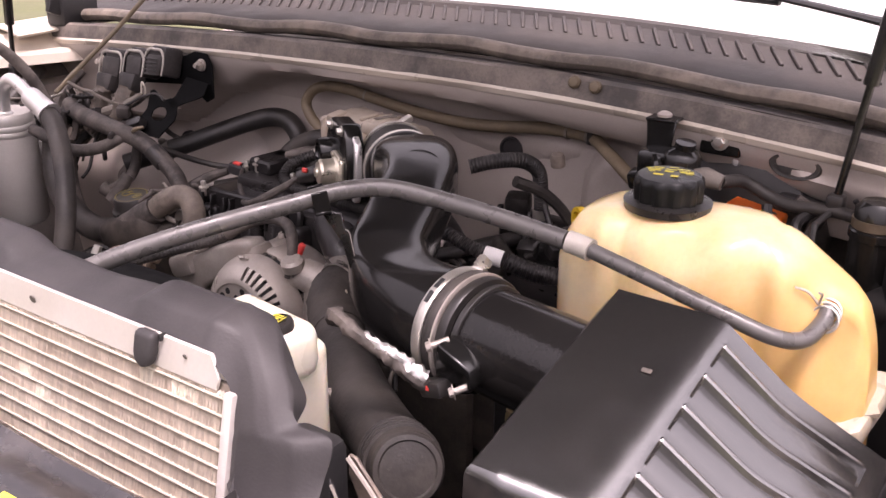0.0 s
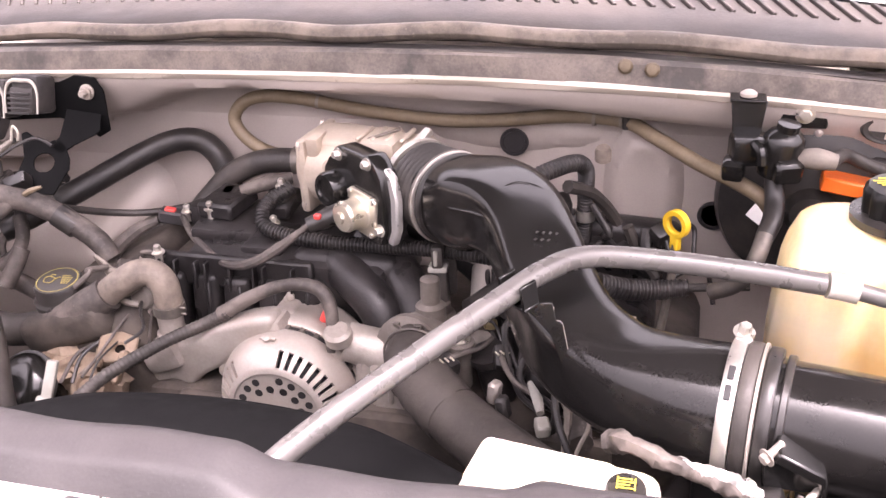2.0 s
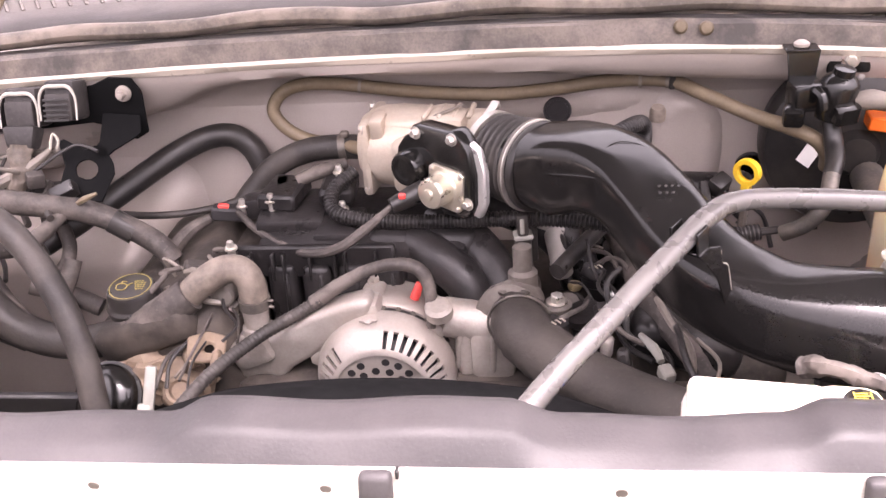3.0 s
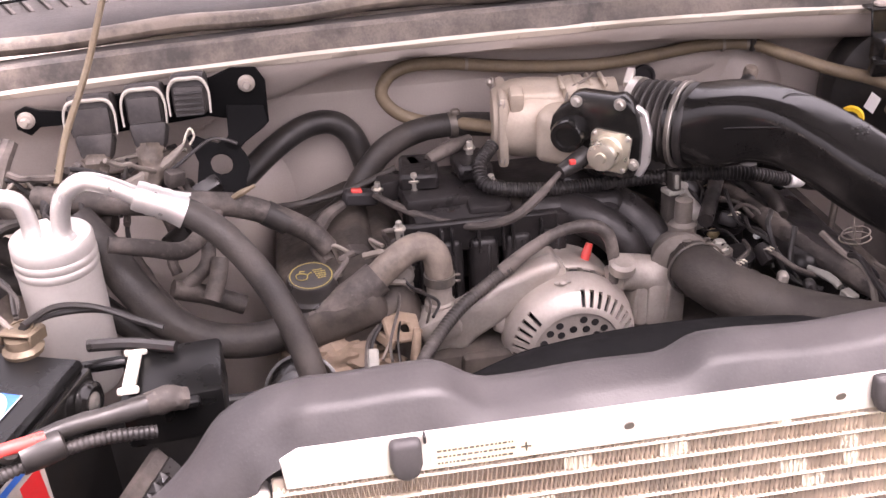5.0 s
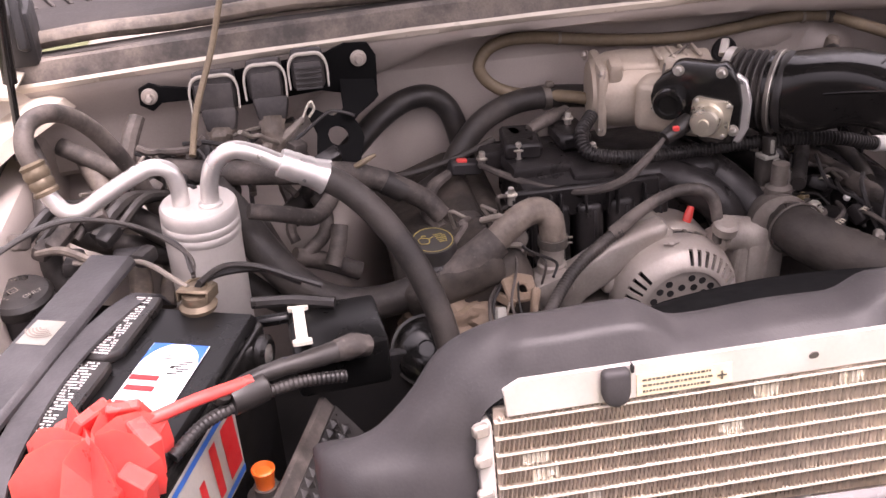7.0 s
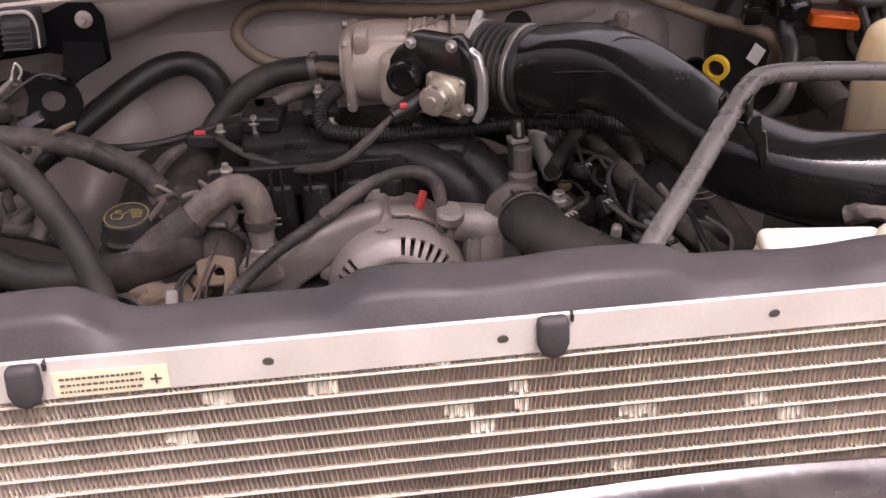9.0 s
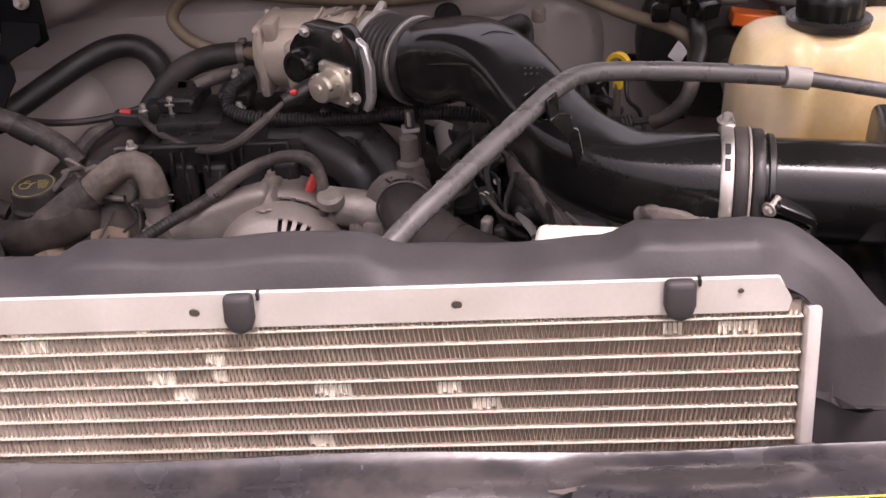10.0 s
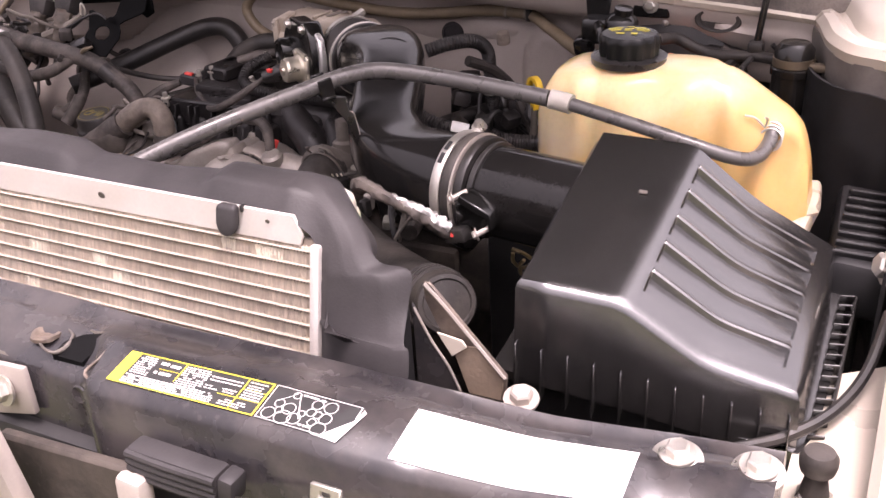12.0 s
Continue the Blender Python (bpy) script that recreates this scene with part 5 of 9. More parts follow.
# actuator cover
CV = plane_of((-0.0345, 0.566, 1.008), (0.83, -0.56, 0), (0.0, 0.06, 1))
bm = B()
out = [(-0.060, 0.002), (-0.057, 0.018), (-0.047, 0.032), (-0.037, 0.038), (-0.034, 0.048), (-0.022, 0.051), (0.018, 0.050), (0.028, 0.053), (0.037, 0.046), (0.048, 0.030), (0.054, 0.004), (0.054, -0.032), (0.046, -0.050), (0.012, -0.052), (-0.008, -0.036), (-0.030, -0.024), (-0.050, -0.018), (-0.058, -0.010)]
prism(bm, out, 0.026, CV @ Matrix.Translation((0, 0, -0.02)), 0.004, 2)
cov = part("actuator_cover", bm, "gloss", thr, "glossy black plastic actuator cover")
bm = B()
lathe(bm, CV @ V(-0.033, -0.001, 0.004), CV.to_3x3() @ V(0, 0, 1), [(0.0215, 0), (0.0205, 0.016), (0.0185, 0.0195), (0.013, 0.0200), (0.012, 0.017), (0, 0.017)], 32)
part("boss", bm, "gloss", cov)
bm = B()
prism(bm, [(0.042, 0.040), (0.056, 0.032), (0.064, 0.006), (0.064, -0.030), (0.056, -0.050), (0.046, -0.050)], 0.010, CV @ Matrix.Translation((0, 0, -0.014)), 0.002, 1)
part("edge_plate", bm, "alub", thr, "machined bright edge of the housing")
for x, y in ((-0.0265, 0.0405), (0.0265, 0.0425), (-0.050, -0.011), (0.047, -0.030)):
    bm = B()
    hexbolt(bm, CV @ V(x, y, 0.006), CV.to_3x3() @ V(0, 0, 1), 0.0048, 0.006)
    part("bolt", bm, "steel", cov)
bm = B()
mm = CV @ pose(0.018, -0.016, 0.006, 0, 0, -5)
prism(bm, [(-0.020, -0.025), (0.020, -0.025), (0.025, -0.020), (0.025, 0.020), (0.020, 0.025), (-0.020, 0.025), (-0.025, 0.020), (-0.025, -0.020)], 0.005, mm, 0.001, 1)
mot = part("motor_plate", bm, "zinc", thr, "zinc motor flange")
bm = B()
lathe(bm, mm @ V(-0.003, 0.000, 0.004), mm.to_3x3() @ V(0, 0, 1), [(0.0205, 0), (0.0195, 0.003), (0.0180, 0.004), (0.0178, 0.020), (0.0182, 0.021), (0.0165, 0.025), (0.010, 0.0262), (0.007, 0.0262), (0.006, 0.0295), (0, 0.030)], 36)
part("motor_can", bm, "zinc", mot, "bright zinc motor can")
for sx in (-1, 1):
    for sy in (-1, 1):
        bm = B()
        lathe(bm, mm @ V(0.0200 * sx, 0.0200 * sy, 0.005), mm.to_3x3() @ V(0, 0, 1), [(0, 0), (0.0032, 0), (0.003, 0.002), (0, 0.003)], 10)
        part("rivet", bm, "steel", mot)
bm = B()
lathe(bm, (0.027, 0.611, 1.008), (0.74, -0.67, 0.02), [(0.046, -0.004), (0.0495, -0.004), (0.0495, 0.006), (0.046, 0.006)], 40)
block(bm, (0.025, 0.632, 1.052), (0.011, 0.028, 0.010), 0.002, 1, (25, 0, -30))
part("clamp_band", bm, "steel", thr)
for p in ((-0.134, 0.646, 1.028), (-0.134, 0.646, 0.950), (-0.133, 0.726, 1.028)):
    bm = B()
    hexbolt(bm, p, (-1, -0.2, 0.2), 0.0048, 0.005)
    part("flange_bolt", bm, "alu", thr)
bm = B()
tube(bm, [(-0.050, 0.555, 0.990), (-0.066, 0.548, 0.983), (-0.088, 0.538, 0.976)], [0.011, 0.012, 0.009], 10, 4)
part("plug", bm, "black", thr, "black wiring plug")
bm = B()
block(bm, (-0.074, 0.536, 0.989), (0.008, 0.006, 0.006), 0.001, 1)
part("latch", bm, "red", thr, "red plug latch")
bm = B()
tube(bm, [(-0.088, 0.538, 0.976), (-0.118, 0.524, 0.954), (-0.15, 0.515, 0.935), (-0.19, 0.53, 0.920), (-0.235, 0.565, 0.915), (-0.275, 0.60, 0.920), (-0.305, 0.635, 0.925)], [0.003, 0.006, 0.006, 0.005, 0.005, 0.005, 0.004], 9, 6)
part("lead", bm, "tape", thr, "taped sensor lead")

# ---------------------------------------------------------------- washer bottle
wash = thing("washer_bottle", (0.26, 0.13, 0.85), "white plastic reservoir with a small black cap", "reservoir")
bm = B()
block(bm, (0.250, 0.130, 0.948), (0.125, 0.060, 0.11), 0.012, 3, (0, 0, -8))
block(bm, (0.242, 0.138, 1.000), (0.100, 0.052, 0.020), 0.008, 3, (0, 0, -8))
block(bm, (0.298, 0.112, 1.004), (0.050, 0.046, 0.050), 0.014, 3, (0, 0, -8))
part("bottle", bm, "bottle", wash)
bm = B()
lathe(bm, (0.302, 0.104, 1.022), (0, -0.1, 1), [(0.0130, 0), (0.0130, 0.010), (0.0118, 0.0125), (0, 0.0135)], 24)
wc = part("cap", bm, "black", wash, "black cap with a yellow mark")
bars("mark", wc, Matrix.Translation((0.302, 0.1027, 1.0370)) @ pose(0, 0, 0, 6, 0, 0) @ Matrix.Scale(0.85, 4), [(-0.006, -0.005, 0.012, 0.0012), (-0.006, -0.002, 0.009, 0.0012), (-0.006, 0.001, 0.012, 0.0012), (-0.006, 0.004, 0.010, 0.0012), (-0.007, -0.006, 0.001, 0.012), (0.006, -0.006, 0.001, 0.012)], "ink_y")

# ---------------------------------------------------------------- dipstick
dip = thing("oil_dipstick", (0.317, 0.602, 0.90), "yellow ring-handled oil dipstick", "dipstick")
bm = B()
t = bmesh.new()
lathe(t, (0, 0, 0), (0, 0, 1), [(0.0125, -0.005), (0.0185, -0.005), (0.0190, 0), (0.0185, 0.005), (0.0125, 0.005), (0.012, 0)], 28)
t2 = [f for f in t.faces if len(f.verts) > 4]
bmesh.ops.delete(t, geom=t2, context="FACES_ONLY")
merge(bm, t, Matrix.Translation((0.317, 0.602, 0.979)) @ pose(0, 0, 0, 90, 0, -38) @ Matrix.Scale(0.86, 4))
block(bm, (0.317, 0.602, 0.957), (0.011, 0.009, 0.018), 0.002, 2, (0, 0, -38))
part("handle", bm, "yellow", dip)
bm = B()
tube(bm, [(0.317, 0.602, 0.955), (0.314, 0.598, 0.90), (0.30, 0.58, 0.80), (0.28, 0.56, 0.68)], 0.005, 8, 4)
part("guide_tube", bm, "steeldark", dip)


# ---------------------------------------------------------------- engine
eng = thing("engine_block", (0, 0.55, 0.49), "sooty engine block with dusty cast covers", "engine")
bm = B()
block(bm, (-0.02, 0.62, 0.64), (0.52, 0.36, 0.32), 0.02, 2)
block(bm, (-0.34, 0.62, 0.79), (0.17, 0.34, 0.15), 0.03, 3, (0, -22, 0))
block(bm, (0.26, 0.62, 0.77), (0.17, 0.34, 0.13), 0.03, 3, (0, 22, 0))
part("block", bm, "engine", eng)
bm = B()
block(bm, (-0.375, 0.600, 0.858), (0.13, 0.32, 0.05), 0.018, 3, (0, -20, 0))
part("valve_cover", bm, "engine", eng, "sooty valve cover")
bm = B()
block(bm, (0.235, 0.60, 0.835), (0.13, 0.32, 0.05), 0.018, 3, (0, 20, 0))
part("valve_cover", bm, "mani", eng, "black valve cover")
bm = B()
t = bmesh.new()
bmesh.ops.create_icosphere(t, subdivisions=4, radius=1.0)
for v in t.verts:
    v.co *= 1 + 0.34 * noise.noise(v.co * 2.4) + 0.20 * noise.noise(v.co * 6)
merge(bm, t, Matrix.Translation((-0.372, 0.462, 0.805)) @ Matrix.Diagonal((0.066, 0.040, 0.036, 1)))
block(bm, (-0.335, 0.452, 0.790), (0.06, 0.05, 0.05), 0.012, 2, (10, 18, 12))
lathe(bm, (-0.325, 0.405, 0.815), (0.1, -0.6, 0.7), [(0.020, -0.03), (0.020, 0.0), (0.016, 0.004), (0.012, 0.004), (0.010, 0.0), (0, 0.0)], 20)
part("front_cover", bm, "tan", eng, "dusty tan front cover")
bm = B()
prism(bm, [(-0.022, -0.018), (0.020, -0.020), (0.024, 0.012), (0.004, 0.020), (-0.020, 0.014)], 0.006, pose(-0.300, 0.440, 0.848, 35, 8, 20), 0.002, 1, hole=(0.004, -0.003, 0.007))
block(bm, (-0.285, 0.418, 0.838), (0.010, 0.012, 0.040), 0.003, 1, (-30, 14, 0))
block(bm, (-0.318, 0.428, 0.842), (0.008, 0.030, 0.012), 0.002, 1, (0, 20, 30))
part("lug", bm, "tan", eng, "dusty tan bracket lug")
bm = B()
block(bm, (0.02, 0.44, 0.70), (0.5, 0.02, 0.2), 0.008, 2)
part("front_cover", bm, "engine", eng)

# oil filler
cap_t = thing("oil_filler_cap", (-0.394, 0.487, 0.87), "black oil filler cap with a yellow oil can symbol", "oil cap")
bm = B()
lathe(bm, (-0.394, 0.487, 0.872), (0, -0.12, 1), [(0.026, 0), (0.033, 0.004), (0.0335, 0.012), (0.031, 0.015), (0.0295, 0.017), (0.0285, 0.030), (0.0265, 0.0335), (0, 0.034)], 36)
oc = part("cap", bm, "black", cap_t)
bm = B()
lathe(bm, (-0.392, 0.49, 0.835), (0, -0.12, 1), [(0.024, 0), (0.024, 0.040), (0.02, 0.040)], 24)
part("neck", bm, "tan", cap_t)
om = plane_of((-0.394, 0.4828, 0.9064), (1, 0.1, 0), (0, 1, 0.12))
bm = B()
vv = [[bm.verts.new(om @ V(r * math.cos(a), r * math.sin(a), 0)) for a in [2 * math.pi * i / 40 for i in range(40)]] for r in (0.0234, 0.0246)]
for i in range(40):
    bm.faces.new((vv[0][i], vv[0][(i + 1) % 40], vv[1][(i + 1) % 40], vv[1][i]))
part("ring_mark", bm, "ink_d", oc)
bm = B()
for pts in ([(-0.017, 0.003), (-0.015, -0.005), (-0.006, -0.006), (-0.004, 0.002), (-0.008, 0.005), (-0.014, 0.006), (-0.017, 0.003)], [(-0.004, 0.001), (0.000, 0.005), (0.002, 0.005)], [(-0.012, 0.006), (-0.011, 0.010), (-0.006, 0.009)]):
    tube(bm, [om @ V(x, y, 0) for x, y in pts], 0.0006, 5, 3)
part("can_mark", bm, "ink_d", oc)
rnd = random.Random(3)
sp = []
for r in range(5):
    x = 0.003 + 0.001 * r
    while x < 0.017 - 0.0015 * abs(r - 2):
        w = rnd.uniform(0.0014, 0.003)
        sp.append((x, 0.008 - r * 0.0038, w, 0.0022))
        x += w + 0.0008
bars("print", oc, om, sp, "ink_d")

# intake manifold
man = thing("intake_manifold", (-0.1, 0.6, 0.80), "black moulded intake manifold with curved runners", "intake manifold")
bm = B()
block(bm, (-0.135, 0.630, 0.880), (0.26, 0.16, 0.085), 0.012, 2, (4, 0, 0))
block(bm, (-0.232, 0.640, 0.922), (0.085, 0.10, 0.022), 0.006, 2, (0, 3, 5))
block(bm, (-0.165, 0.600, 0.920), (0.055, 0.07, 0.018), 0.006, 2, (3, -3, -4))
block(bm, (-0.245, 0.650, 0.944), (0.05, 0.07, 0.022), 0.004, 1, (0, 0, -6))
block(bm, (-0.175, 0.655, 0.945), (0.045, 0.06, 0.022), 0.005, 1, (0, 0, 4))
block(bm, (-0.060, 0.610, 0.892), (0.14, 0.11, 0.060), 0.020, 3, (-10, 0, 0))
part("plenum", bm, "mani", man, "dusty black plenum")
bm = B()
block(bm, (-0.190, 0.541, 0.905), (0.20, 0.012, 0.040), 0.003, 1, (-6, 0, 0))
part("flange", bm, "mani", man)
for i, x in enumerate((-0.283, -0.262, -0.235, -0.222, -0.190, -0.160, -0.148, -0.112)):
    bm = B()
    block(bm, (x, 0.531, 0.903), (0.0032, 0.014, 0.034), 0.001, 1, (-6, 0, 0))
    part("rib", bm, "mani", man)
for i in range(5):
    x = -0.270 + 0.043 * i
    bm = B()
    block(bm, (x, 0.535 + 0.004 * (i % 2), 0.850), (0.036, 0.034, 0.105), 0.009, 3, (-8, 0, 2 - i))
    block(bm, (x + 0.006, 0.519 + 0.004 * (i % 2), 0.856), (0.005, 0.006, 0.080), 0.002, 1, (-8, 0, 0))
    part("runner", bm, "mani", man)
for pts, r in ((((-0.05, 0.63, 0.915), (0.0, 0.585, 0.898), (0.035, 0.545, 0.868), (0.058, 0.518, 0.838)), 0.027),
               (((-0.09, 0.60, 0.905), (-0.05, 0.560, 0.902), (-0.01, 0.535, 0.878), (0.012, 0.52, 0.835)), 0.025),
               (((0.0, 0.68, 0.915), (0.06, 0.655, 0.905), (0.11, 0.63, 0.875), (0.13, 0.61, 0.83)), 0.027)):
    bm = B()
    tube(bm, pts, r, 18, 6)
    part("runner", bm, "mani", man)
for p in ((-0.300, 0.640, 0.932), (-0.255, 0.62, 0.948), (-0.285, 0.535, 0.927), (-0.16, 0.60, 0.945), (-0.175, 0.665, 0.965)):
    bm = B()
    lathe(bm, V(p) - V(0, 0, 0.014), (0, 0, 1), [(0.005, 0), (0.005, 0.012), (0.008, 0.012), (0.008, 0.014), (0, 0.014)], 12)
    hexbolt(bm, p, (0, -0.1, 1), 0.0045, 0.008)
    part("bolt", bm, "steel", man, "bright hex bolt")

# alternator
alt = thing("alternator", (-0.097, 0.45, 0.75), "cast aluminium alternator with slotted vents", "alternator")
AC = V(-0.097, 0.425, 0.802)
bm = B()
lathe(bm, AC + V(0, 0.050, 0), (0, 1, 0), [(0.060, 0), (0.0795, 0.0), (0.0825, 0.004), (0.0825, 0.014), (0.0800, 0.017), (0.0790, 0.060), (0.070, 0.074), (0.02, 0.078)], 56)
block(bm, AC + V(-0.016, 0.088, 0.070), (0.030, 0.036, 0.026), 0.008, 3, (0, -10, 0))
for ang in (1.75, 0.75, 2.9):
    d = V(math.cos(ang), 0, math.sin(ang))
    block(bm, AC + d * 0.081 + V(0, 0.050, 0), (0.026, 0.036, 0.022), 0.008, 2, (0, -math.degrees(ang) + 90, 0))
part("housing", bm, "alu", alt, "dusty grey cast housing")
bm = B()
lathe(bm, AC + V(0, 0.040, 0), (0, 1, 0), [(0.060, 0), (0.0770, 0), (0.0770, 0.012), (0.060, 0.012)], 56)
part("stator_band", bm, "dark", alt, "dark laminated stator band")
for i in range(28):
    a = 2 * math.pi * i / 28
    d = V(math.cos(a), 0, math.sin(a))
    bm = B()
    t = bmesh.new()
    block(t, (0, 0, 0), (0.006, 0.011, 0.004), 0.0008, 1)
    merge(bm, t, Matrix.Translation(AC + d * 0.0775 + V(0, 0.046, 0)) @ Matrix.Rotation(math.pi / 2 - a, 4, "Y"))
    part("stator_tooth", bm, "steeldark", alt)
bm = B()
lathe(bm, AC + V(0, 0.004, 0), (0, 1, 0), [(0.005, 0), (0.046, 0.0), (0.056, 0.008), (0.066, 0.020), (0.070, 0.036), (0.01, 0.036)], 40)
part("inner_winding", bm, "dark", alt)
# front dome: slots are left open between the ribs, with a plain stretch at the top
prof = [(0.0800, 0.040), (0.0815, 0.036), (0.0795, 0.022), (0.0740, 0.008), (0.0715, 0.004), (0.0590, -0.006), (0.0560, -0.0075), (0.0520, -0.0085), (0.0505, -0.0060)]
n = 40
bm = B()
angs = []
for i in range(n):
    a0 = 2 * math.pi * i / n
    angs += [a0, a0 + 0.48 * 2 * math.pi / n]
vs0 = [[bm.verts.new(AC + V(r * math.cos(a), y, r * math.sin(a))) for a in angs] for r, y in prof]
fs = []
for k in range(len(prof) - 1):
    for i in range(2 * n):
        j = (i + 1) % (2 * n)
        mid = math.degrees(angs[i])
        plain = 84 < mid < 128
        if i % 2 == 0 and 3 <= k <= 4 and not plain:
            continue
        fs.append(bm.faces.new((vs0[k][i], vs0[k][j], vs0[k + 1][j], vs0[k + 1][i])))
bmesh.ops.recalc_face_normals(bm, faces=bm.faces[:])
bmesh.ops.solidify(bm, geom=bm.faces[:], thickness=0.004)
part("dome", bm, "alu", alt, "slotted cast dome", 45)
bm = B()
lathe(bm, AC + V(0, -0.0062, 0), (0, 1, 0), [(0.0, 0), (0.0512, 0.0), (0.0512, 0.006), (0.0, 0.006)], 48)
face = part("end_plate", bm, "alu", alt, "end plate with round holes")
for ring_r, cnt, off in ((0.042, 18, 0.0), (0.030, 12, 0.3)):
    for i in range(cnt):
        if (i % 6) == 5:
            continue
        a = 2 * math.pi * (i + off) / cnt
        bm = B()
        lathe(bm, AC + V(ring_r * math.cos(a), -0.0064, ring_r * math.sin(a)), (0, -1, 0), [(0, 0), (0.0046, 0), (0.0046, 0.0004), (0, 0.0004)], 12)
        part("hole", bm, "dark", face)
bm = B()
hexbolt(bm, AC + V(-0.017, 0.100, 0.082), (0, -0.1, 1), 0.0060, 0.007)
part("bolt", bm, "alu", alt)
bm = B()
block(bm, AC + V(-0.012, 0.018, 0.0800), (0.020, 0.004, 0.003), 0.001, 1)
lathe(bm, AC + V(-0.012, 0.016, 0.0802), (0, -0.2, 1), [(0.0045, 0), (0.0045, 0.002), (0.003, 0.003), (0, 0.003)], 12)
part("cast_mark", bm, "alu", alt)
bm = B()
tube(bm, [(-0.068, 0.500, 0.868), (-0.063, 0.504, 0.880), (-0.058, 0.508, 0.892)], [0.0055, 0.0060, 0.0045], 10, 4)
part("boot", bm, "red", alt, "red terminal boot")
arm = thing("alternator_bracket", (-0.1, 0.47, 0.78), "dusty cast aluminium bracket arms beside the alternator", "bracket")
bm = B()
prism(bm, [(-0.276, 0.829), (-0.255, 0.841), (-0.221, 0.855), (-0.184, 0.877), (-0.142, 0.894), (-0.108, 0.902), (-0.105, 0.884), (-0.148, 0.851), (-0.178, 0.826), (-0.207, 0.808), (-0.222, 0.791), (-0.244, 0.798), (-0.274, 0.788), (-0.282, 0.807)], 0.034, Matrix(((1, 0, 0, 0), (0, 0, 1, 0.455), (0, 1, 0, 0), (0, 0, 0, 1))), 0.009, 3)
part("arm", bm, "greycast", arm)
bm = B()
block(bm, (-0.252, 0.470, 0.832), (0.05, 0.05, 0.035), 0.010, 2, (0, -20, 0))
lathe(bm, (-0.248, 0.478, 0.835), (0, 0, 1), [(0.020, 0), (0.018, 0.02), (0.015, 0.022), (0.015, 0.052), (0.012, 0.052)], 24)
part("pipe_stub", bm, "greycast", arm)
bm = B()
tube(bm, [(-0.03, 0.475, 0.868), (0.0, 0.48, 0.858), (0.03, 0.48, 0.85)], [0.022, 0.024, 0.024], 12, 4)
part("arm", bm, "greycast", arm)
for i in range(3):
    bm = B()
    lathe(bm, (-0.005 + i * 0.016, 0.465, 0.80), (0, 0.05, 1), [(0.010, 0), (0.010, 0.058), (0.006, 0.060)], 12)
    part("column", bm, "greycast", arm)
bm = B()
block(bm, (0.025, 0.475, 0.82), (0.05, 0.04, 0.07), 0.008, 2)
part("foot", bm, "greycast", arm)
bm = B()
lathe(bm, (-0.032, 0.462, 0.878), (0, -0.3, 1), [(0.016, 0), (0.016, 0.012), (0.012, 0.016), (0, 0.017)], 16)
part("plug", bm, "greycast", arm)
bm = B()
tube(bm, [(-0.305, 0.335, 0.835), (-0.275, 0.38, 0.855), (-0.235, 0.43, 0.868), (-0.19, 0.462, 0.882), (-0.165, 0.468, 0.895)], 0.0080, 10, 6, wave=0.0007, pitch=0.005)
single("alternator_harness", bm, "rubber", "dusty corrugated loom running over the alternator", "wiring harness")
bm = B()
tube(bm, [(-0.175, 0.468, 0.890), (-0.14, 0.475, 0.912), (-0.10, 0.482, 0.928), (-0.065, 0.482, 0.930), (-0.046, 0.475, 0.918), (-0.040, 0.466, 0.885), (-0.042, 0.46, 0.862)], [0.0095, 0.008, 0.007, 0.008, 0.008, 0.007, 0.006], 10, 6)
single("alternator_lead", bm, "tape", "taped lead looping over to the alternator", "wiring harness")

# thermostat housing and upper radiator hose
th = thing("water_outlet", (0.05, 0.48, 0.80), "dusty cast water outlet beside the alternator", "thermostat housing")
bm = B()
lathe(bm, (0.052, 0.495, 0.865), (-0.15, -0.8, 0.15), [(0.030, -0.02), (0.034, 0), (0.034, 0.02), (0.040, 0.022), (0.040, 0.032), (0.030, 0.034)], 28)
lathe(bm, (0.060, 0.510, 0.885), (0, 0.05, 1), [(0.017, 0), (0.017, 0.018), (0.011, 0.022), (0.011, 0.050), (0.007, 0.052)], 18)
lathe(bm, (0.098, 0.485, 0.82), (0, 0, 1), [(0.013, 0), (0.013, 0.045), (0.017, 0.047), (0.017, 0.056), (0.01, 0.058)], 18)
part("housing", bm, "dullcast", th)
bm = B()
block(bm, (0.010, 0.494, 0.834), (0.060, 0.035, 0.056), 0.010, 3, (0, 6, 8))
block(bm, (-0.014, 0.480, 0.838), (0.008, 0.045, 0.064), 0.003, 2, (0, 6, 8))
block(bm, (0.024, 0.474, 0.832), (0.007, 0.045, 0.056), 0.003, 2, (0, 4, 8))
part("flange", bm, "greycast", th, "pale cast flange")
bm = B()
hexbolt(bm, (0.098, 0.485, 0.878), (0, 0, 1), 0.008, 0.009)
part("bolt", bm, "steel", th)
rh = thing("radiator_hose", (0.2, 0.3, 0.8), "fat black rubber radiator hose mottled with dust", "hose")
bm = B()
tube(bm, [(0.056, 0.470, 0.873), (0.060, 0.438, 0.873), (0.084, 0.408, 0.864), (0.122, 0.376, 0.856), (0.17, 0.335, 0.856), (0.225, 0.285, 0.864), (0.28, 0.238, 0.876), (0.335, 0.195, 0.888), (0.380, 0.160, 0.902), (0.405, 0.140, 0.912)], [0.029, 0.0300, 0.0300, 0.0305, 0.031, 0.032, 0.033, 0.033, 0.033, 0.032], 24, 7)
part("hose", bm, "mudrub", rh)
bm = B()
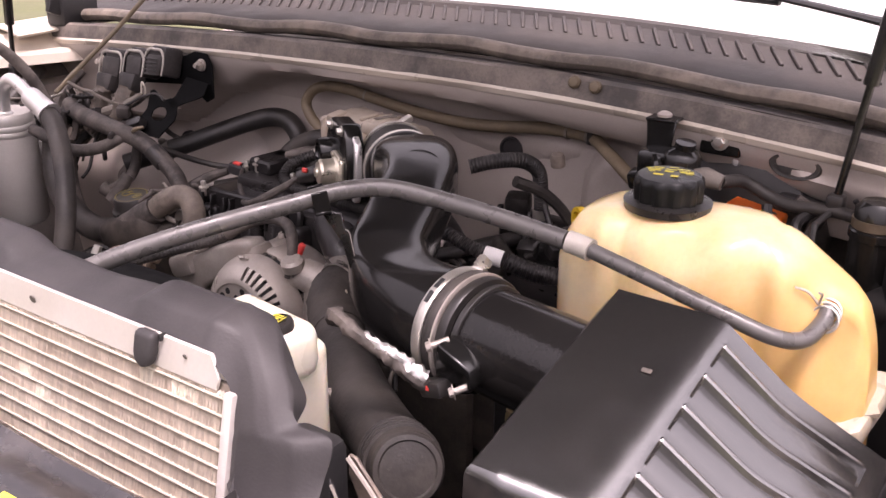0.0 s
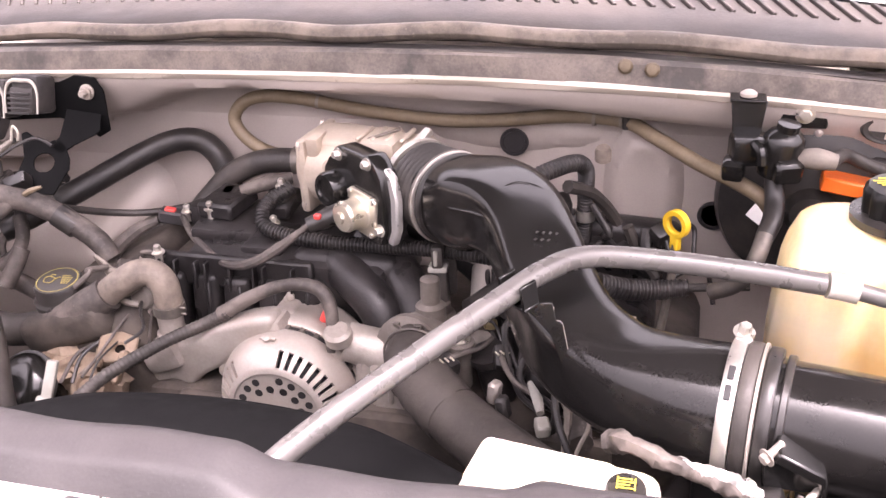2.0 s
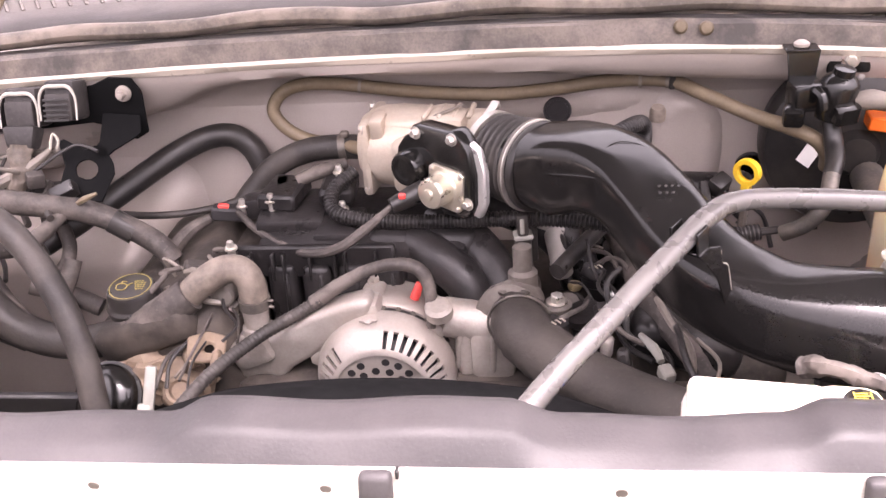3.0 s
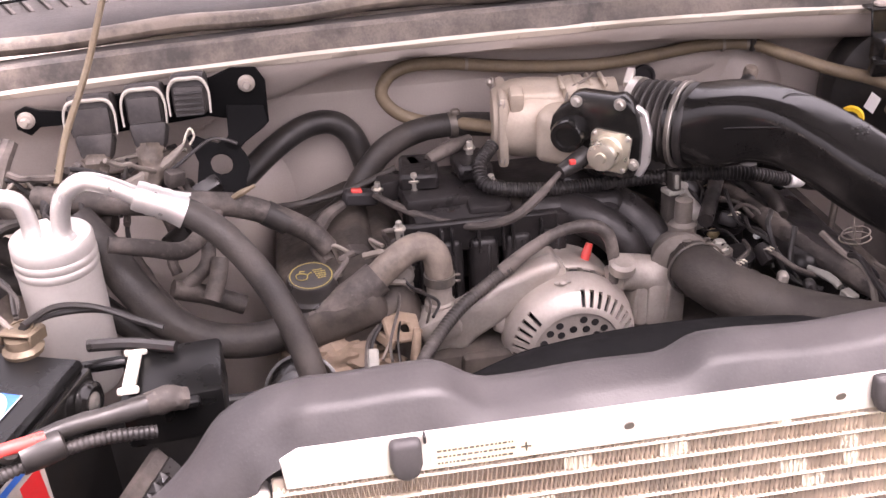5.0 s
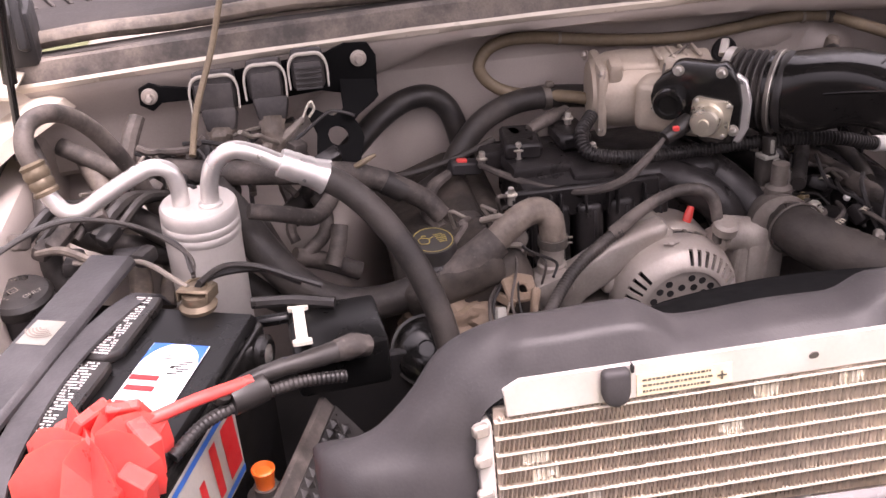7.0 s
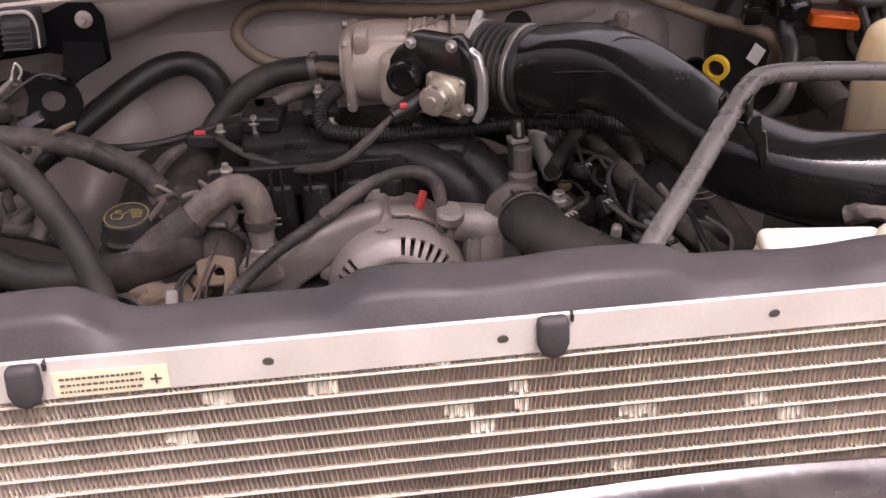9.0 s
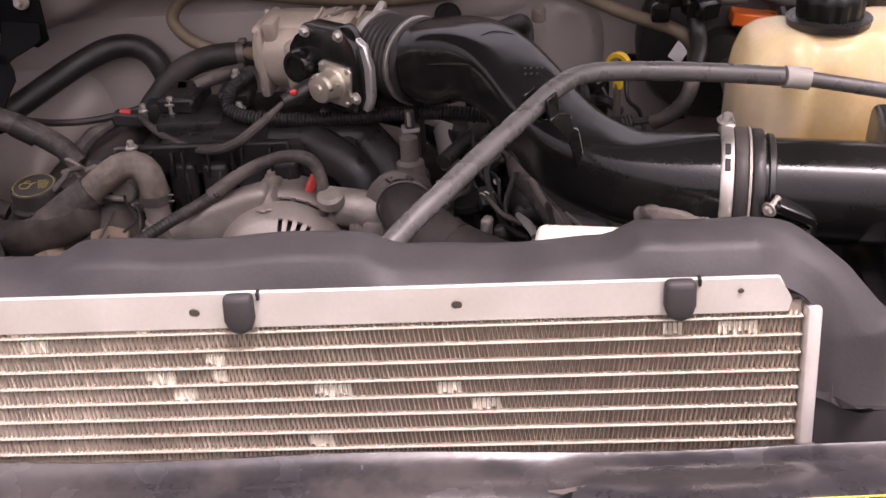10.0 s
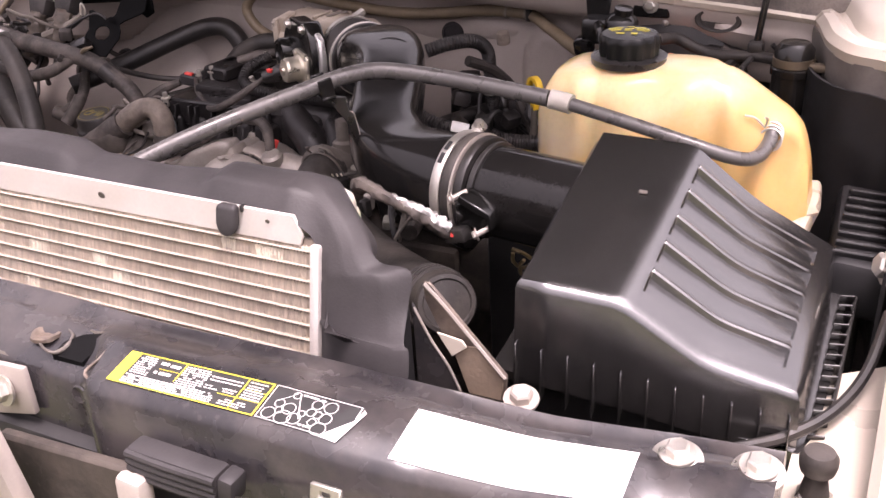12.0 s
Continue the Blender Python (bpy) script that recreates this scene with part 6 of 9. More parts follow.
for k in range(4):
    p = V(0.372 + 0.006 * k, 0.166 - 0.0048 * k, 0.899 + 0.0023 * k)
    lathe(bm, p, (0.75, -0.6, 0.28), [(0.031, 0), (0.0350, 0.0008), (0.0350, 0.0030), (0.031, 0.0040)], 32)
part("ribbed_band", bm, "rubber", rh, "ribbed end of the hose")
bm = B()
tube(bm, [(0.056, 0.470, 0.873), (0.060, 0.438, 0.873), (0.084, 0.408, 0.864), (0.116, 0.381, 0.857)], [0.0305, 0.0318, 0.0315, 0.0312], 24, 7, rough=0.10)
part("worn_sleeve", bm, "mudrub", rh)
bm = B()
lathe(bm, (0.402, 0.142, 0.911), (0.62, -0.66, 0.42), [(0.028, 0), (0.031, 0.002), (0.031, 0.010), (0.029, 0.013), (0.025, 0.0138), (0.0235, 0.0120), (0.016, 0.0128), (0, 0.0150)], 32)
part("end_cap", bm, "rubber", rh, "dusty round end")
bm = B()
for s in (-1, 1):
    tube(bm, [(0.052 + 0.010 * s, 0.454, 0.904), (0.052 + 0.016 * s, 0.450, 0.913), (0.052 + 0.008 * s, 0.446, 0.916)], 0.0016, 6, 4)
tube(bm, [V(0.057, 0.452, 0.873) + V(0.0345 * math.cos(a), 0, 0.0345 * math.sin(a)) for a in lin(0, 6.28, 24)], 0.0016, 6, 2)
part("spring_clamp", bm, "steeldark", rh)

# fan shroud between radiator and engine
bm = B()


def fan_pt(u, v):
    x = -0.40 + 0.66 * u
    b = max(0.0, 1 - ((x + 0.06) / 0.34) ** 2)
    y = 0.05 + (0.115 + 0.10 * b) * v
    z = 0.909 + 0.041 * min(1.0, 1.2 * b) - 0.004 * v
    if v > 0.85:
        z -= 0.012 * (v - 0.85) / 0.15
    return V(x, y, z)


sheet(bm, fan_pt, lin(0, 1, 41), lin(0, 1, 11), 0.004)
fan = thing("fan_shroud", (-0.07, 0.15, 0.70), "black plastic fan shroud behind the radiator", "fan shroud")
part("top_cover", bm, "matte", fan)
bm = B()
sheet(bm, lambda u, v: fan_pt(u, 1.0) + V(0, 0.004, -0.002 - 0.25 * v), lin(0, 1, 41), lin(0, 1, 4), 0.004)
part("skirt", bm, "matte", fan)
bm = B()
block(bm, (-0.02, 0.035, 0.72), (0.86, 0.03, 0.50), 0.006, 1)
block(bm, (-0.42, 0.035, 0.80), (0.05, 0.05, 0.38), 0.010, 2)
block(bm, (0.39, 0.035, 0.80), (0.05, 0.05, 0.38), 0.010, 2)
single("radiator", bm, "dark", "black radiator standing behind the condenser", "radiator")

# fuel rail, injectors and wiring of the near bank
fr_ = thing("fuel_rail", (0.15, 0.55, 0.85), "steel fuel rail with injectors and grey connectors", "fuel rail")
bm = B()
tube(bm, [(0.098, 0.530, 0.892), (0.118, 0.565, 0.895), (0.16, 0.64, 0.90), (0.20, 0.72, 0.90)], 0.010, 12, 4)
part("rail", bm, "loom", fr_)
bm = B()
lathe(bm, (0.0945, 0.618, 0.8965), (0.16, -0.93, -0.32), [(0.010, 0), (0.0118, 0.003), (0.0118, 0.048), (0.0128, 0.050), (0.0128, 0.053), (0.0118, 0.055), (0.0118, 0.060), (0.0128, 0.062), (0.0128, 0.066), (0.010, 0.068), (0, 0.068)], 22)
block(bm, (0.090, 0.622, 0.904), (0.040, 0.016, 0.010), 0.003, 2, (0, 18, -10))
part("damper", bm, "canister", fr_, "silver pressure damper")
for i, (x, y, z) in enumerate(((0.140, 0.50, 0.858), (0.160, 0.575, 0.866), (0.190, 0.64, 0.87))):
    bm = B()
    lathe(bm, (x, y, z - 0.06), (-0.2, -0.1, 1), [(0.018, 0), (0.018, 0.05), (0.022, 0.055), (0.022, 0.064), (0.01, 0.066), (0, 0.066)], 18)
    part("coil", bm, "mani", fr_, "black ignition coil")
bm = B()
lathe(bm, (0.110, 0.531, 0.842), (0.05, -0.35, 0.95), [(0.012, -0.02), (0.018, 0.0), (0.019, 0.004), (0.017, 0.008), (0.008, 0.009), (0, 0.009)], 22)
disc = part("seat", bm, "dullcast", fr_, "round grey injector seat")
bm = B()
block(bm, (0.119, 0.548, 0.862), (0.016, 0.012, 0.012), 0.004, 2, (20, 20, 30))
part("clip", bm, "brassy", disc, "brassy clip")
rnd = random.Random(21)
for i in range(9):
    x = 0.10 + 0.017 * i
    y = 0.62 - 0.030 * i
    bm = B()
    pts = [(x, y, 0.90 + rnd.uniform(-0.01, 0.02)), (x + rnd.uniform(-0.02, 0.02), y - 0.03, 0.885 + rnd.uniform(-0.02, 0.03)), (x + rnd.uniform(0, 0.03), y - 0.06, 0.87 + rnd.uniform(-0.02, 0.02)), (x + 0.03, y - 0.09, 0.85)]
    tube(bm, pts, rnd.uniform(0.0015, 0.004), 7, 5)
    part("wire", bm, rnd.choice(("wire_w", "loom", "tape", "loom")), fr_)
rnd = random.Random(33)
for i in range(6):
    x, y = 0.150 + 0.016 * i, 0.42 - 0.035 * i
    bm = B()
    block(bm, (x, y, 0.862 + 0.008 * (i % 2)), (0.016, 0.012, 0.024), 0.003, 1, (rnd.uniform(-30, 30), rnd.uniform(-30, 30), rnd.uniform(0, 90)))
    single("connector", bm, ("alu", "loom", "wire_w")[i % 3], "small dusty wiring connector above the cylinder bank", "connector", "connectors on the near bank")

# injector plugs with their leads, each set differently
for c, rot, lead in (((0.119, 0.588, 0.884), (20, 10, 15), ((0.020, -0.002, 0.004), (0.040, -0.016, 0.006), (0.052, -0.040, -0.004))),
                     ((0.141, 0.634, 0.886), (30, -8, 40), ((-0.012, 0.004, 0.008), (-0.010, -0.024, 0.004), (0.012, -0.038, -0.002))),
                     ((0.141, 0.553, 0.883), (12, 24, 62), ((0.018, 0.012, 0.006), (0.034, 0.004, 0.004), (0.044, -0.020, -0.008))),
                     ((0.149, 0.466, 0.880), (36, 4, 20), ((0.006, -0.022, 0.002), (0.020, -0.040, -0.006), (0.040, -0.050, -0.012))),
                     ((0.097, 0.436, 0.884), (8, 0, 50), ((0.016, 0.010, 0.004), (0.030, 0.030, 0.000), (0.036, 0.056, -0.004)))):
    c = V(c)
    ip = thing("injector_plug", c - V(0, 0, 0.02), "black injector plug with a bright clip on the near bank", "connector", "injector plugs")
    bm = B()
    block(bm, c - V(0, 0, 0.006), (0.018, 0.026, 0.018), 0.004, 2, rot)
    part("body", bm, "mani", ip)
    bm = B()
    for k in range(3):
        a = c + V(-0.006 + 0.005 * k, -0.008 + 0.003 * k, 0.005)
        tube(bm, [a, a + V(0.002, -0.005, 0.003), a + V(0.006, -0.007, 0.001)], 0.0010, 6, 4)
    part("clip", bm, "zinc", ip)
    bm = B()
    tube(bm, [c] + [c + V(d) for d in lead], [0.0034, 0.0030, 0.0028, 0.0028], 8, 6, rough=0.1)
    part("lead", bm, "tape", ip)
# white bead added to draw a bright spark between the leads
bm = B()
lathe(bm, (0.163, 0.519, 0.868), (0.1, -0.6, 0.8), [(0.0045, 0), (0.0048, 0.002), (0.0035, 0.005), (0, 0.0055)], 12)
single("plug_tip", bm, "paper", "small white bead added for a bright spark among the leads", "connector")
bm = B()
for k, (rx, ry, dz) in enumerate(((0.020, 0.010, 0.0), (0.017, 0.011, 0.007))):
    tube(bm, [(0.254 + rx * math.cos(a), 0.451 + ry * math.sin(a), 0.890 + dz + 0.003 * math.sin(a + k)) for a in lin(0, 6.28, 16)], 0.0011, 6, 3)
tube(bm, [(0.248, 0.442, 0.893), (0.250, 0.455, 0.92), (0.262, 0.47, 0.935), (0.285, 0.48, 0.93)], 0.0013, 6, 5)
single("wire_coil", bm, "wire_w", "loose loops of thin grey wire over the near bank", "wire")
tc_ = thing("coil_connector", (0.060, 0.556, 0.87), "tall grey dusty connector standing on the water outlet", "connector")
bm = B()
block(bm, (0.060, 0.553, 0.903), (0.021, 0.022, 0.052), 0.004, 2, (-8, 0, 8), (0.86, 0.86))
block(bm, (0.068, 0.570, 0.925), (0.016, 0.012, 0.075), 0.003, 2, (-8, 0, 8))
part("body", bm, "rubber", tc_)
bm = B()
block(bm, (0.060, 0.550, 0.9295), (0.022, 0.023, 0.007), 0.002, 2, (-8, 0, 8))
part("ring", bm, "palegrey", tc_, "pale grey collar")
bm = B()
block(bm, (0.060, 0.548, 0.944), (0.013, 0.016, 0.026), 0.003, 2, (-8, 0, 8))
part("lug", bm, "rubber", tc_)
bm = B()
block(bm, (0.060, 0.539, 0.946), (0.005, 0.004, 0.018), 0.0012, 1, (-8, 0, 8))
part("latch", bm, "palegrey", tc_, "pale latch")
bm = B()
lathe(bm, (0.060, 0.545, 0.860), (0, -0.05, 1), [(0.020, 0), (0.019, 0.012), (0.0145, 0.016), (0.0135, 0.028), (0.010, 0.030)], 22)
part("base", bm, "dullcast", tc_, "dusty cast stub")
bm = B()
tube(bm, [(0.150, 0.72, 0.872), (0.172, 0.65, 0.874), (0.182, 0.59, 0.876), (0.190, 0.535, 0.876), (0.200, 0.485, 0.873), (0.214, 0.455, 0.868), (0.232, 0.415, 0.864), (0.248, 0.350, 0.864)], [0.011, 0.0125, 0.012, 0.0135, 0.013, 0.012, 0.0125, 0.011], 14, 7, rough=0.22)
single("injector_harness", bm, "tape", "dusty taped trunk harness over the near bank", "wiring harness")
bm = B()
tube(bm, [(0.165, 0.655, 0.900), (0.196, 0.62, 0.902), (0.212, 0.58, 0.886), (0.208, 0.545, 0.878)], [0.010, 0.011, 0.010, 0.009], 12, 6, rough=0.15)
single("harness_branch", bm, "rubber", "grey branch of the near bank harness", "wiring harness")
bm = B()
tube(bm, [(0.185, 0.428, 0.872), (0.197, 0.404, 0.872), (0.203, 0.385, 0.868)], [0.003, 0.0055, 0.004], 8, 5, rough=0.3)
block(bm, (0.207, 0.372, 0.862), (0.014, 0.018, 0.014), 0.002, 1, (10, 0, 20))
single("bare_connector", bm, "palegrey", "pale grey open connector below the intake duct", "connector")

# corrugated loom under the throttle
lm = thing("throttle_harness", (0, 0.58, 0.93), "black corrugated loom passing under the throttle body", "wiring harness")
bm = B()
tube(bm, [(-0.150, 0.640, 0.975), (-0.172, 0.612, 0.962), (-0.168, 0.590, 0.945), (-0.13, 0.580, 0.938), (-0.08, 0.580, 0.934), (-0.02, 0.580, 0.934), (0.04, 0.572, 0.940), (0.10, 0.560, 0.944), (0.16, 0.548, 0.942), (0.20, 0.55, 0.93), (0.235, 0.56, 0.922)], 0.0095, 12, 8, wave=0.0014, pitch=0.0045)
part("loom", bm, "loom", lm)
bm = B()
tube(bm, [(0.212, 0.553, 0.926), (0.222, 0.556, 0.924), (0.234, 0.560, 0.921)], 0.0110, 12, 3)
part("marker", bm, "paper", lm, "white paper marker")
bm = B()
tube(bm, [(0.238, 0.562, 0.920), (0.265, 0.575, 0.908), (0.30, 0.59, 0.902), (0.335, 0.595, 0.905)], [0.012, 0.013, 0.012, 0.010], 12, 8, wave=0.0014, pitch=0.0045)
part("loom", bm, "loom", lm)
bm = B()
tube(bm, [(0.33, 0.594, 0.905), (0.36, 0.597, 0.907), (0.40, 0.60, 0.91)], 0.005, 8, 4)
part("lead", bm, "rubberclean", lm)
hh = thing("firewall_harness", (0.2, 0.68, 0.85), "black corrugated harness bending down by the firewall", "wiring harness")
bm = B()
tube(bm, [(0.150, 0.610, 1.015), (0.175, 0.630, 1.022), (0.198, 0.660, 1.020), (0.207, 0.690, 1.000), (0.207, 0.70, 0.965), (0.206, 0.705, 0.93), (0.203, 0.715, 0.89), (0.20, 0.72, 0.84)], 0.0105, 12, 7, wave=0.0012, pitch=0.0045)
part("loom", bm, "loom", hh)
bm = B()
lathe(bm, (0.2065, 0.704, 0.942), (0, 0, -1), [(0.009, 0), (0.0122, 0.0), (0.0122, 0.014), (0.009, 0.014)], 16)
part("band", bm, "steel", hh, "printed silver band")
bm = B()
lathe(bm, (0.225, 0.712, 1.005), (0, -0.2, 1), [(0.010, 0), (0.010, 0.012), (0.008, 0.017), (0, 0.019)], 14)
part("plug", bm, "dustyhose", hh)
bm = B()
block(bm, (0.172, 0.70, 0.945), (0.035, 0.03, 0.028), 0.006, 2, (10, 0, 20))
part("connector", bm, "loom", hh)
bm = B()
tube(bm, [(0.19, 0.66, 0.99), (0.215, 0.70, 0.965), (0.24, 0.73, 0.92), (0.265, 0.735, 0.86)], 0.008, 8, 6)
part("branch", bm, "rubber", hh)

# black heater housing low on the firewall, with hoses and plugs round it
hb = thing("heater_housing", (0.27, 0.74, 0.80), "black moulded heater housing on the firewall", "heater housing")
bm = B()
block(bm, (0.22, 0.742, 0.835), (0.20, 0.045, 0.165), 0.016, 3, (0, 3, 0))
block(bm, (0.20, 0.722, 0.860), (0.09, 0.030, 0.075), 0.010, 2, (0, -4, 6))
part("case", bm, "mani", hb)
for x in (0.145, 0.26, 0.30):
    bm = B()
    block(bm, (x, 0.716, 0.840), (0.006, 0.012, 0.110), 0.002, 1)
    part("rib", bm, "mani", hb)
rnd = random.Random(64)
pw = thing("heater_wiring", (0.25, 0.68, 0.90), "dark leads and plugs hanging before the heater housing", "wiring")
for i in range(9):
    bm = B()
    p = V(0.15 + 0.022 * i, 0.690 + rnd.uniform(-0.012, 0.010), 0.935 + rnd.uniform(-0.02, 0.02))
    pts = [p]
    for _ in range(4):
        p = p + V(rnd.uniform(-0.015, 0.028), rnd.uniform(-0.020, 0.008), rnd.uniform(-0.035, 0.006))
        pts.append(p)
    tube(bm, pts, rnd.choice((0.003, 0.0045, 0.007)), 8, 5, rough=0.1)
    part("wire", bm, ("loom", "rubber", "loom", "rubberclean")[i % 4], pw)
for i in range(4):
    bm = B()
    block(bm, (0.165 + 0.045 * i, 0.672 + rnd.uniform(-0.01, 0.01), 0.915 + rnd.uniform(-0.02, 0.015)), (0.026, 0.020, 0.022), 0.004, 2, (rnd.uniform(-30, 30), rnd.uniform(-20, 20), rnd.uniform(0, 80)))
    part("connector", bm, ("loom", "black")[i % 2], pw)

# brown vacuum line along the firewall
vl = thing("vacuum_line", (0, 0.76, 0.97), "sun-browned rubber vacuum line clipped along the firewall", "hose")
bm = B()
tube(bm, [(-0.128, 0.700, 0.972), (-0.150, 0.72, 0.971), (-0.185, 0.742, 0.970), (-0.230, 0.752, 0.974), (-0.262, 0.757, 0.990), (-0.277, 0.760, 1.015), (-0.262, 0.764, 1.038), (-0.232, 0.768, 1.047), (-0.19, 0.772, 1.045), (-0.158, 0.774, 1.040), (-0.08, 0.772, 1.030), (0.02, 0.770, 1.024), (0.10, 0.772, 1.028), (0.17, 0.772, 1.036), (0.242, 0.765, 1.036), (0.285, 0.74, 1.025), (0.335, 0.70, 1.012), (0.375, 0.668, 1.006), (0.402, 0.655, 0.996), (0.418, 0.66, 0.975), (0.425, 0.68, 0.95)], 0.0088, 12, 8)
part("hose", bm, "dirtyrub", vl)
for p, d in (((-0.158, 0.774, 1.040), (1, 0, -0.1)), ((0.208, 0.769, 1.036), (1, -0.1, 0)), ((0.243, 0.7645, 1.036), (1, -0.3, 0))):
    bm = B()
    lathe(bm, V(p) - V(d) * 0.002, d, [(0.007, 0), (0.0096, 0), (0.0096, 0.004), (0.007, 0.004)], 16)
    part("mark", bm, "wire_w", vl, "pale paint mark")
bm = B()
block(bm, (0.247, 0.764, 1.040), (0.009, 0.02, 0.026), 0.002, 1)
part("clip", bm, "black", vl, "black plastic clip")

# heater hoses on the far side
for pts, r, mt, lb in ((((-0.56, 0.60, 0.900), (-0.515, 0.65, 0.918), (-0.470, 0.700, 0.938), (-0.428, 0.745, 0.957), (-0.385, 0.773, 0.972), (-0.348, 0.782, 0.972), (-0.322, 0.782, 0.952), (-0.308, 0.778, 0.915), (-0.300, 0.77, 0.87)), 0.0165, "rubberclean", "black rubber heater hose along the firewall"),
                       (((-0.12, 0.745, 0.960), (-0.18, 0.745, 0.966), (-0.232, 0.740, 0.964), (-0.278, 0.735, 0.945), (-0.312, 0.725, 0.912), (-0.342, 0.70, 0.882), (-0.40, 0.66, 0.866)), 0.0165, "rubber", "grey dusty vent hose behind the manifold")):
    bm = B()
    tube(bm, pts, r, 16, 7)
    hz = thing("heater_hose", pts[4], lb, "hose")
    part("hose", bm, mt, hz)
    bm = B()
    lathe(bm, V(pts[1]), V(pts[2]) - V(pts[1]), [(r, 0), (r + 0.0016, 0), (r + 0.0016, 0.010), (r, 0.010)], 20)
    block(bm, V(pts[1]) + V(0, -0.004, r + 0.003), (0.012, 0.010, 0.008), 0.002, 1)
    part("clamp", bm, "steeldark", hz, "dull screw clamp")
bm = B()
tube(bm, [(-0.47, 0.58, 0.955), (-0.43, 0.65, 0.915), (-0.38, 0.68, 0.905), (-0.32, 0.69, 0.915), (-0.27, 0.70, 0.93)], 0.005, 8, 6)
single("thin_hose", bm, "rubber", "thin black hose sagging across the firewall", "hose")

# solenoid and connector by the manifold
sc = thing("sensor_connector", (-0.33, 0.64, 0.89), "blue-grey wiring connector with a red latch", "connector")
bm = B()
block(bm, (-0.322, 0.648, 0.918), (0.045, 0.02, 0.018), 0.003, 1, (0, 10, 10))
part("body", bm, "shroud", sc)
bm = B()
block(bm, (-0.327, 0.644, 0.929), (0.014, 0.008, 0.006), 0.001, 1, (0, 10, 10))
part("latch", bm, "red", sc, "red latch")
bm = B()
block(bm, (-0.275, 0.655, 0.925), (0.05, 0.03, 0.03), 0.006, 2, (0, 0, 10))
block(bm, (-0.25, 0.665, 0.945), (0.02, 0.03, 0.02), 0.004, 1, (0, 0, 10))
part("valve", bm, "mani", sc)
bm = B()
tube(bm, [(-0.345, 0.64, 0.915), (-0.37, 0.625, 0.905), (-0.385, 0.59, 0.89), (-0.37, 0.55, 0.88)], [0.006, 0.009, 0.010, 0.010], 9, 6)
part("lead", bm, "tape", sc)
bm = B()
tube(bm, [(-0.23, 0.66, 0.955), (-0.20, 0.675, 0.962), (-0.17, 0.69, 0.965)], [0.008, 0.010, 0.008], 10, 4)
part("nozzle", bm, "tape", sc, "dusty hose nozzle")

# ---------------------------------------------------------------- left hoses
ch = thing("coolant_hose", (-0.4, 0.47, 0.8), "dusty coolant hose bending to the water manifold", "hose")
bm = B()
tube(bm, [(-0.645, 0.53, 0.985), (-0.618, 0.51, 0.955), (-0.590, 0.485, 0.915), (-0.556, 0.472, 0.872), (-0.515, 0.470, 0.845), (-0.465, 0.468, 0.838), (-0.420, 0.466, 0.848), (-0.385, 0.464, 0.864)], 0.0205, 16, 7)
part("lower_hose", bm, "rubber", ch)
bm = B()
tube(bm, [(-0.395, 0.465, 0.860), (-0.365, 0.464, 0.872), (-0.340, 0.464, 0.888), (-0.318, 0.470, 0.902)], [0.0205, 0.0215, 0.0215, 0.0205], 16, 6)
part("sleeve", bm, "tape", ch, "abrasion sleeve")
bm = B()
tube(bm, [(-0.322, 0.469, 0.900), (-0.300, 0.474, 0.917), (-0.280, 0.480, 0.927), (-0.262, 0.483, 0.927), (-0.250, 0.482, 0.915), (-0.247, 0.480, 0.895), (-0.247, 0.479, 0.878)], 0.0165, 16, 7)
part("elbow", bm, "dustyhose", ch, "brown-grey rubber elbow")
bm = B()
lathe(bm, (-0.247, 0.479, 0.880), (0, 0, 1), [(0.0165, 0), (0.0185, 0), (0.0185, 0.012), (0.0165, 0.012)], 24)
for s in (-1, 1):
    block(bm, (-0.229, 0.474, 0.886 + 0.004 * s), (0.012, 0.003, 0.003), 0.0008, 1)
part("clamp", bm, "steeldark", ch)
tm_ = thing("temperature_sender", (-0.29, 0.49, 0.84), "dusty round sender with a tan plug", "sensor")
bm = B()
lathe(bm, (-0.289, 0.512, 0.884), (0, -1, 0.15), [(0.008, 0), (0.010, 0.004), (0.0145, 0.006), (0.0145, 0.022), (0.012, 0.025), (0, 0.026)], 20)
lathe(bm, (-0.287, 0.498, 0.83), (0, 0, 1), [(0.012, 0), (0.012, 0.04), (0.009, 0.042)], 14)
part("body", bm, "greycast", tm_)
bm = B()
block(bm, (-0.306, 0.488, 0.852), (0.024, 0.014, 0.03), 0.003, 1, (0, 35, 10))
part("plug", bm, "tan", tm_)
rnd = random.Random(5)
lw = thing("sender_wiring", (-0.33, 0.5, 0.83), "tangle of dusty wires beside the oil filler", "wiring")
for i in range(12):
    bm = B()
    p = V(-0.325 + rnd.uniform(-0.02, 0.05), 0.515 + rnd.uniform(-0.03, 0.04), 0.885 + rnd.uniform(-0.02, 0.03))
    pts = [p]
    for _ in range(3):
        p = p + V(rnd.uniform(-0.03, 0.03), rnd.uniform(-0.04, 0.02), rnd.uniform(-0.04, 0.015))
        pts.append(p)
    tube(bm, pts, rnd.uniform(0.0015, 0.0045), 7, 5)
    part("wire", bm, rnd.choice(("tape", "wire_w", "loom")), lw)
rnd = random.Random(81)
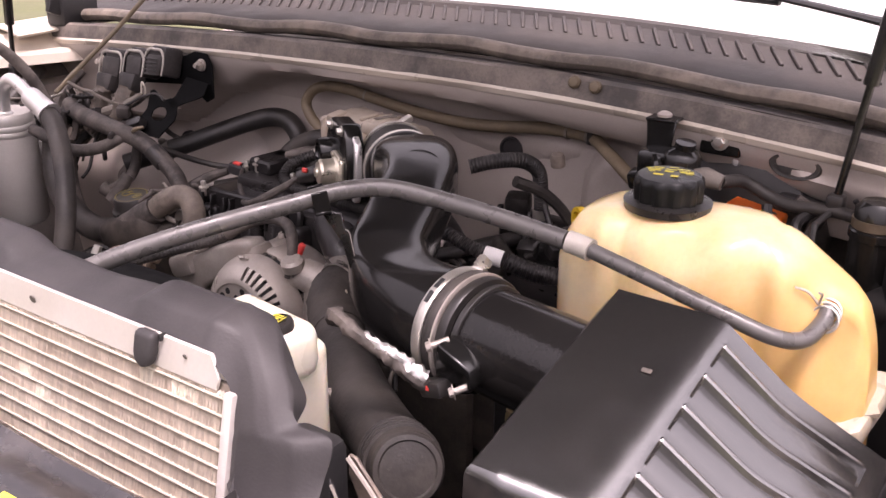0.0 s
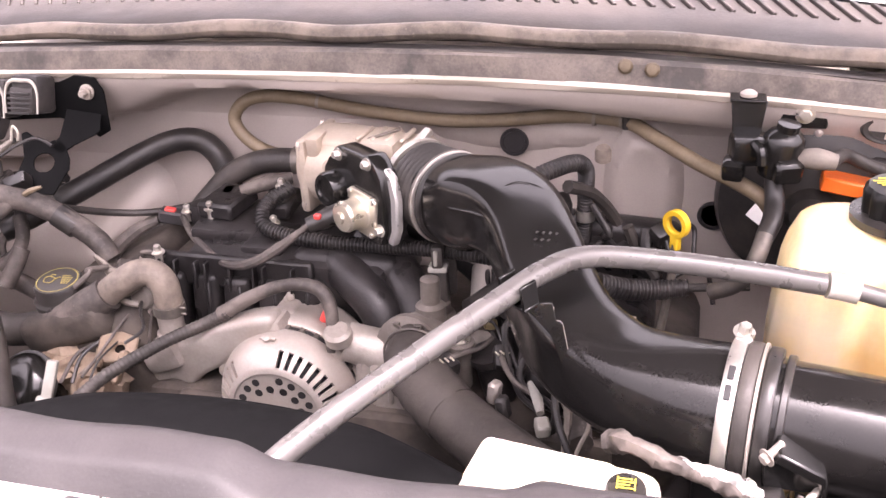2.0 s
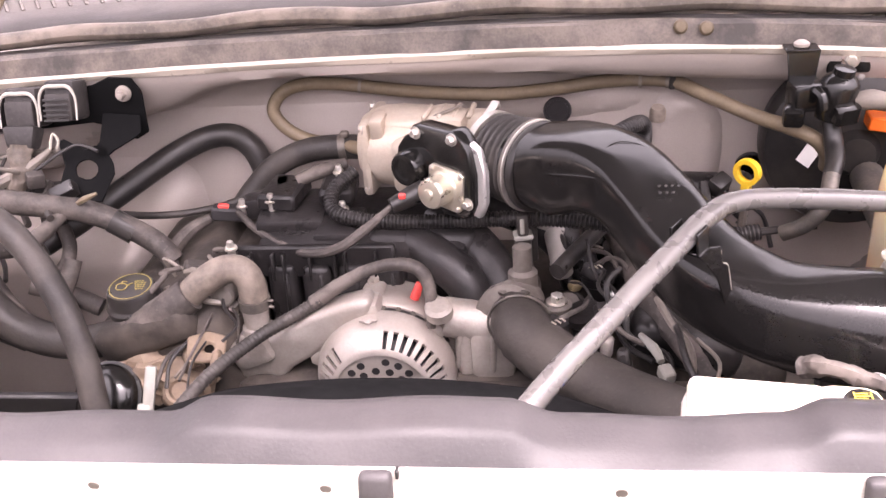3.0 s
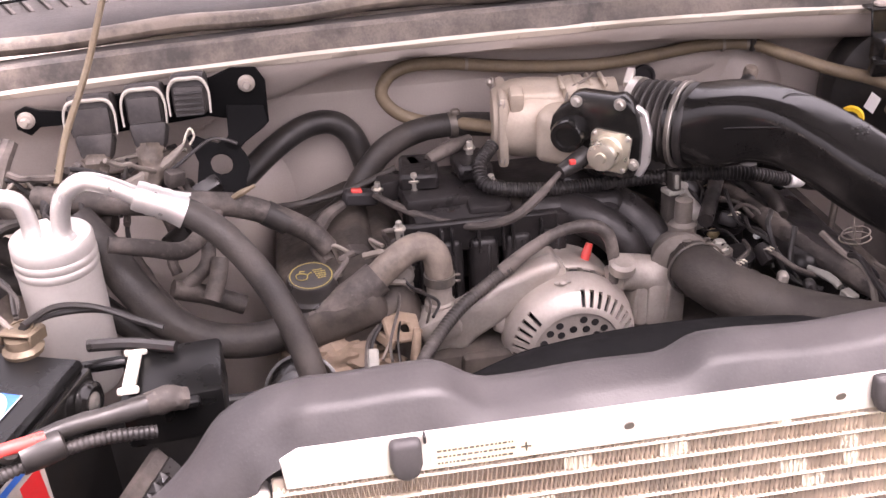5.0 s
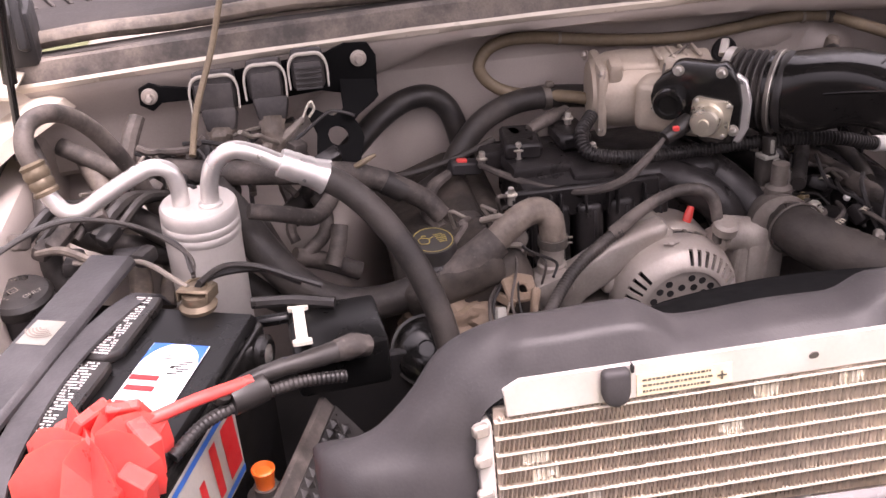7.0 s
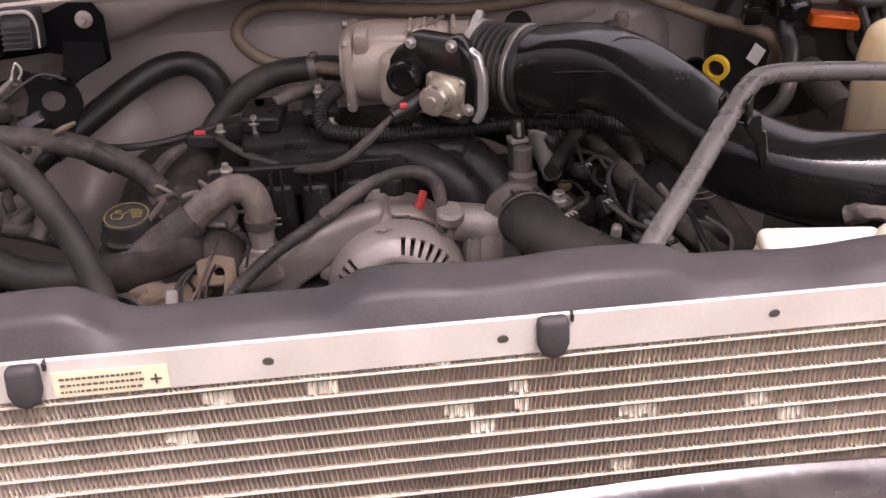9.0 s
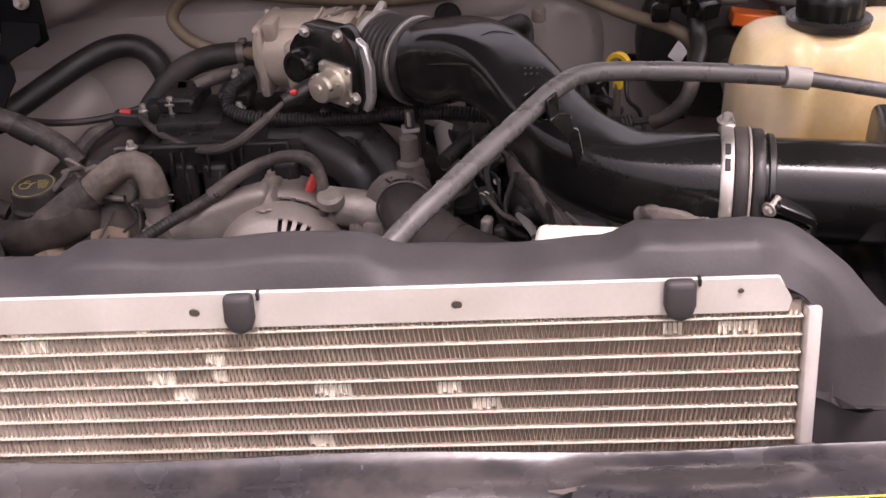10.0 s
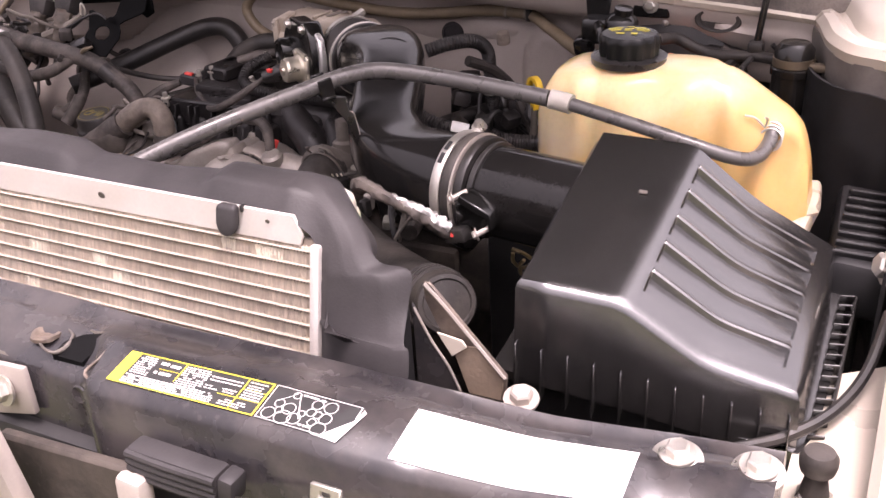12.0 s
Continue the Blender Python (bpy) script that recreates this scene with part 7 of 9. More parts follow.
for i in range(5):
    bm = B()
    p = V(-0.318 + 0.007 * i, 0.498 + rnd.uniform(-0.015, 0.015), 0.872 + rnd.uniform(-0.01, 0.02))
    q = V(-0.345 + 0.010 * i, 0.385 + rnd.uniform(-0.02, 0.02), 0.832 + rnd.uniform(-0.01, 0.01))
    tube(bm, [p, p.lerp(q, 0.35) + V(rnd.uniform(-0.012, 0.012), 0, rnd.uniform(-0.012, 0.014)), p.lerp(q, 0.7) + V(rnd.uniform(-0.012, 0.012), 0, rnd.uniform(-0.012, 0.012)), q], rnd.choice((0.0014, 0.0018, 0.0024)), 7, 5, rough=0.1)
    part("wire", bm, ("tape", "loom", "dustyhose")[i % 3], lw)
bm = B()
block(bm, (-0.337, 0.545, 0.893), (0.03, 0.02, 0.018), 0.003, 1, (10, 20, 30))
part("connector", bm, "tape", lw)
bm = B()
block(bm, (-0.338, 0.363, 0.848), (0.012, 0.008, 0.050), 0.002, 2, (-28, 12, 12))
block(bm, (-0.3435, 0.351, 0.828), (0.015, 0.011, 0.016), 0.003, 2, (-28, 12, 12))
single("plug_end", bm, "palegrey", "pale grey wiring plug lying by the shroud", "connector")
sn = thing("horn", (-0.42, 0.42, 0.75), "glossy black domed horn behind the radiator shroud", "horn")
bm = B()
lathe(bm, (-0.418, 0.412, 0.798), (-0.12, -0.75, 0.65), [(0.030, -0.05), (0.039, -0.03), (0.041, 0.0), (0.038, 0.009), (0.029, 0.017), (0.017, 0.021), (0.0105, 0.0215), (0.009, 0.018), (0, 0.018)], 40)
part("dome", bm, "gloss", sn)
bm = B()
lathe(bm, (-0.418, 0.412, 0.798), (-0.12, -0.75, 0.65), [(0.040, -0.006), (0.0435, -0.005), (0.0435, 0.001), (0.040, 0.002)], 40)
part("rim", bm, "black", sn)
bm = B()
tube(bm, [(-0.405, 0.47, 0.75), (-0.41, 0.45, 0.768), (-0.416, 0.43, 0.785)], [0.020, 0.022, 0.026], 16, 4)
part("neck", bm, "black", sn)
hr = thing("body_harness", (-0.5, 0.56, 0.95), "thick taped harness crossing to the engine", "wiring harness")
bm = B()
tube(bm, [(-0.70, 0.60, 0.985), (-0.63, 0.57, 0.985), (-0.56, 0.552, 0.985), (-0.50, 0.556, 0.975), (-0.468, 0.566, 0.963), (-0.43, 0.568, 0.945), (-0.39, 0.567, 0.918), (-0.37, 0.562, 0.895)], [0.014, 0.015, 0.015, 0.014, 0.0145, 0.014, 0.014, 0.013], 12, 7)
part("trunk", bm, "tape", hr)
bm = B()
lathe(bm, (-0.440, 0.568, 0.950), (0.8, 0, -0.55), [(0.0135, 0), (0.0155, 0), (0.0155, 0.03), (0.0135, 0.03)], 14)
part("sleeve", bm, "rubberclean", hr)
bm = B()
tube(bm, [(-0.49, 0.556, 0.97), (-0.51, 0.52, 0.955), (-0.53, 0.485, 0.955), (-0.56, 0.47, 0.97), (-0.60, 0.46, 0.985)], [0.008, 0.010, 0.010, 0.010, 0.009], 10, 6)
part("branch", bm, "tape", hr)
bm = B()
tube(bm, [(-0.478, 0.560, 0.975), (-0.462, 0.555, 0.985), (-0.447, 0.56, 0.99)], [0.003, 0.004, 0.002], 7, 4)
part("tie", bm, "dirtyrub", hr, "brown cable tie end")
for pts, r in ((((-0.60, 0.52, 0.95), (-0.575, 0.50, 0.90), (-0.545, 0.485, 0.865), (-0.52, 0.48, 0.84)), 0.0125), (((-0.525, 0.60, 0.925), (-0.515, 0.585, 0.905), (-0.52, 0.57, 0.885), (-0.545, 0.555, 0.868)), 0.009),
               (((-0.50, 0.56, 0.90), (-0.505, 0.545, 0.88), (-0.515, 0.53, 0.86)), 0.011), (((-0.74, 0.55, 0.95), (-0.66, 0.52, 0.90), (-0.60, 0.50, 0.85), (-0.55, 0.5, 0.82)), 0.015), (((-0.56, 0.55, 0.87), (-0.52, 0.56, 0.85), (-0.48, 0.56, 0.83)), 0.012)):
    bm = B()
    tube(bm, pts, r, 12, 6)
    single("pipe", bm, "tape" if r < 0.0126 else "rubber", "dusty hose in the depth of the bay", "hose", "small hoses behind the accumulator")


# ---------------------------------------------------------------- battery
BL, BW = V(0.345, 0.939, 0).normalized(), V(-0.939, 0.345, 0).normalized()
BC = V(-0.587, 0.253, 0.985)


def bat(w, l, z=0.0):
    """A place on the battery: w metres from its inner long side, l forward of its back, z over its top."""
    return BC + BW * w - BL * l + V(0, 0, z)


btt = thing("battery", bat(0.088, 0.13, -0.20), "black car battery with a white, red and blue label", "battery")
bm = B()
t = bmesh.new()
block(t, (0, 0, 0), (0.176, 0.262, 0.190), 0.006, 2)
merge(bm, t, Matrix.Translation(bat(0.088, 0.131, -0.105)) @ Matrix((BW, -BL, V(0, 0, 1))).transposed().to_4x4())
case = part("case", bm, "gloss", btt, "glossy black case")
BR = Matrix((BW, -BL, V(0, 0, 1))).transposed().to_4x4()


def bblock(bm, w, l, z, s, bev=0.002, rz=0.0, tilt=(0, 0)):
    t = bmesh.new()
    block(t, (0, 0, 0), s, bev, 1)
    return merge(bm, t, Matrix.Translation(bat(w, l, z)) @ BR @ pose(0, 0, 0, tilt[0], tilt[1], rz))


bm = B()
bblock(bm, 0.088, 0.131, -0.006, (0.168, 0.254, 0.012), 0.004)
part("top", bm, "capblack", btt)
for l in (0.050, 0.152):
    bm = B()
    prism(bm, [(-0.014, -0.050), (0.014, -0.050), (0.014, 0.050), (-0.004, 0.050), (-0.016, 0.034), (-0.016, -0.034)], 0.010, Matrix.Translation(bat(0.112, l, -0.001)) @ BR, 0.002, 1)
    vc = part("vent_cover", bm, "black", btt, "black vent cover with white warning print")
    sp = []
    rnd = random.Random(int(l * 1000))
    for r in range(24):
        y = -0.046 + r * 0.0038
        x = -0.006 + 0.005 * (r % 7 == 3)
        while x < 0.0105:
            w = rnd.uniform(0.0009, 0.0024)
            if rnd.random() < 0.86:
                sp.append((x, y, w, 0.0020))
            x += w + 0.0006
    bars("print", vc, Matrix.Translation(bat(0.112, l, 0.0094)) @ BR, sp, "ink_w")
# top label


def lab_bars(name, parent, spots, mt, lift, label=""):
    """spots: w, l of the corner nearest the back inner side, with sizes along both."""
    bm = B()
    for w, l, dw, dl in spots:
        bm.faces.new([bm.verts.new(bat(a, b, lift)) for a, b in ((w, l), (w + dw, l), (w + dw, l + dl), (w, l + dl))])
    return part(name, bm, mt, parent, label)


tl = lab_bars("top_label", case, [(0.026, 0.062, 0.053, 0.118)], "paper", 0.0012, "white label with blue corners and red print")
for cw, cl, sw, sl in ((0.026, 0.062, 1, 1), (0.079, 0.062, -1, 1), (0.079, 0.180, -1, -1), (0.026, 0.180, 1, -1)):
    bm = B()
    c = bm.verts.new(bat(cw + 0.0008 * sw, cl + 0.0008 * sl, 0.0018))
    arc = [bm.verts.new(bat(cw + sw * 0.0245 * (1 - math.sin(a)), cl + sl * 0.038 * (1 - math.cos(a)), 0.0018)) for a in lin(0, math.pi / 2, 8)]
    for p, q in zip(arc, arc[1:]):
        bm.faces.new((c, p, q))
    part("label_corner", bm, "ink_b", tl)
lab_bars("label_print", tl, [(0.052, 0.108, 0.026, 0.007), (0.050, 0.122, 0.026, 0.007), (0.050, 0.142, 0.026, 0.008), (0.056, 0.158, 0.020, 0.008)], "ink_r", 0.0018)
rnd = random.Random(9)
lab_bars("label_print", tl, [(0.031 + 0.004 * (i % 3), 0.086 + 0.0034 * i, rnd.uniform(0.006, 0.013), 0.0018) for i in range(6)] + [(0.045, 0.093, 0.004, 0.004), (0.052, 0.079, 0.007, 0.0016), (0.051, 0.083, 0.009, 0.0012)], "ink_k", 0.0018)
# label on the long side; its white is greyed to paint the shade there
bm = B()
bm.faces.new([bm.verts.new(bat(-0.0015, l, z)) for l, z in ((0.095, -0.020), (0.255, -0.020), (0.255, -0.11), (0.095, -0.11))])
sl = part("side_label", bm, "sleeve", case, "white, red and blue side label, its white greyed for shade")
bm = B()
for l, z, dl, dz in ((0.102, -0.036, 0.026, -0.058), (0.140, -0.036, 0.012, -0.058), (0.168, -0.052, 0.010, -0.042), (0.205, -0.036, 0.012, -0.058), (0.224, -0.036, 0.020, -0.058)):
    bm.faces.new([bm.verts.new(bat(-0.0022, a, b)) for a, b in ((l, z), (l + dl, z), (l + dl - 0.004, z + dz), (l - 0.004, z + dz))])
part("side_print", bm, "ink_r", sl)
bm = B()
for z in (-0.023, -0.100):
    bm.faces.new([bm.verts.new(bat(-0.0022, a, b)) for a, b in ((0.095, z), (0.255, z), (0.255, z - 0.007), (0.095, z - 0.007))])
part("side_stripe", bm, "ink_b", sl)
for l in (0.022, 0.240):
    bm = B()
    lathe(bm, bat(-0.001, l, -0.033), -BW, [(0.018, 0), (0.018, 0.006), (0.014, 0.009), (0.010, 0.008), (0.008, 0.003), (0, 0.003)], 24)
    st = part("side_terminal", bm, "gloss", case)
    bm = B()
    lathe(bm, bat(-0.005, l, -0.033), -BW, [(0.009, 0), (0.009, 0.004), (0.004, 0.006), (0, 0.004)], 18)
    part("terminal_nut", bm, "steel", st)
bm = B()
lathe(bm, bat(0.062, 0.002, 0.0), (0, 0, 1), [(0.0, 0), (0.017, 0), (0.018, 0.004), (0.014, 0.008), (0.0135, 0.016), (0, 0.016)], 28)
part("terminal_base", bm, "brass", btt, "corroded terminal base")
bm = B()
bblock(bm, 0.064, -0.004, 0.0185, (0.030, 0.028, 0.004), 0.0018, 0, (8, 0))
bblock(bm, 0.0785, -0.004, 0.013, (0.003, 0.025, 0.012), 0.001, 0, (8, 0))
bblock(bm, 0.0495, -0.004, 0.013, (0.003, 0.025, 0.012), 0.001, 0, (8, 0))
lathe(bm, bat(0.064, -0.004, 0.0196), (0, -0.1, 1), [(0.0115, 0), (0.0113, 0.0022), (0.0090, 0.0022), (0.0088, 0.001), (0, 0.001)], 28)
part("terminal_clamp", bm, "brass", btt, "tarnished lead clamp")
# hold-down bar and strap
hd_ = thing("battery_strap", bat(0.14, 0.13, 0.0), "grey-black rubber hold-down strap over the battery", "strap")
bm = B()
pts = [bat(0.118, -0.030, -0.02), bat(0.120, -0.006, 0.004), bat(0.128, 0.06, 0.012), bat(0.130, 0.14, 0.013), bat(0.120, 0.22, 0.010), bat(0.112, 0.262, -0.002), bat(0.110, 0.275, -0.04)]
line = spline(pts, 6)
rings(bm, [[p + BW * 0.013 + V(0, 0, 0.002), p - BW * 0.010 + V(0, 0, 0.002), p - BW * 0.010 - V(0, 0, 0.002), p + BW * 0.013 - V(0, 0, 0.002)] for p in line])
part("strap", bm, "strapgrey", hd_)
bm = B()
bblock(bm, 0.166, 0.10, 0.016, (0.050, 0.30, 0.014), 0.005, 2)
part("bar", bm, "strapgrey", hd_, "dusty black hold-down bar")
lab_bars("sticker", hd_, [(0.154, 0.070, 0.028, 0.036)], "palegrey", 0.0236, "worn pale sticker")
bm = B()
c0 = bat(0.168, 0.080, 0.0242)
for k in range(5):
    r0 = 0.004 + k * 0.003
    vv = [[bm.verts.new(c0 + BW * (r * math.cos(a) * 1.0) - BL * (r * math.sin(a))) for a in lin(0.3, 2.4, 10)] for r in (r0, r0 + 0.0016)]
    for i in range(9):
        bm.faces.new((vv[0][i], vv[0][i + 1], vv[1][i + 1], vv[1][i]))
part("round_mark", bm, "wire_w", hd_)

# red terminal boot
boot = thing("terminal_boot", bat(0.06, 0.25, 0.0), "bright red plastic cover over the positive terminal", "terminal cover")
bm = B()
rnd = random.Random(71)
lobes = [1.02, 0.66, 1.10, 0.74, 0.96, 0.60, 1.16, 0.78, 1.02, 0.66, 1.14, 0.62, 0.92, 0.74, 1.08, 0.64]
star = []
for sc, z, zig in ((0.92, -0.010, 0.0), (1.0, 0.004, 0.003), (0.98, 0.020, 0.008), (0.70, 0.034, 0.014), (0.42, 0.038, 0.012), (0.10, 0.040, 0.004)):
    ring_ = []
    for i, f in enumerate(lobes):
        a = 2 * math.pi * i / len(lobes)
        k = f if sc > 0.5 else 0.45 + 0.5 * f
        ring_.append(bat(0.045 - 0.053 * sc * k * math.cos(a), 0.227 - 0.052 * sc * k * math.sin(a), 0.9 * z + (zig if i % 2 == 0 else -zig) + rnd.uniform(-0.002, 0.002)))
    star.append(ring_)
rings(bm, star)
core = part("cover", bm, "red", boot, sharp=20)
# upright ears, the spout round the cable, and thin drooping tongues
for w, l, z, sz, rz, tl in ((0.030, 0.194, 0.032, (0.034, 0.012, 0.036), 18, (-24, 4)), (0.056, 0.206, 0.034, (0.012, 0.040, 0.028), -22, (0, -26)), (0.014, 0.212, 0.020, (0.040, 0.018, 0.034), -34, (8, -14)), (0.006, 0.246, 0.010, (0.034, 0.022, 0.034), -8, (0, -20)), (0.086, 0.236, 0.010, (0.024, 0.034, 0.022), 10, (0, 24)), (0.074, 0.212, 0.020, (0.014, 0.030, 0.026), 34, (10, 20)), (0.046, 0.286, 0.000, (0.010, 0.034, 0.040), 6, (24, 0))):
    bm = B()
    t = bmesh.new()
    block(t, (0, 0, 0), sz, 0.0014, 1, (0, 0, 0), (0.72, 0.70))
    for v in t.verts:
        v.co += V(*[0.0022 * noise.noise(v.co * 60 + V(w * 90, l * 70, k)) for k in (1, 7, 13)])
    merge(bm, t, Matrix.Translation(bat(w, l, z)) @ BR @ pose(0, 0, 0, tl[0], tl[1], rz))
    part("flap", bm, "red", core, sharp=22)
bm = B()
lathe(bm, bat(0.03, 0.285, -0.075), (0.1, -0.5, 0.8), [(0.020, 0), (0.020, 0.03), (0.016, 0.034), (0.008, 0.034), (0.006, 0.03), (0, 0.03)], 20)
part("terminal", bm, "steeldark", boot)
cab = thing("battery_cable", (-0.55, 0.13, 0.98), "heavy black battery cable with red sheathing", "cable")
bm = B()
tube(bm, [bat(0.02, 0.20, 0.03), bat(-0.01, 0.165, 0.028), bat(-0.04, 0.13, 0.022)], 0.0052, 12, 5)
part("red_sheath", bm, "red", cab, "red sheathed end")
bm = B()
tube(bm, [bat(-0.025, 0.150, 0.024), (-0.618, 0.108, 1.003), (-0.585, 0.128, 1.004), (-0.552, 0.140, 1.002), (-0.526, 0.152, 0.999), (-0.510, 0.159, 0.997), (-0.498, 0.163, 0.992)], [0.0066, 0.0070, 0.0074, 0.0080, 0.0092, 0.0100, 0.0085], 14, 6, rough=0.12)
part("cable", bm, "rubberclean", cab)
bm = B()
tube(bm, [(-0.526, 0.152, 0.999), (-0.510, 0.159, 0.997), (-0.497, 0.164, 0.992)], [0.0095, 0.0108, 0.0090], 14, 6, rough=0.15)
part("cable_end", bm, "tape", cab, "dusty cut end")
bm = B()
tube(bm, [bat(0.0, 0.20, 0.0), (-0.632, 0.091, 0.992), (-0.60, 0.113, 0.991), (-0.56, 0.130, 0.989), (-0.52, 0.142, 0.980)], 0.0055, 12, 8, wave=0.0007, pitch=0.004)
part("loom", bm, "loom", cab, "corrugated sleeve")
bm = B()
lathe(bm, (-0.612, 0.108, 0.997), (0.7, 0.35, 0), [(0.009, 0), (0.0125, 0.0), (0.0130, 0.014), (0.0122, 0.030), (0.009, 0.032)], 16)
part("tape_band", bm, "rubberclean", cab)
ec = thing("earth_cable", bat(0.06, 0.0, 0.03), "thin brown and black wires at the rear battery terminal", "cable")
for pts, r, mt in (([bat(0.062, 0.0, 0.032), bat(0.075, -0.02, 0.045), (-0.70, 0.33, 1.050), (-0.76, 0.33, 1.062), (-0.81, 0.30, 1.055), (-0.86, 0.25, 1.035)], 0.0022, "rubber"),
                   ([bat(0.062, 0.0, 0.036), bat(0.09, -0.03, 0.05), (-0.72, 0.335, 1.054), (-0.78, 0.33, 1.060), (-0.86, 0.26, 1.040)], 0.0022, "rubberclean"),
                   ([bat(0.058, 0.0, 0.026), (-0.62, 0.30, 1.01), (-0.59, 0.31, 1.0), (-0.555, 0.305, 0.985), (-0.53, 0.30, 0.975)], 0.0032, "rubberclean"),
                   ([bat(0.060, 0.0, 0.022), (-0.625, 0.305, 1.0), (-0.585, 0.32, 0.99), (-0.55, 0.32, 0.97)], 0.0036, "rubberclean"),
                   ([bat(0.07, 0.0, 0.020), (-0.70, 0.345, 1.0), (-0.735, 0.375, 0.985), (-0.78, 0.40, 0.98)], 0.0028, "wire_w")):
    bm = B()
    tube(bm, pts, r, 8, 7)
    part("wire", bm, mt, ec)
bx = thing("relay_cover", (-0.545, 0.29, 0.87), "black plastic box with a white clip beside the battery", "relay box")
bm = B()
block(bm, (-0.522, 0.258, 0.932), (0.088, 0.085, 0.050), 0.005, 2, (0, 0, 4))
block(bm, (-0.575, 0.292, 0.948), (0.07, 0.012, 0.010), 0.003, 1, (0, 0, 4))
block(bm, (-0.530, 0.210, 0.952), (0.07, 0.010, 0.008), 0.002, 1, (0, 0, 4))
part("body", bm, "capblack", bx)
bm = B()
prism(bm, [(-0.009, -0.037), (0.009, -0.037), (0.009, -0.031), (0.0055, -0.030), (0.0055, 0.030), (0.010, 0.031), (0.010, 0.037), (0.004, 0.035), (-0.004, 0.035), (-0.010, 0.037), (-0.010, 0.031), (-0.0055, 0.030), (-0.0055, -0.030), (-0.009, -0.031)], 0.005, pose(-0.555, 0.253, 0.961, -5, 0, 2), 0.0008, 1)
part("clip", bm, "white", bx, "white plastic clip")
bm = B()
tube(bm, [(-0.60, 0.30, 0.965), (-0.56, 0.295, 0.965), (-0.52, 0.285, 0.962)], 0.006, 8, 4)
part("rod", bm, "black", bx)
tr = thing("battery_tray", (-0.58, 0.10, 0.80), "black plastic tray wall with a diamond grid", "battery tray")
bm = B()
TRM = plane_of((-0.548, 0.130, 0.864), (0.345, 0.939, 0), (-0.60, 0.22, 0.77))
prism(bm, [(-0.17, -0.10), (0.09, -0.10), (0.09, 0.030), (-0.17, 0.030)], 0.004, TRM, 0.001, 1)
part("wall", bm, "black", tr)
bm = B()
t = bmesh.new()
block(t, (-0.035, 0.037, 0.0), (0.25, 0.018, 0.008), 0.003, 1)
merge(bm, t, TRM)
part("rim", bm, "tape", tr, "dusty tray rim")
for i in range(19):
    for j in range(5):
        bm = B()
        lathe(bm, TRM @ V(-0.165 + 0.0130 * i + 0.0065 * (j % 2), -0.030 + 0.0130 * j, 0.0035), TRM.to_3x3() @ V(0, 0, 1), [(0.0085, 0), (0.0, 0.0035)], 4)
        part("stud", bm, "black", tr)
bm = B()
lathe(bm, (-0.601, 0.141, 0.87), (0, 0, 1), [(0.0080, 0), (0.0088, 0.016), (0.0102, 0.021), (0.0106, 0.024), (0.0092, 0.025), (0.0070, 0.021), (0, 0.021)], 20)
oc_ = thing("test_port", (-0.601, 0.141, 0.80), "orange capped service port beside the battery", "service port")
part("cap", bm, "orange", oc_)
bm = B()
lathe(bm, (-0.601, 0.141, 0.76), (0, 0, 1), [(0.016, 0), (0.016, 0.09), (0.018, 0.095), (0.018, 0.104), (0.011, 0.108), (0.011, 0.115)], 18)
part("stem", bm, "steeldark", oc_)

# ---------------------------------------------------------------- air conditioning accumulator
acc = thing("accumulator", (-0.655, 0.455, 0.82), "silver aluminium air conditioning accumulator canister", "accumulator")
bm = B()
lathe(bm, (-0.655, 0.455, 0.82), (0.02, -0.03, 1), [(0.036, 0), (0.041, 0.008), (0.0415, 0.150), (0.0410, 0.152), (0.0425, 0.154), (0.0425, 0.160), (0.0412, 0.162), (0.0425, 0.164), (0.0425, 0.170), (0.0412, 0.172), (0.0420, 0.175), (0.0415, 0.186), (0.0395, 0.189), (0, 0.190)], 48)
part("canister", bm, "canister", acc, "pale aluminium canister with rolled seams")
bm = B()
tube(bm, [(-0.669, 0.447, 1.000), (-0.668, 0.447, 1.030), (-0.674, 0.447, 1.050), (-0.692, 0.446, 1.056), (-0.718, 0.443, 1.046), (-0.745, 0.440, 1.032), (-0.768, 0.437, 1.020), (-0.785, 0.437, 1.022), (-0.797, 0.440, 1.040), (-0.803, 0.445, 1.055)], 0.0092, 14, 8)
part("pipe", bm, "alub", acc, "bent bright aluminium pipe")
bm = B()
lathe(bm, (-0.798, 0.441, 1.042), (-0.3, 0.25, 0.9), [(0.0095, 0), (0.0135, 0), (0.0140, 0.004), (0.0122, 0.006), (0.0135, 0.010), (0.0135, 0.014), (0.0120, 0.017), (0.0138, 0.021), (0.0138, 0.026), (0.0125, 0.029), (0.0140, 0.033), (0.0105, 0.036)], 20)
part("crimp", bm, "brass", acc, "brassy crimped sleeve")
bm = B()
tube(bm, [(-0.805, 0.447, 1.065), (-0.812, 0.455, 1.090), (-0.808, 0.475, 1.108), (-0.79, 0.50, 1.108), (-0.77, 0.53, 1.085), (-0.75, 0.56, 1.04), (-0.73, 0.58, 0.98), (-0.71, 0.58, 0.92)], 0.0100, 14, 8)
part("hose", bm, "tape", acc, "dusty rubber hose")
bm = B()
lathe(bm, (-0.637, 0.440, 1.003), (0, 0, 1), [(0.013, 0), (0.013, 0.008), (0.010, 0.010), (0.010, 0.012)], 18)
tube(bm, [(-0.637, 0.440, 1.008), (-0.634, 0.440, 1.035), (-0.625, 0.440, 1.056), (-0.606, 0.440, 1.068), (-0.585, 0.440, 1.063), (-0.560, 0.440, 1.049), (-0.545, 0.440, 1.041)], 0.0098, 14, 8)
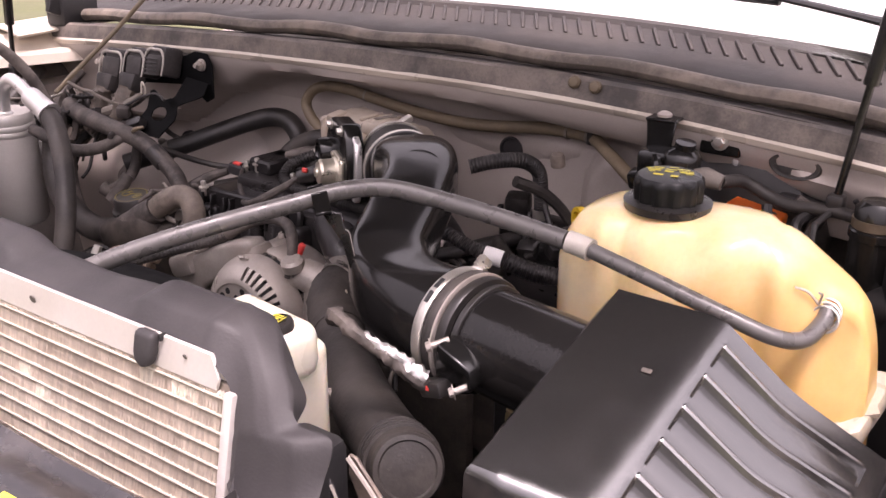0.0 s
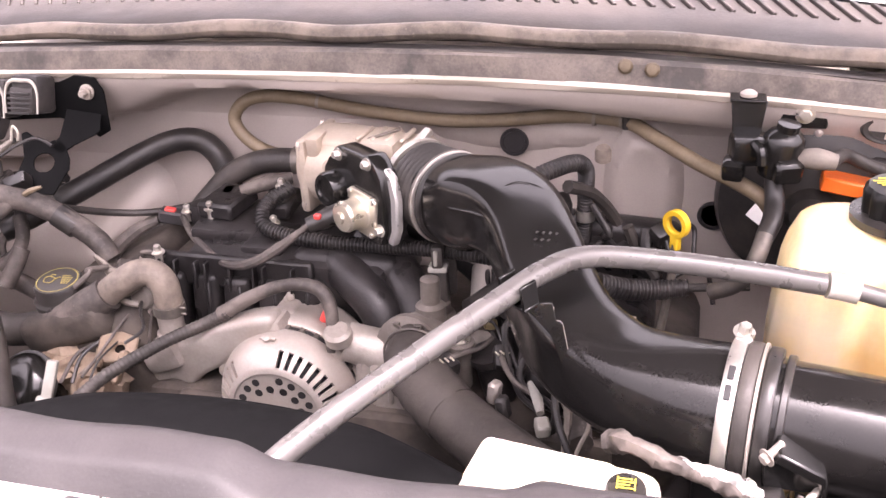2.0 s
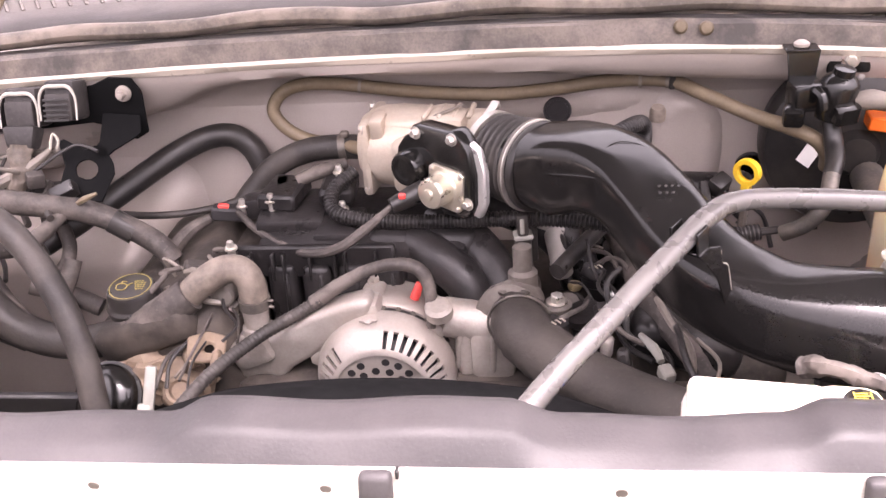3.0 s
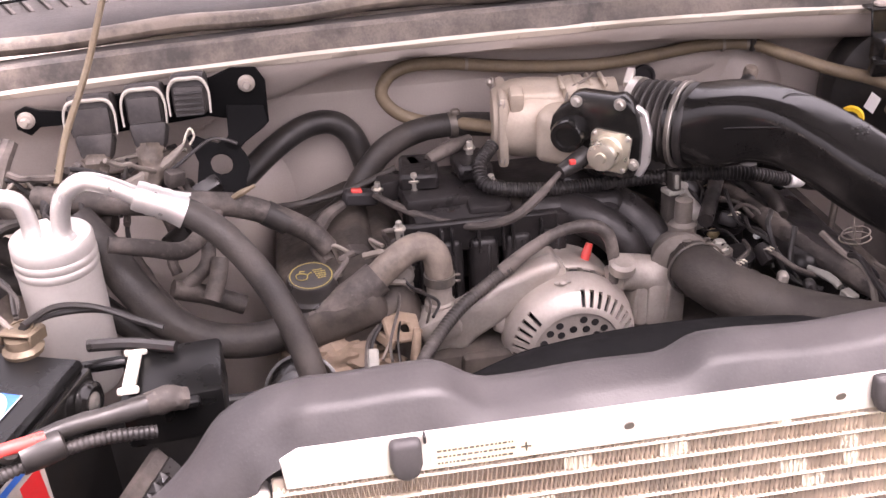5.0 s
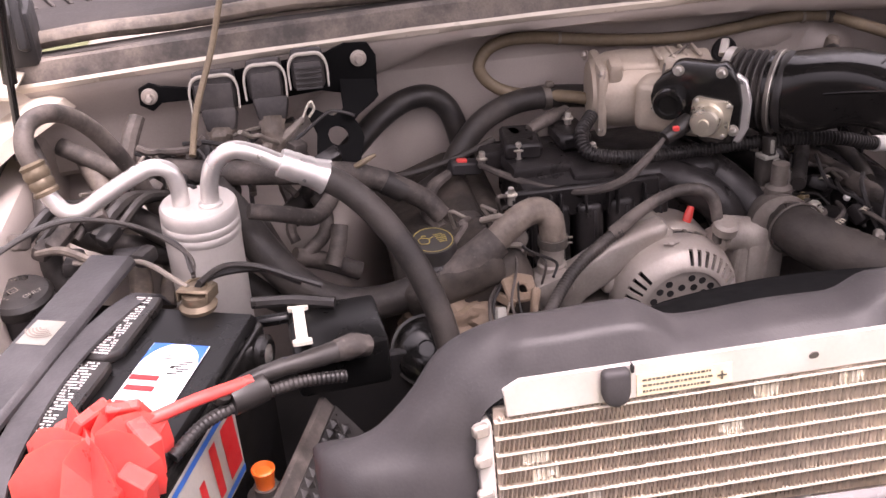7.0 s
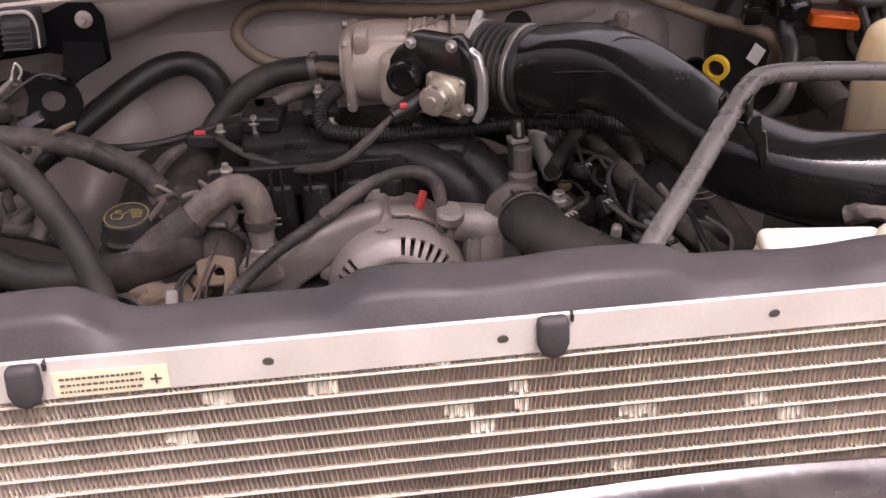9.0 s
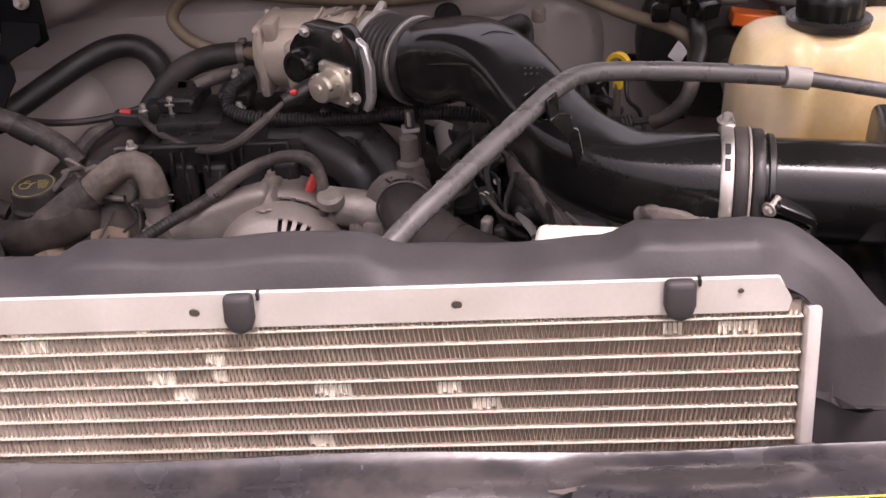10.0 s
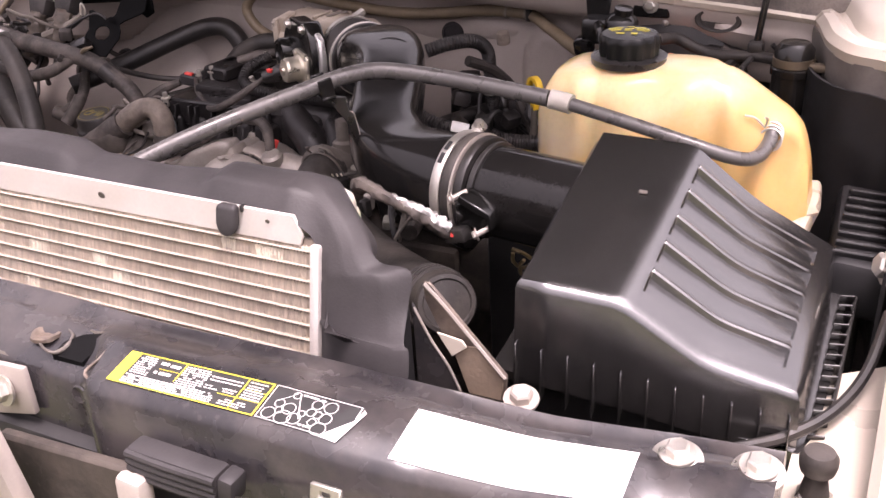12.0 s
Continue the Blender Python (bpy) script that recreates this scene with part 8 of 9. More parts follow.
part("pipe", bm, "alub", acc, "bent bright aluminium pipe")
bm = B()
lathe(bm, (-0.553, 0.440, 1.0455), (0.88, 0, -0.44), [(0.010, -0.006), (0.0150, -0.006), (0.0162, 0.0), (0.0155, 0.006), (0.0165, 0.010), (0.0158, 0.018), (0.0168, 0.024), (0.0160, 0.030), (0.0185, 0.042), (0.0195, 0.046), (0.014, 0.046)], 20)
part("crimp", bm, "alub", acc, "crimped silver sleeve")
bm = B()
tube(bm, [(-0.522, 0.440, 1.029), (-0.500, 0.435, 1.018), (-0.475, 0.425, 0.998), (-0.448, 0.410, 0.965), (-0.425, 0.392, 0.925), (-0.408, 0.372, 0.880), (-0.398, 0.352, 0.835), (-0.39, 0.34, 0.79)], 0.0150, 16, 8)
part("hose", bm, "rubber", acc, "dusty black rubber suction hose")

# ---------------------------------------------------------------- coil and relay rack on the firewall
rack = thing("relay_rack", (-0.58, 0.69, 1.0), "black bracket on the firewall carrying three relay modules", "relay rack")
bm = B()
prism(bm, [(-0.668, 1.050), (-0.660, 1.064), (-0.49, 1.080), (-0.465, 1.090), (-0.435, 1.088), (-0.425, 1.070), (-0.427, 1.015), (-0.445, 1.005), (-0.475, 1.024), (-0.50, 1.030), (-0.66, 1.016)], 0.004, Matrix(((1, 0, 0, 0), (0, 0, 1, 0.693), (0, 1, 0, 0), (0, 0, 0, 1))), 0.001, 1)
prism(bm, [(-0.730, 1.036), (-0.728, 1.058), (-0.714, 1.064), (-0.700, 1.058), (-0.662, 1.052), (-0.662, 1.036), (-0.702, 1.036), (-0.715, 1.026)], 0.004, Matrix(((1, 0, 0, 0), (0, 0, 1, 0.693), (0, 1, 0, 0), (0, 0, 0, 1))), 0.001, 1)
part("bracket", bm, "matte", rack)
bm = B()
BP = plane_of((-0.486, 0.628, 0.994), (0.969, 0.178, -0.171), (0, 0.693, 0.721))
prism(bm, [(-0.004, 0.024), (-0.016, 0.028), (-0.034, 0.036), (-0.040, 0.032), (-0.033, 0.014), (-0.028, 0.0), (-0.031, -0.022), (-0.034, -0.044), (-0.008, -0.046), (0.022, -0.044), (0.028, -0.022), (0.033, -0.006), (0.030, 0.008), (0.024, 0.018), (0.018, 0.030), (0.004, 0.030)], 0.003, BP, 0.0006, 1, hole=(-0.001, -0.003, 0.0135))
prism(bm, [(0.002, 0.020), (0.018, 0.012), (0.030, 0.026), (0.054, 0.045), (0.060, 0.052), (0.056, 0.075), (0.010, 0.075), (0.010, 0.036)], 0.003, BP, 0.0006, 1)
part("lower_bracket", bm, "matte", rack, "black pressed bracket with a hole")
for p in ((-0.716, 0.690, 1.047), (-0.448, 0.690, 1.069)):
    bm = B()
    lathe(bm, V(p) + V(0, 0.002, 0), (0, -1, 0.1), [(0, 0), (0.0105, 0), (0.0105, 0.002), (0.007, 0.003), (0.007, 0.006), (0, 0.006)], 20)
    hexbolt(bm, V(p) - V(0, 0.003, 0), (0, -1, 0.1), 0.0055, 0.009)
    part("bolt", bm, "alu", rack, "zinc bolt")
for i, (x, z, w) in enumerate(((-0.632, 1.078, 0.058), (-0.5685, 1.086, 0.050), (-0.5145, 1.094, 0.047))):
    bm = B()
    block(bm, (x, 0.672, z - 0.024), (w - 0.006, 0.040, 0.050), 0.006, 2, (-16, 0, 0))
    block(bm, (x, 0.650, z - 0.026), (w - 0.012, 0.012, 0.034), 0.003, 2, (-16, 0, 0))
    rel = part("relay", bm, "padgrey", rack, "dusty grey-black relay module")
    bm = B()
    h = w / 2
    tube(bm, [(x - h, 0.640, z - 0.040), (x - h, 0.648, z - 0.014), (x - h + 0.008, 0.652, z - 0.001), (x, 0.653, z), (x + h - 0.008, 0.652, z - 0.001), (x + h, 0.648, z - 0.014), (x + h, 0.640, z - 0.040)], [0.0012, 0.0016, 0.0024, 0.0026, 0.0024, 0.0016, 0.0012], 8, 6)
    part("cover_frame", bm, "sleeve", rel, "pale cream rim")
    if i < 2:
        bm = B()
        block(bm, (x + 0.004, 0.634, z - 0.052), (0.034, 0.024, 0.030), 0.006, 2, (-28, 0, 0), (1.35, 1.3))
        part("plug", bm, "padgrey", rel, "dusty plug")
        bm = B()
        tube(bm, [(x + 0.003, 0.626, z - 0.058), (x + 0.002, 0.618, z - 0.074), (x + 0.001, 0.610, z - 0.092), (x - 0.008, 0.602, z - 0.112), (x - 0.014, 0.596, z - 0.130)], [0.016, 0.0145, 0.014, 0.0125, 0.011], 12, 6, rough=0.35)
        part("lead", bm, "dustyhose", rel)
    else:
        bm = B()
        for k in range(5):
            block(bm, (x, 0.6425 - 0.002 * k, z - 0.014 - 0.006 * k), (w - 0.014, 0.002, 0.003), 0.0006, 1, (-16, 0, 0))
        part("rib", bm, "black", rel, "ribbed face")
rnd = random.Random(17)
rw = thing("rack_wiring", (-0.6, 0.62, 0.95), "loose dusty wires and tape below the relay rack", "wiring")
for i in range(26):
    bm = B()
    p = V(-0.74 + 0.0080 * i, 0.62 + rnd.uniform(-0.03, 0.03), 0.985 + rnd.uniform(-0.03, 0.03))
    pts = [p]
    d = V(rnd.uniform(-0.6, 1), rnd.uniform(-0.6, 0.3), rnd.uniform(-0.8, 0.3))
    for _ in range(5):
        d = (d + V(rnd.uniform(-0.6, 0.6), rnd.uniform(-0.5, 0.3), rnd.uniform(-0.6, 0.4))).normalized()
        p = p + d * rnd.uniform(0.014, 0.03)
        pts.append(V(p.x, min(p.y, 0.69), p.z))
    tube(bm, pts, rnd.choice((0.0022, 0.003, 0.0045, 0.007)), 7, 5, rough=0.15)
    part("wire", bm, rnd.choice(("tape", "loom", "tape", "rubber", "wire_w") if i % 4 else ("loom",)), rw)
for i in range(7):
    bm = B()
    block(bm, (-0.72 + 0.036 * i, 0.60 + rnd.uniform(-0.02, 0.03), 0.975 + rnd.uniform(-0.02, 0.025)), (rnd.uniform(0.018, 0.034), 0.018, 0.020), 0.004, 2, (rnd.uniform(-40, 40), rnd.uniform(-40, 40), rnd.uniform(0, 90)))
    part("connector", bm, rnd.choice(("tape", "loom", "black")), rw)
bm = B()
tube(bm, [(-0.60, 0.60, 0.985), (-0.575, 0.605, 0.995), (-0.548, 0.615, 1.008), (-0.528, 0.625, 1.022)], [0.009, 0.008, 0.006, 0.003], 8, 5)
part("tape_tail", bm, "wire_w", rw, "pale twisted tape")
bm = B()
tube(bm, [(-0.528, 0.625, 1.022), (-0.522, 0.622, 1.036), (-0.516, 0.620, 1.044), (-0.513, 0.622, 1.034), (-0.520, 0.626, 1.022)], 0.0016, 6, 5)
part("wire_loop", bm, "white", rw)
bm = B()
tube(bm, [(-0.73, 0.655, 1.035), (-0.742, 0.63, 1.01), (-0.748, 0.61, 0.98), (-0.735, 0.60, 0.955)], [0.010, 0.011, 0.011, 0.010], 9, 6)
part("boot", bm, "tape", rw)
bm = B()
tube(bm, [(-0.66, 0.55, 1.02), (-0.65, 0.60, 1.06), (-0.625, 0.66, 1.115), (-0.60, 0.74, 1.19), (-0.57, 0.82, 1.28)], 0.0042, 8, 5)
part("thin_cable", bm, "dirtyrub", rw, "brown cable rising to the hood")
# left corner: filler cap and washer lead
wf = thing("washer_filler", (-0.845, 0.41, 0.85), "black washer filler cap with pale symbols", "filler cap")
bm = B()
lathe(bm, (-0.845, 0.412, 0.930), (0, -0.1, 1), [(0.030, 0), (0.034, 0.006), (0.034, 0.014), (0.030, 0.019), (0, 0.021)], 30)
wcap = part("cap", bm, "black", wf)
bm = B()
lathe(bm, (-0.845, 0.415, 0.86), (0, -0.1, 1), [(0.026, 0), (0.026, 0.07), (0.02, 0.07)], 20)
part("neck", bm, "shroud", wf)
wm = plane_of((-0.845, 0.4095, 0.9520), (0.75, 0.66, 0), (-0.66, 0.75, 0.08))
bars("symbol", wcap, wm, [(-0.010, -0.002, 0.010, 0.0009), (-0.010, 0.006, 0.010, 0.0009), (-0.010, -0.002, 0.0009, 0.009), (-0.001, -0.002, 0.0009, 0.009), (-0.007, 0.001, 0.004, 0.0008)] + [(0.020 * math.cos(a), 0.020 * math.sin(a), 0.0022, 0.0014) for a in lin(1.2, 3.6, 13)], "wire_w")
txt = bpy.data.curves.new("word", "FONT")
txt.body, txt.size, txt.align_x = "ONLY", 0.008, "CENTER"
tob = new("word", txt)
dg = bpy.context.evaluated_depsgraph_get()
wme = bpy.data.meshes.new_from_object(tob.evaluated_get(dg))
bpy.data.objects.remove(tob)
bpy.data.curves.remove(txt)
wme.transform(wm @ Matrix.Translation((0.006, -0.020, 0.0004)))
wme.materials.clear()
wme.materials.append(M["palegrey"])
wob_ = new("word", wme)
wob_.parent = wcap
lw_ = thing("corner_wiring", (-0.79, 0.40, 0.95), "dusty connectors and taped wires in the bay corner", "wiring")
rnd = random.Random(40)
for i in range(8):
    bm = B()
    p = V(-0.84 + 0.018 * i, 0.43 + rnd.uniform(-0.03, 0.06), 0.975 + rnd.uniform(-0.02, 0.02))
    block(bm, p, (rnd.uniform(0.02, 0.045), 0.018, 0.018), 0.005, 2, (rnd.uniform(-30, 30), rnd.uniform(-30, 30), rnd.uniform(0, 90)))
    part("connector", bm, rnd.choice(("tape", "loom", "shroud")), lw_)
for i in range(6):
    bm = B()
    p = V(-0.85 + 0.02 * i, 0.47, 0.97)
    tube(bm, [p, p + V(0.03, 0.04, 0.02), p + V(0.05, 0.09, 0.0), p + V(0.06, 0.16, -0.03)], rnd.uniform(0.003, 0.010), 8, 5)
    part("wire", bm, rnd.choice(("tape", "loom", "rubber")), lw_)
bm = B()
tube(bm, [(-0.82, 0.42, 0.985), (-0.79, 0.41, 0.99), (-0.755, 0.385, 0.985), (-0.73, 0.365, 0.98)], [0.004, 0.005, 0.004, 0.009], 8, 5)
part("plug_lead", bm, "dustyhose", lw_)

for pts, r, mt in ((((-0.87, 0.66, 1.02), (-0.845, 0.60, 0.995), (-0.835, 0.53, 0.955), (-0.825, 0.48, 0.93), (-0.80, 0.45, 0.91)), 0.013, "rubber"), (((-0.84, 0.70, 0.99), (-0.77, 0.66, 0.965), (-0.70, 0.63, 0.95), (-0.62, 0.60, 0.94)), 0.012, "tape"),
                   (((-0.86, 0.62, 0.93), (-0.79, 0.57, 0.915), (-0.72, 0.55, 0.90), (-0.66, 0.56, 0.88)), 0.016, "rubber"), (((-0.81, 0.69, 0.97), (-0.775, 0.62, 0.925), (-0.75, 0.55, 0.89), (-0.74, 0.48, 0.86)), 0.014, "dustyhose"), (((-0.72, 0.70, 0.96), (-0.705, 0.64, 0.93), (-0.71, 0.57, 0.88), (-0.72, 0.52, 0.84)), 0.011, "dustyhose")):
    bm = B()
    tube(bm, pts, r, 12, 7, rough=0.06)
    single("corner_hose", bm, mt, "dusty dark hose in the corner of the bay", "hose", "hoses in the bay corner")

# ---------------------------------------------------------------- far side: purge valve, booster, hood stay
pv = thing("purge_valve", (0.40, 0.67, 1.0), "black purge valve on a bracket under the cowl", "valve")
bm = B()
prism(bm, [(-0.012, -0.045), (0.014, -0.045), (0.017, 0.0), (0.020, 0.024), (-0.018, 0.024), (-0.015, 0.0)], 0.004, plane_of((0.382, 0.672, 1.075), (1, 0, 0), (0, 0.1, 1)), 0.001, 1)
block(bm, (0.382, 0.682, 1.098), (0.038, 0.026, 0.004), 0.001, 1)
block(bm, (0.386, 0.655, 1.050), (0.040, 0.030, 0.034), 0.006, 2, (0, 0, 12))
block(bm, (0.372, 0.645, 1.030), (0.024, 0.022, 0.024), 0.005, 2, (20, 0, -10))
tube(bm, [(0.392, 0.640, 1.062), (0.398, 0.632, 1.056), (0.400, 0.628, 1.042)], 0.006, 8, 4)
block(bm, (0.445, 0.708, 1.075), (0.05, 0.006, 0.035), 0.002, 1)
part("bracket", bm, "gloss", pv)
bm = B()
lathe(bm, (0.415, 0.655, 1.02), (0.15, -0.1, 1), [(0.012, 0), (0.020, 0.004), (0.022, 0.012), (0.022, 0.046), (0.018, 0.052), (0.012, 0.056), (0.012, 0.064), (0, 0.065)], 20)
block(bm, (0.425, 0.640, 1.035), (0.03, 0.03, 0.026), 0.004, 1, (10, 0, 20))
part("body", bm, "gloss", pv)
bm = B()
hexbolt(bm, (0.445, 0.704, 1.075), (0, -1, 0), 0.007, 0.006)
part("bolt", bm, "steel", pv)
bm = B()
lathe(bm, (0.382, 0.682, 1.101), (0, 0, 1), [(0.009, 0), (0.009, 0.003), (0.005, 0.006), (0, 0.006)], 16)
part("bolt", bm, "body", pv)
bm = B()
tube(bm, [(0.415, 0.65, 1.02), (0.418, 0.635, 0.998), (0.416, 0.615, 0.985), (0.408, 0.595, 0.972)], [0.010, 0.011, 0.011, 0.010], 12, 6)
part("elbow", bm, "rubberclean", pv)
bm = B()
tube(bm, [(0.409, 0.597, 0.975), (0.403, 0.580, 0.960), (0.395, 0.575, 0.94), (0.38, 0.58, 0.92), (0.36, 0.59, 0.905)], 0.0095, 12, 7)
part("metal_hose", bm, "steeldark", pv, "braided metal hose")
bm = B()
tube(bm, [(0.44, 0.645, 1.045), (0.455, 0.64, 1.048), (0.475, 0.64, 1.045)], [0.010, 0.012, 0.009], 10, 4)
part("wrapped_end", bm, "wire_w", pv, "tape-wrapped end")
bm = B()
tube(bm, [(0.472, 0.642, 1.046), (0.489, 0.672, 1.041), (0.517, 0.680, 1.027), (0.543, 0.680, 1.021), (0.604, 0.675, 1.024), (0.66, 0.645, 1.018), (0.68, 0.61, 1.010)], 0.0075, 10, 6)
part("hose", bm, "rubber", pv)
bm = B()
prism(bm, [(-0.010, -0.012), (0.010, -0.012), (0.010, 0.012), (-0.010, 0.012)], 0.0006, plane_of((0.408, 0.70, 0.955), (0.8, 0, -0.6), (0.5, 0.3, 0.8)), 0)
single("paper_tag", bm, "paper", "small white paper tag on the hose", "tag")
bst = thing("brake_booster", (0.47, 0.70, 0.85), "dark brake booster drum on the firewall", "brake booster")
bm = B()
lathe(bm, (0.470, 0.765, 0.955), (-0.1, -1, 0.05), [(0.07, 0), (0.105, 0.0), (0.110, 0.008), (0.110, 0.030), (0.104, 0.045), (0.080, 0.056), (0.03, 0.066), (0.022, 0.080), (0, 0.080)], 48)
part("drum", bm, "rubberclean", bst)
bm = B()
tube(bm, [(0.475, 0.68, 0.935), (0.472, 0.62, 0.93), (0.470, 0.56, 0.925)], 0.02, 16, 4)
part("cylinder", bm, "steeldark", bst)
for nm, p, q, xs_ in (("hood_strut", (0.622, 0.715, 1.34), (0.590, 0.683, 1.035), 1), ("hood_strut", (-0.838, 0.60, 1.22), (-0.858, 0.60, 1.035), -1)):
    s = thing(nm, q, "slim black gas strut holding the hood up", "strut", "hood struts")
    bm = B()
    tube(bm, [V(q).lerp(V(p), 0.42), V(q).lerp(V(p), 0.6), V(p)], 0.0085, 12, 2)
    part("cylinder", bm, "gloss", s)
    bm = B()
    tube(bm, [V(q), V(q).lerp(V(p), 0.25), V(q).lerp(V(p), 0.45)], 0.0045, 10, 2)
    part("rod", bm, "gloss", s)
    bm = B()
    block(bm, V(q) - V(0, 0, 0.004), (0.02, 0.02, 0.024), 0.005, 2)
    part("mount", bm, "black", s)
fl = thing("fluid_reservoir", (0.643, 0.64, 0.93), "black cylindrical filter with a tarnished band", "reservoir")
bm = B()
lathe(bm, (0.643, 0.640, 0.93), (0, 0, 1), [(0.024, 0), (0.025, 0.005), (0.0245, 0.085), (0.027, 0.087), (0.027, 0.095), (0.024, 0.097), (0.0235, 0.118), (0.017, 0.126), (0, 0.127)], 28)
part("body", bm, "gloss", fl)
bm = B()
lathe(bm, (0.643, 0.640, 1.028), (0, 0, 1), [(0.0238, 0), (0.0252, 0), (0.0252, 0.010), (0.0238, 0.010)], 28)
block(bm, (0.680, 0.628, 1.030), (0.036, 0.012, 0.011), 0.004, 2)
lathe(bm, (0.694, 0.626, 1.030), (1, -0.1, 0), [(0.008, 0), (0.009, 0.003), (0.009, 0.014), (0.006, 0.017), (0, 0.017)], 14)
part("band", bm, "brass", fl)
bm = B()
tube(bm, [(0.650, 0.632, 0.945), (0.690, 0.612, 0.950), (0.712, 0.590, 0.935), (0.715, 0.575, 0.900)], [0.022, 0.027, 0.027, 0.024], 16, 6)
part("outlet", bm, "rubberclean", fl, "fat black outlet hose")
rnd = random.Random(52)
bw = thing("pedal_wiring", (0.62, 0.66, 0.98), "bundle of dark leads by the brake booster", "wiring")
for i in range(9):
    bm = B()
    p = V(0.50 + 0.022 * i, 0.68 + rnd.uniform(-0.02, 0.02), 1.02 + rnd.uniform(-0.03, 0.03))
    pts = [p]
    for _ in range(3):
        p = p + V(rnd.uniform(-0.01, 0.04), rnd.uniform(-0.03, 0.01), rnd.uniform(-0.05, 0.01))
        pts.append(p)
    tube(bm, pts, rnd.uniform(0.003, 0.008), 8, 5)
    part("wire", bm, rnd.choice(("rubberclean", "loom", "tape")), bw)
bm = B()
block(bm, (0.545, 0.72, 1.005), (0.06, 0.03, 0.035), 0.008, 2, (0, 10, 0))
part("connector", bm, "loom", bw)

# rest of the near corner
rb = thing("fuse_box", (0.76, 0.40, 0.80), "black finned plastic housing beside the air box", "fuse box")
bm = B()
block(bm, (0.765, 0.42, 0.90), (0.075, 0.20, 0.06), 0.008, 2, (0, 6, 4))
part("body", bm, "dark", rb)
for i in range(8):
    bm = B()
    block(bm, (0.765, 0.335 + 0.022 * i, 0.934), (0.06, 0.004, 0.007), 0.001, 1, (20, 6, 10))
    part("fin", bm, "dark", rb)
bp = thing("bump_stop", (0.765, 0.02, 0.87), "grey rubber hood bump stop on the fender corner", "bump stop")
bm = B()
lathe(bm, (0.765, 0.03, 0.885), (0, 0, 1), [(0.011, 0), (0.009, 0.012), (0.007, 0.018), (0.0125, 0.022), (0.0140, 0.028), (0.0140, 0.034), (0.011, 0.039), (0, 0.041)], 24)
part("pad", bm, "rubber", bp)
bm = B()
lathe(bm, (0.765, 0.03, 0.87), (0, 0, 1), [(0.015, 0), (0.015, 0.012), (0.011, 0.016), (0, 0.016)], 6)
part("nut", bm, "steel", bp)
nb = thing("mounting_bracket", (0.52, 0.03, 0.85), "rust-stained bracket beside the radiator shroud", "bracket")
FY = Matrix(((1, 0, 0, 0), (0, 0, 1, 0.0), (0, 1, 0, 0), (0, 0, 0, 1)))
bm = B()
prism(bm, [(0.450, 1.002), (0.454, 0.994), (0.466, 0.968), (0.481, 0.946), (0.494, 0.915), (0.450, 0.905)], 0.003, Matrix.Translation((0, -0.004, 0)) @ FY, 0.0008, 1)
part("plate", bm, "support", nb, "dark front web of the channel")
bm = B()
prism(bm, [(0.452, 1.012), (0.458, 1.012), (0.490, 0.976), (0.524, 0.938), (0.522, 0.915), (0.488, 0.915), (0.478, 0.946), (0.464, 0.970), (0.452, 0.996)], 0.003, Matrix.Translation((0, 0.014, 0)) @ FY, 0.0008, 1)
part("web", bm, "scraped", nb, "dusty back web of the channel")
bm = B()
prism(bm, [(0.476, 0.958), (0.499, 0.962), (0.522, 0.937), (0.520, 0.914), (0.490, 0.914)], 0.002, Matrix.Translation((0, 0.011, 0)) @ FY, 0.0006, 1)
part("gusset", bm, "tan", nb, "sandy rust in the channel")
bm = B()
prism(bm, [(0.465, 0.971), (0.488, 0.968), (0.492, 0.962), (0.478, 0.950)], 0.002, Matrix.Translation((0, 0.007, 0)) @ FY, 0.0006, 1)
part("paint_chip", bm, "bodyclean", nb, "pale painted tab")
bm = B()
tube(bm, [(0.455, 0.010, 1.013), (0.472, 0.010, 0.996), (0.489, 0.010, 0.977), (0.507, 0.010, 0.957), (0.524, 0.010, 0.938)], 0.0018, 6, 3)
tube(bm, [(0.452, -0.004, 0.998), (0.466, -0.004, 0.970), (0.481, -0.004, 0.947), (0.494, -0.004, 0.916)], 0.0012, 6, 3)
part("channel", bm, "alu", nb, "worn bright edges of the channel")
bm = B()
lathe(bm, (0.553, -0.026, 0.900), (0, 0, 1), [(0.008, 0), (0.008, 0.05), (0.006, 0.05)], 14)
hexbolt(bm, (0.553, -0.026, 0.950), (0.1, -0.2, 0.95), 0.009, 0.009)
part("bolt", bm, "alu", nb)
bm = B()
hexbolt(bm, (0.790, 0.30, 0.945), (-1, -0.4, 0.3), 0.012, 0.012)
single("fender_bolt", bm, "steel", "zinc bolt with a washer on the fender", "bolt")

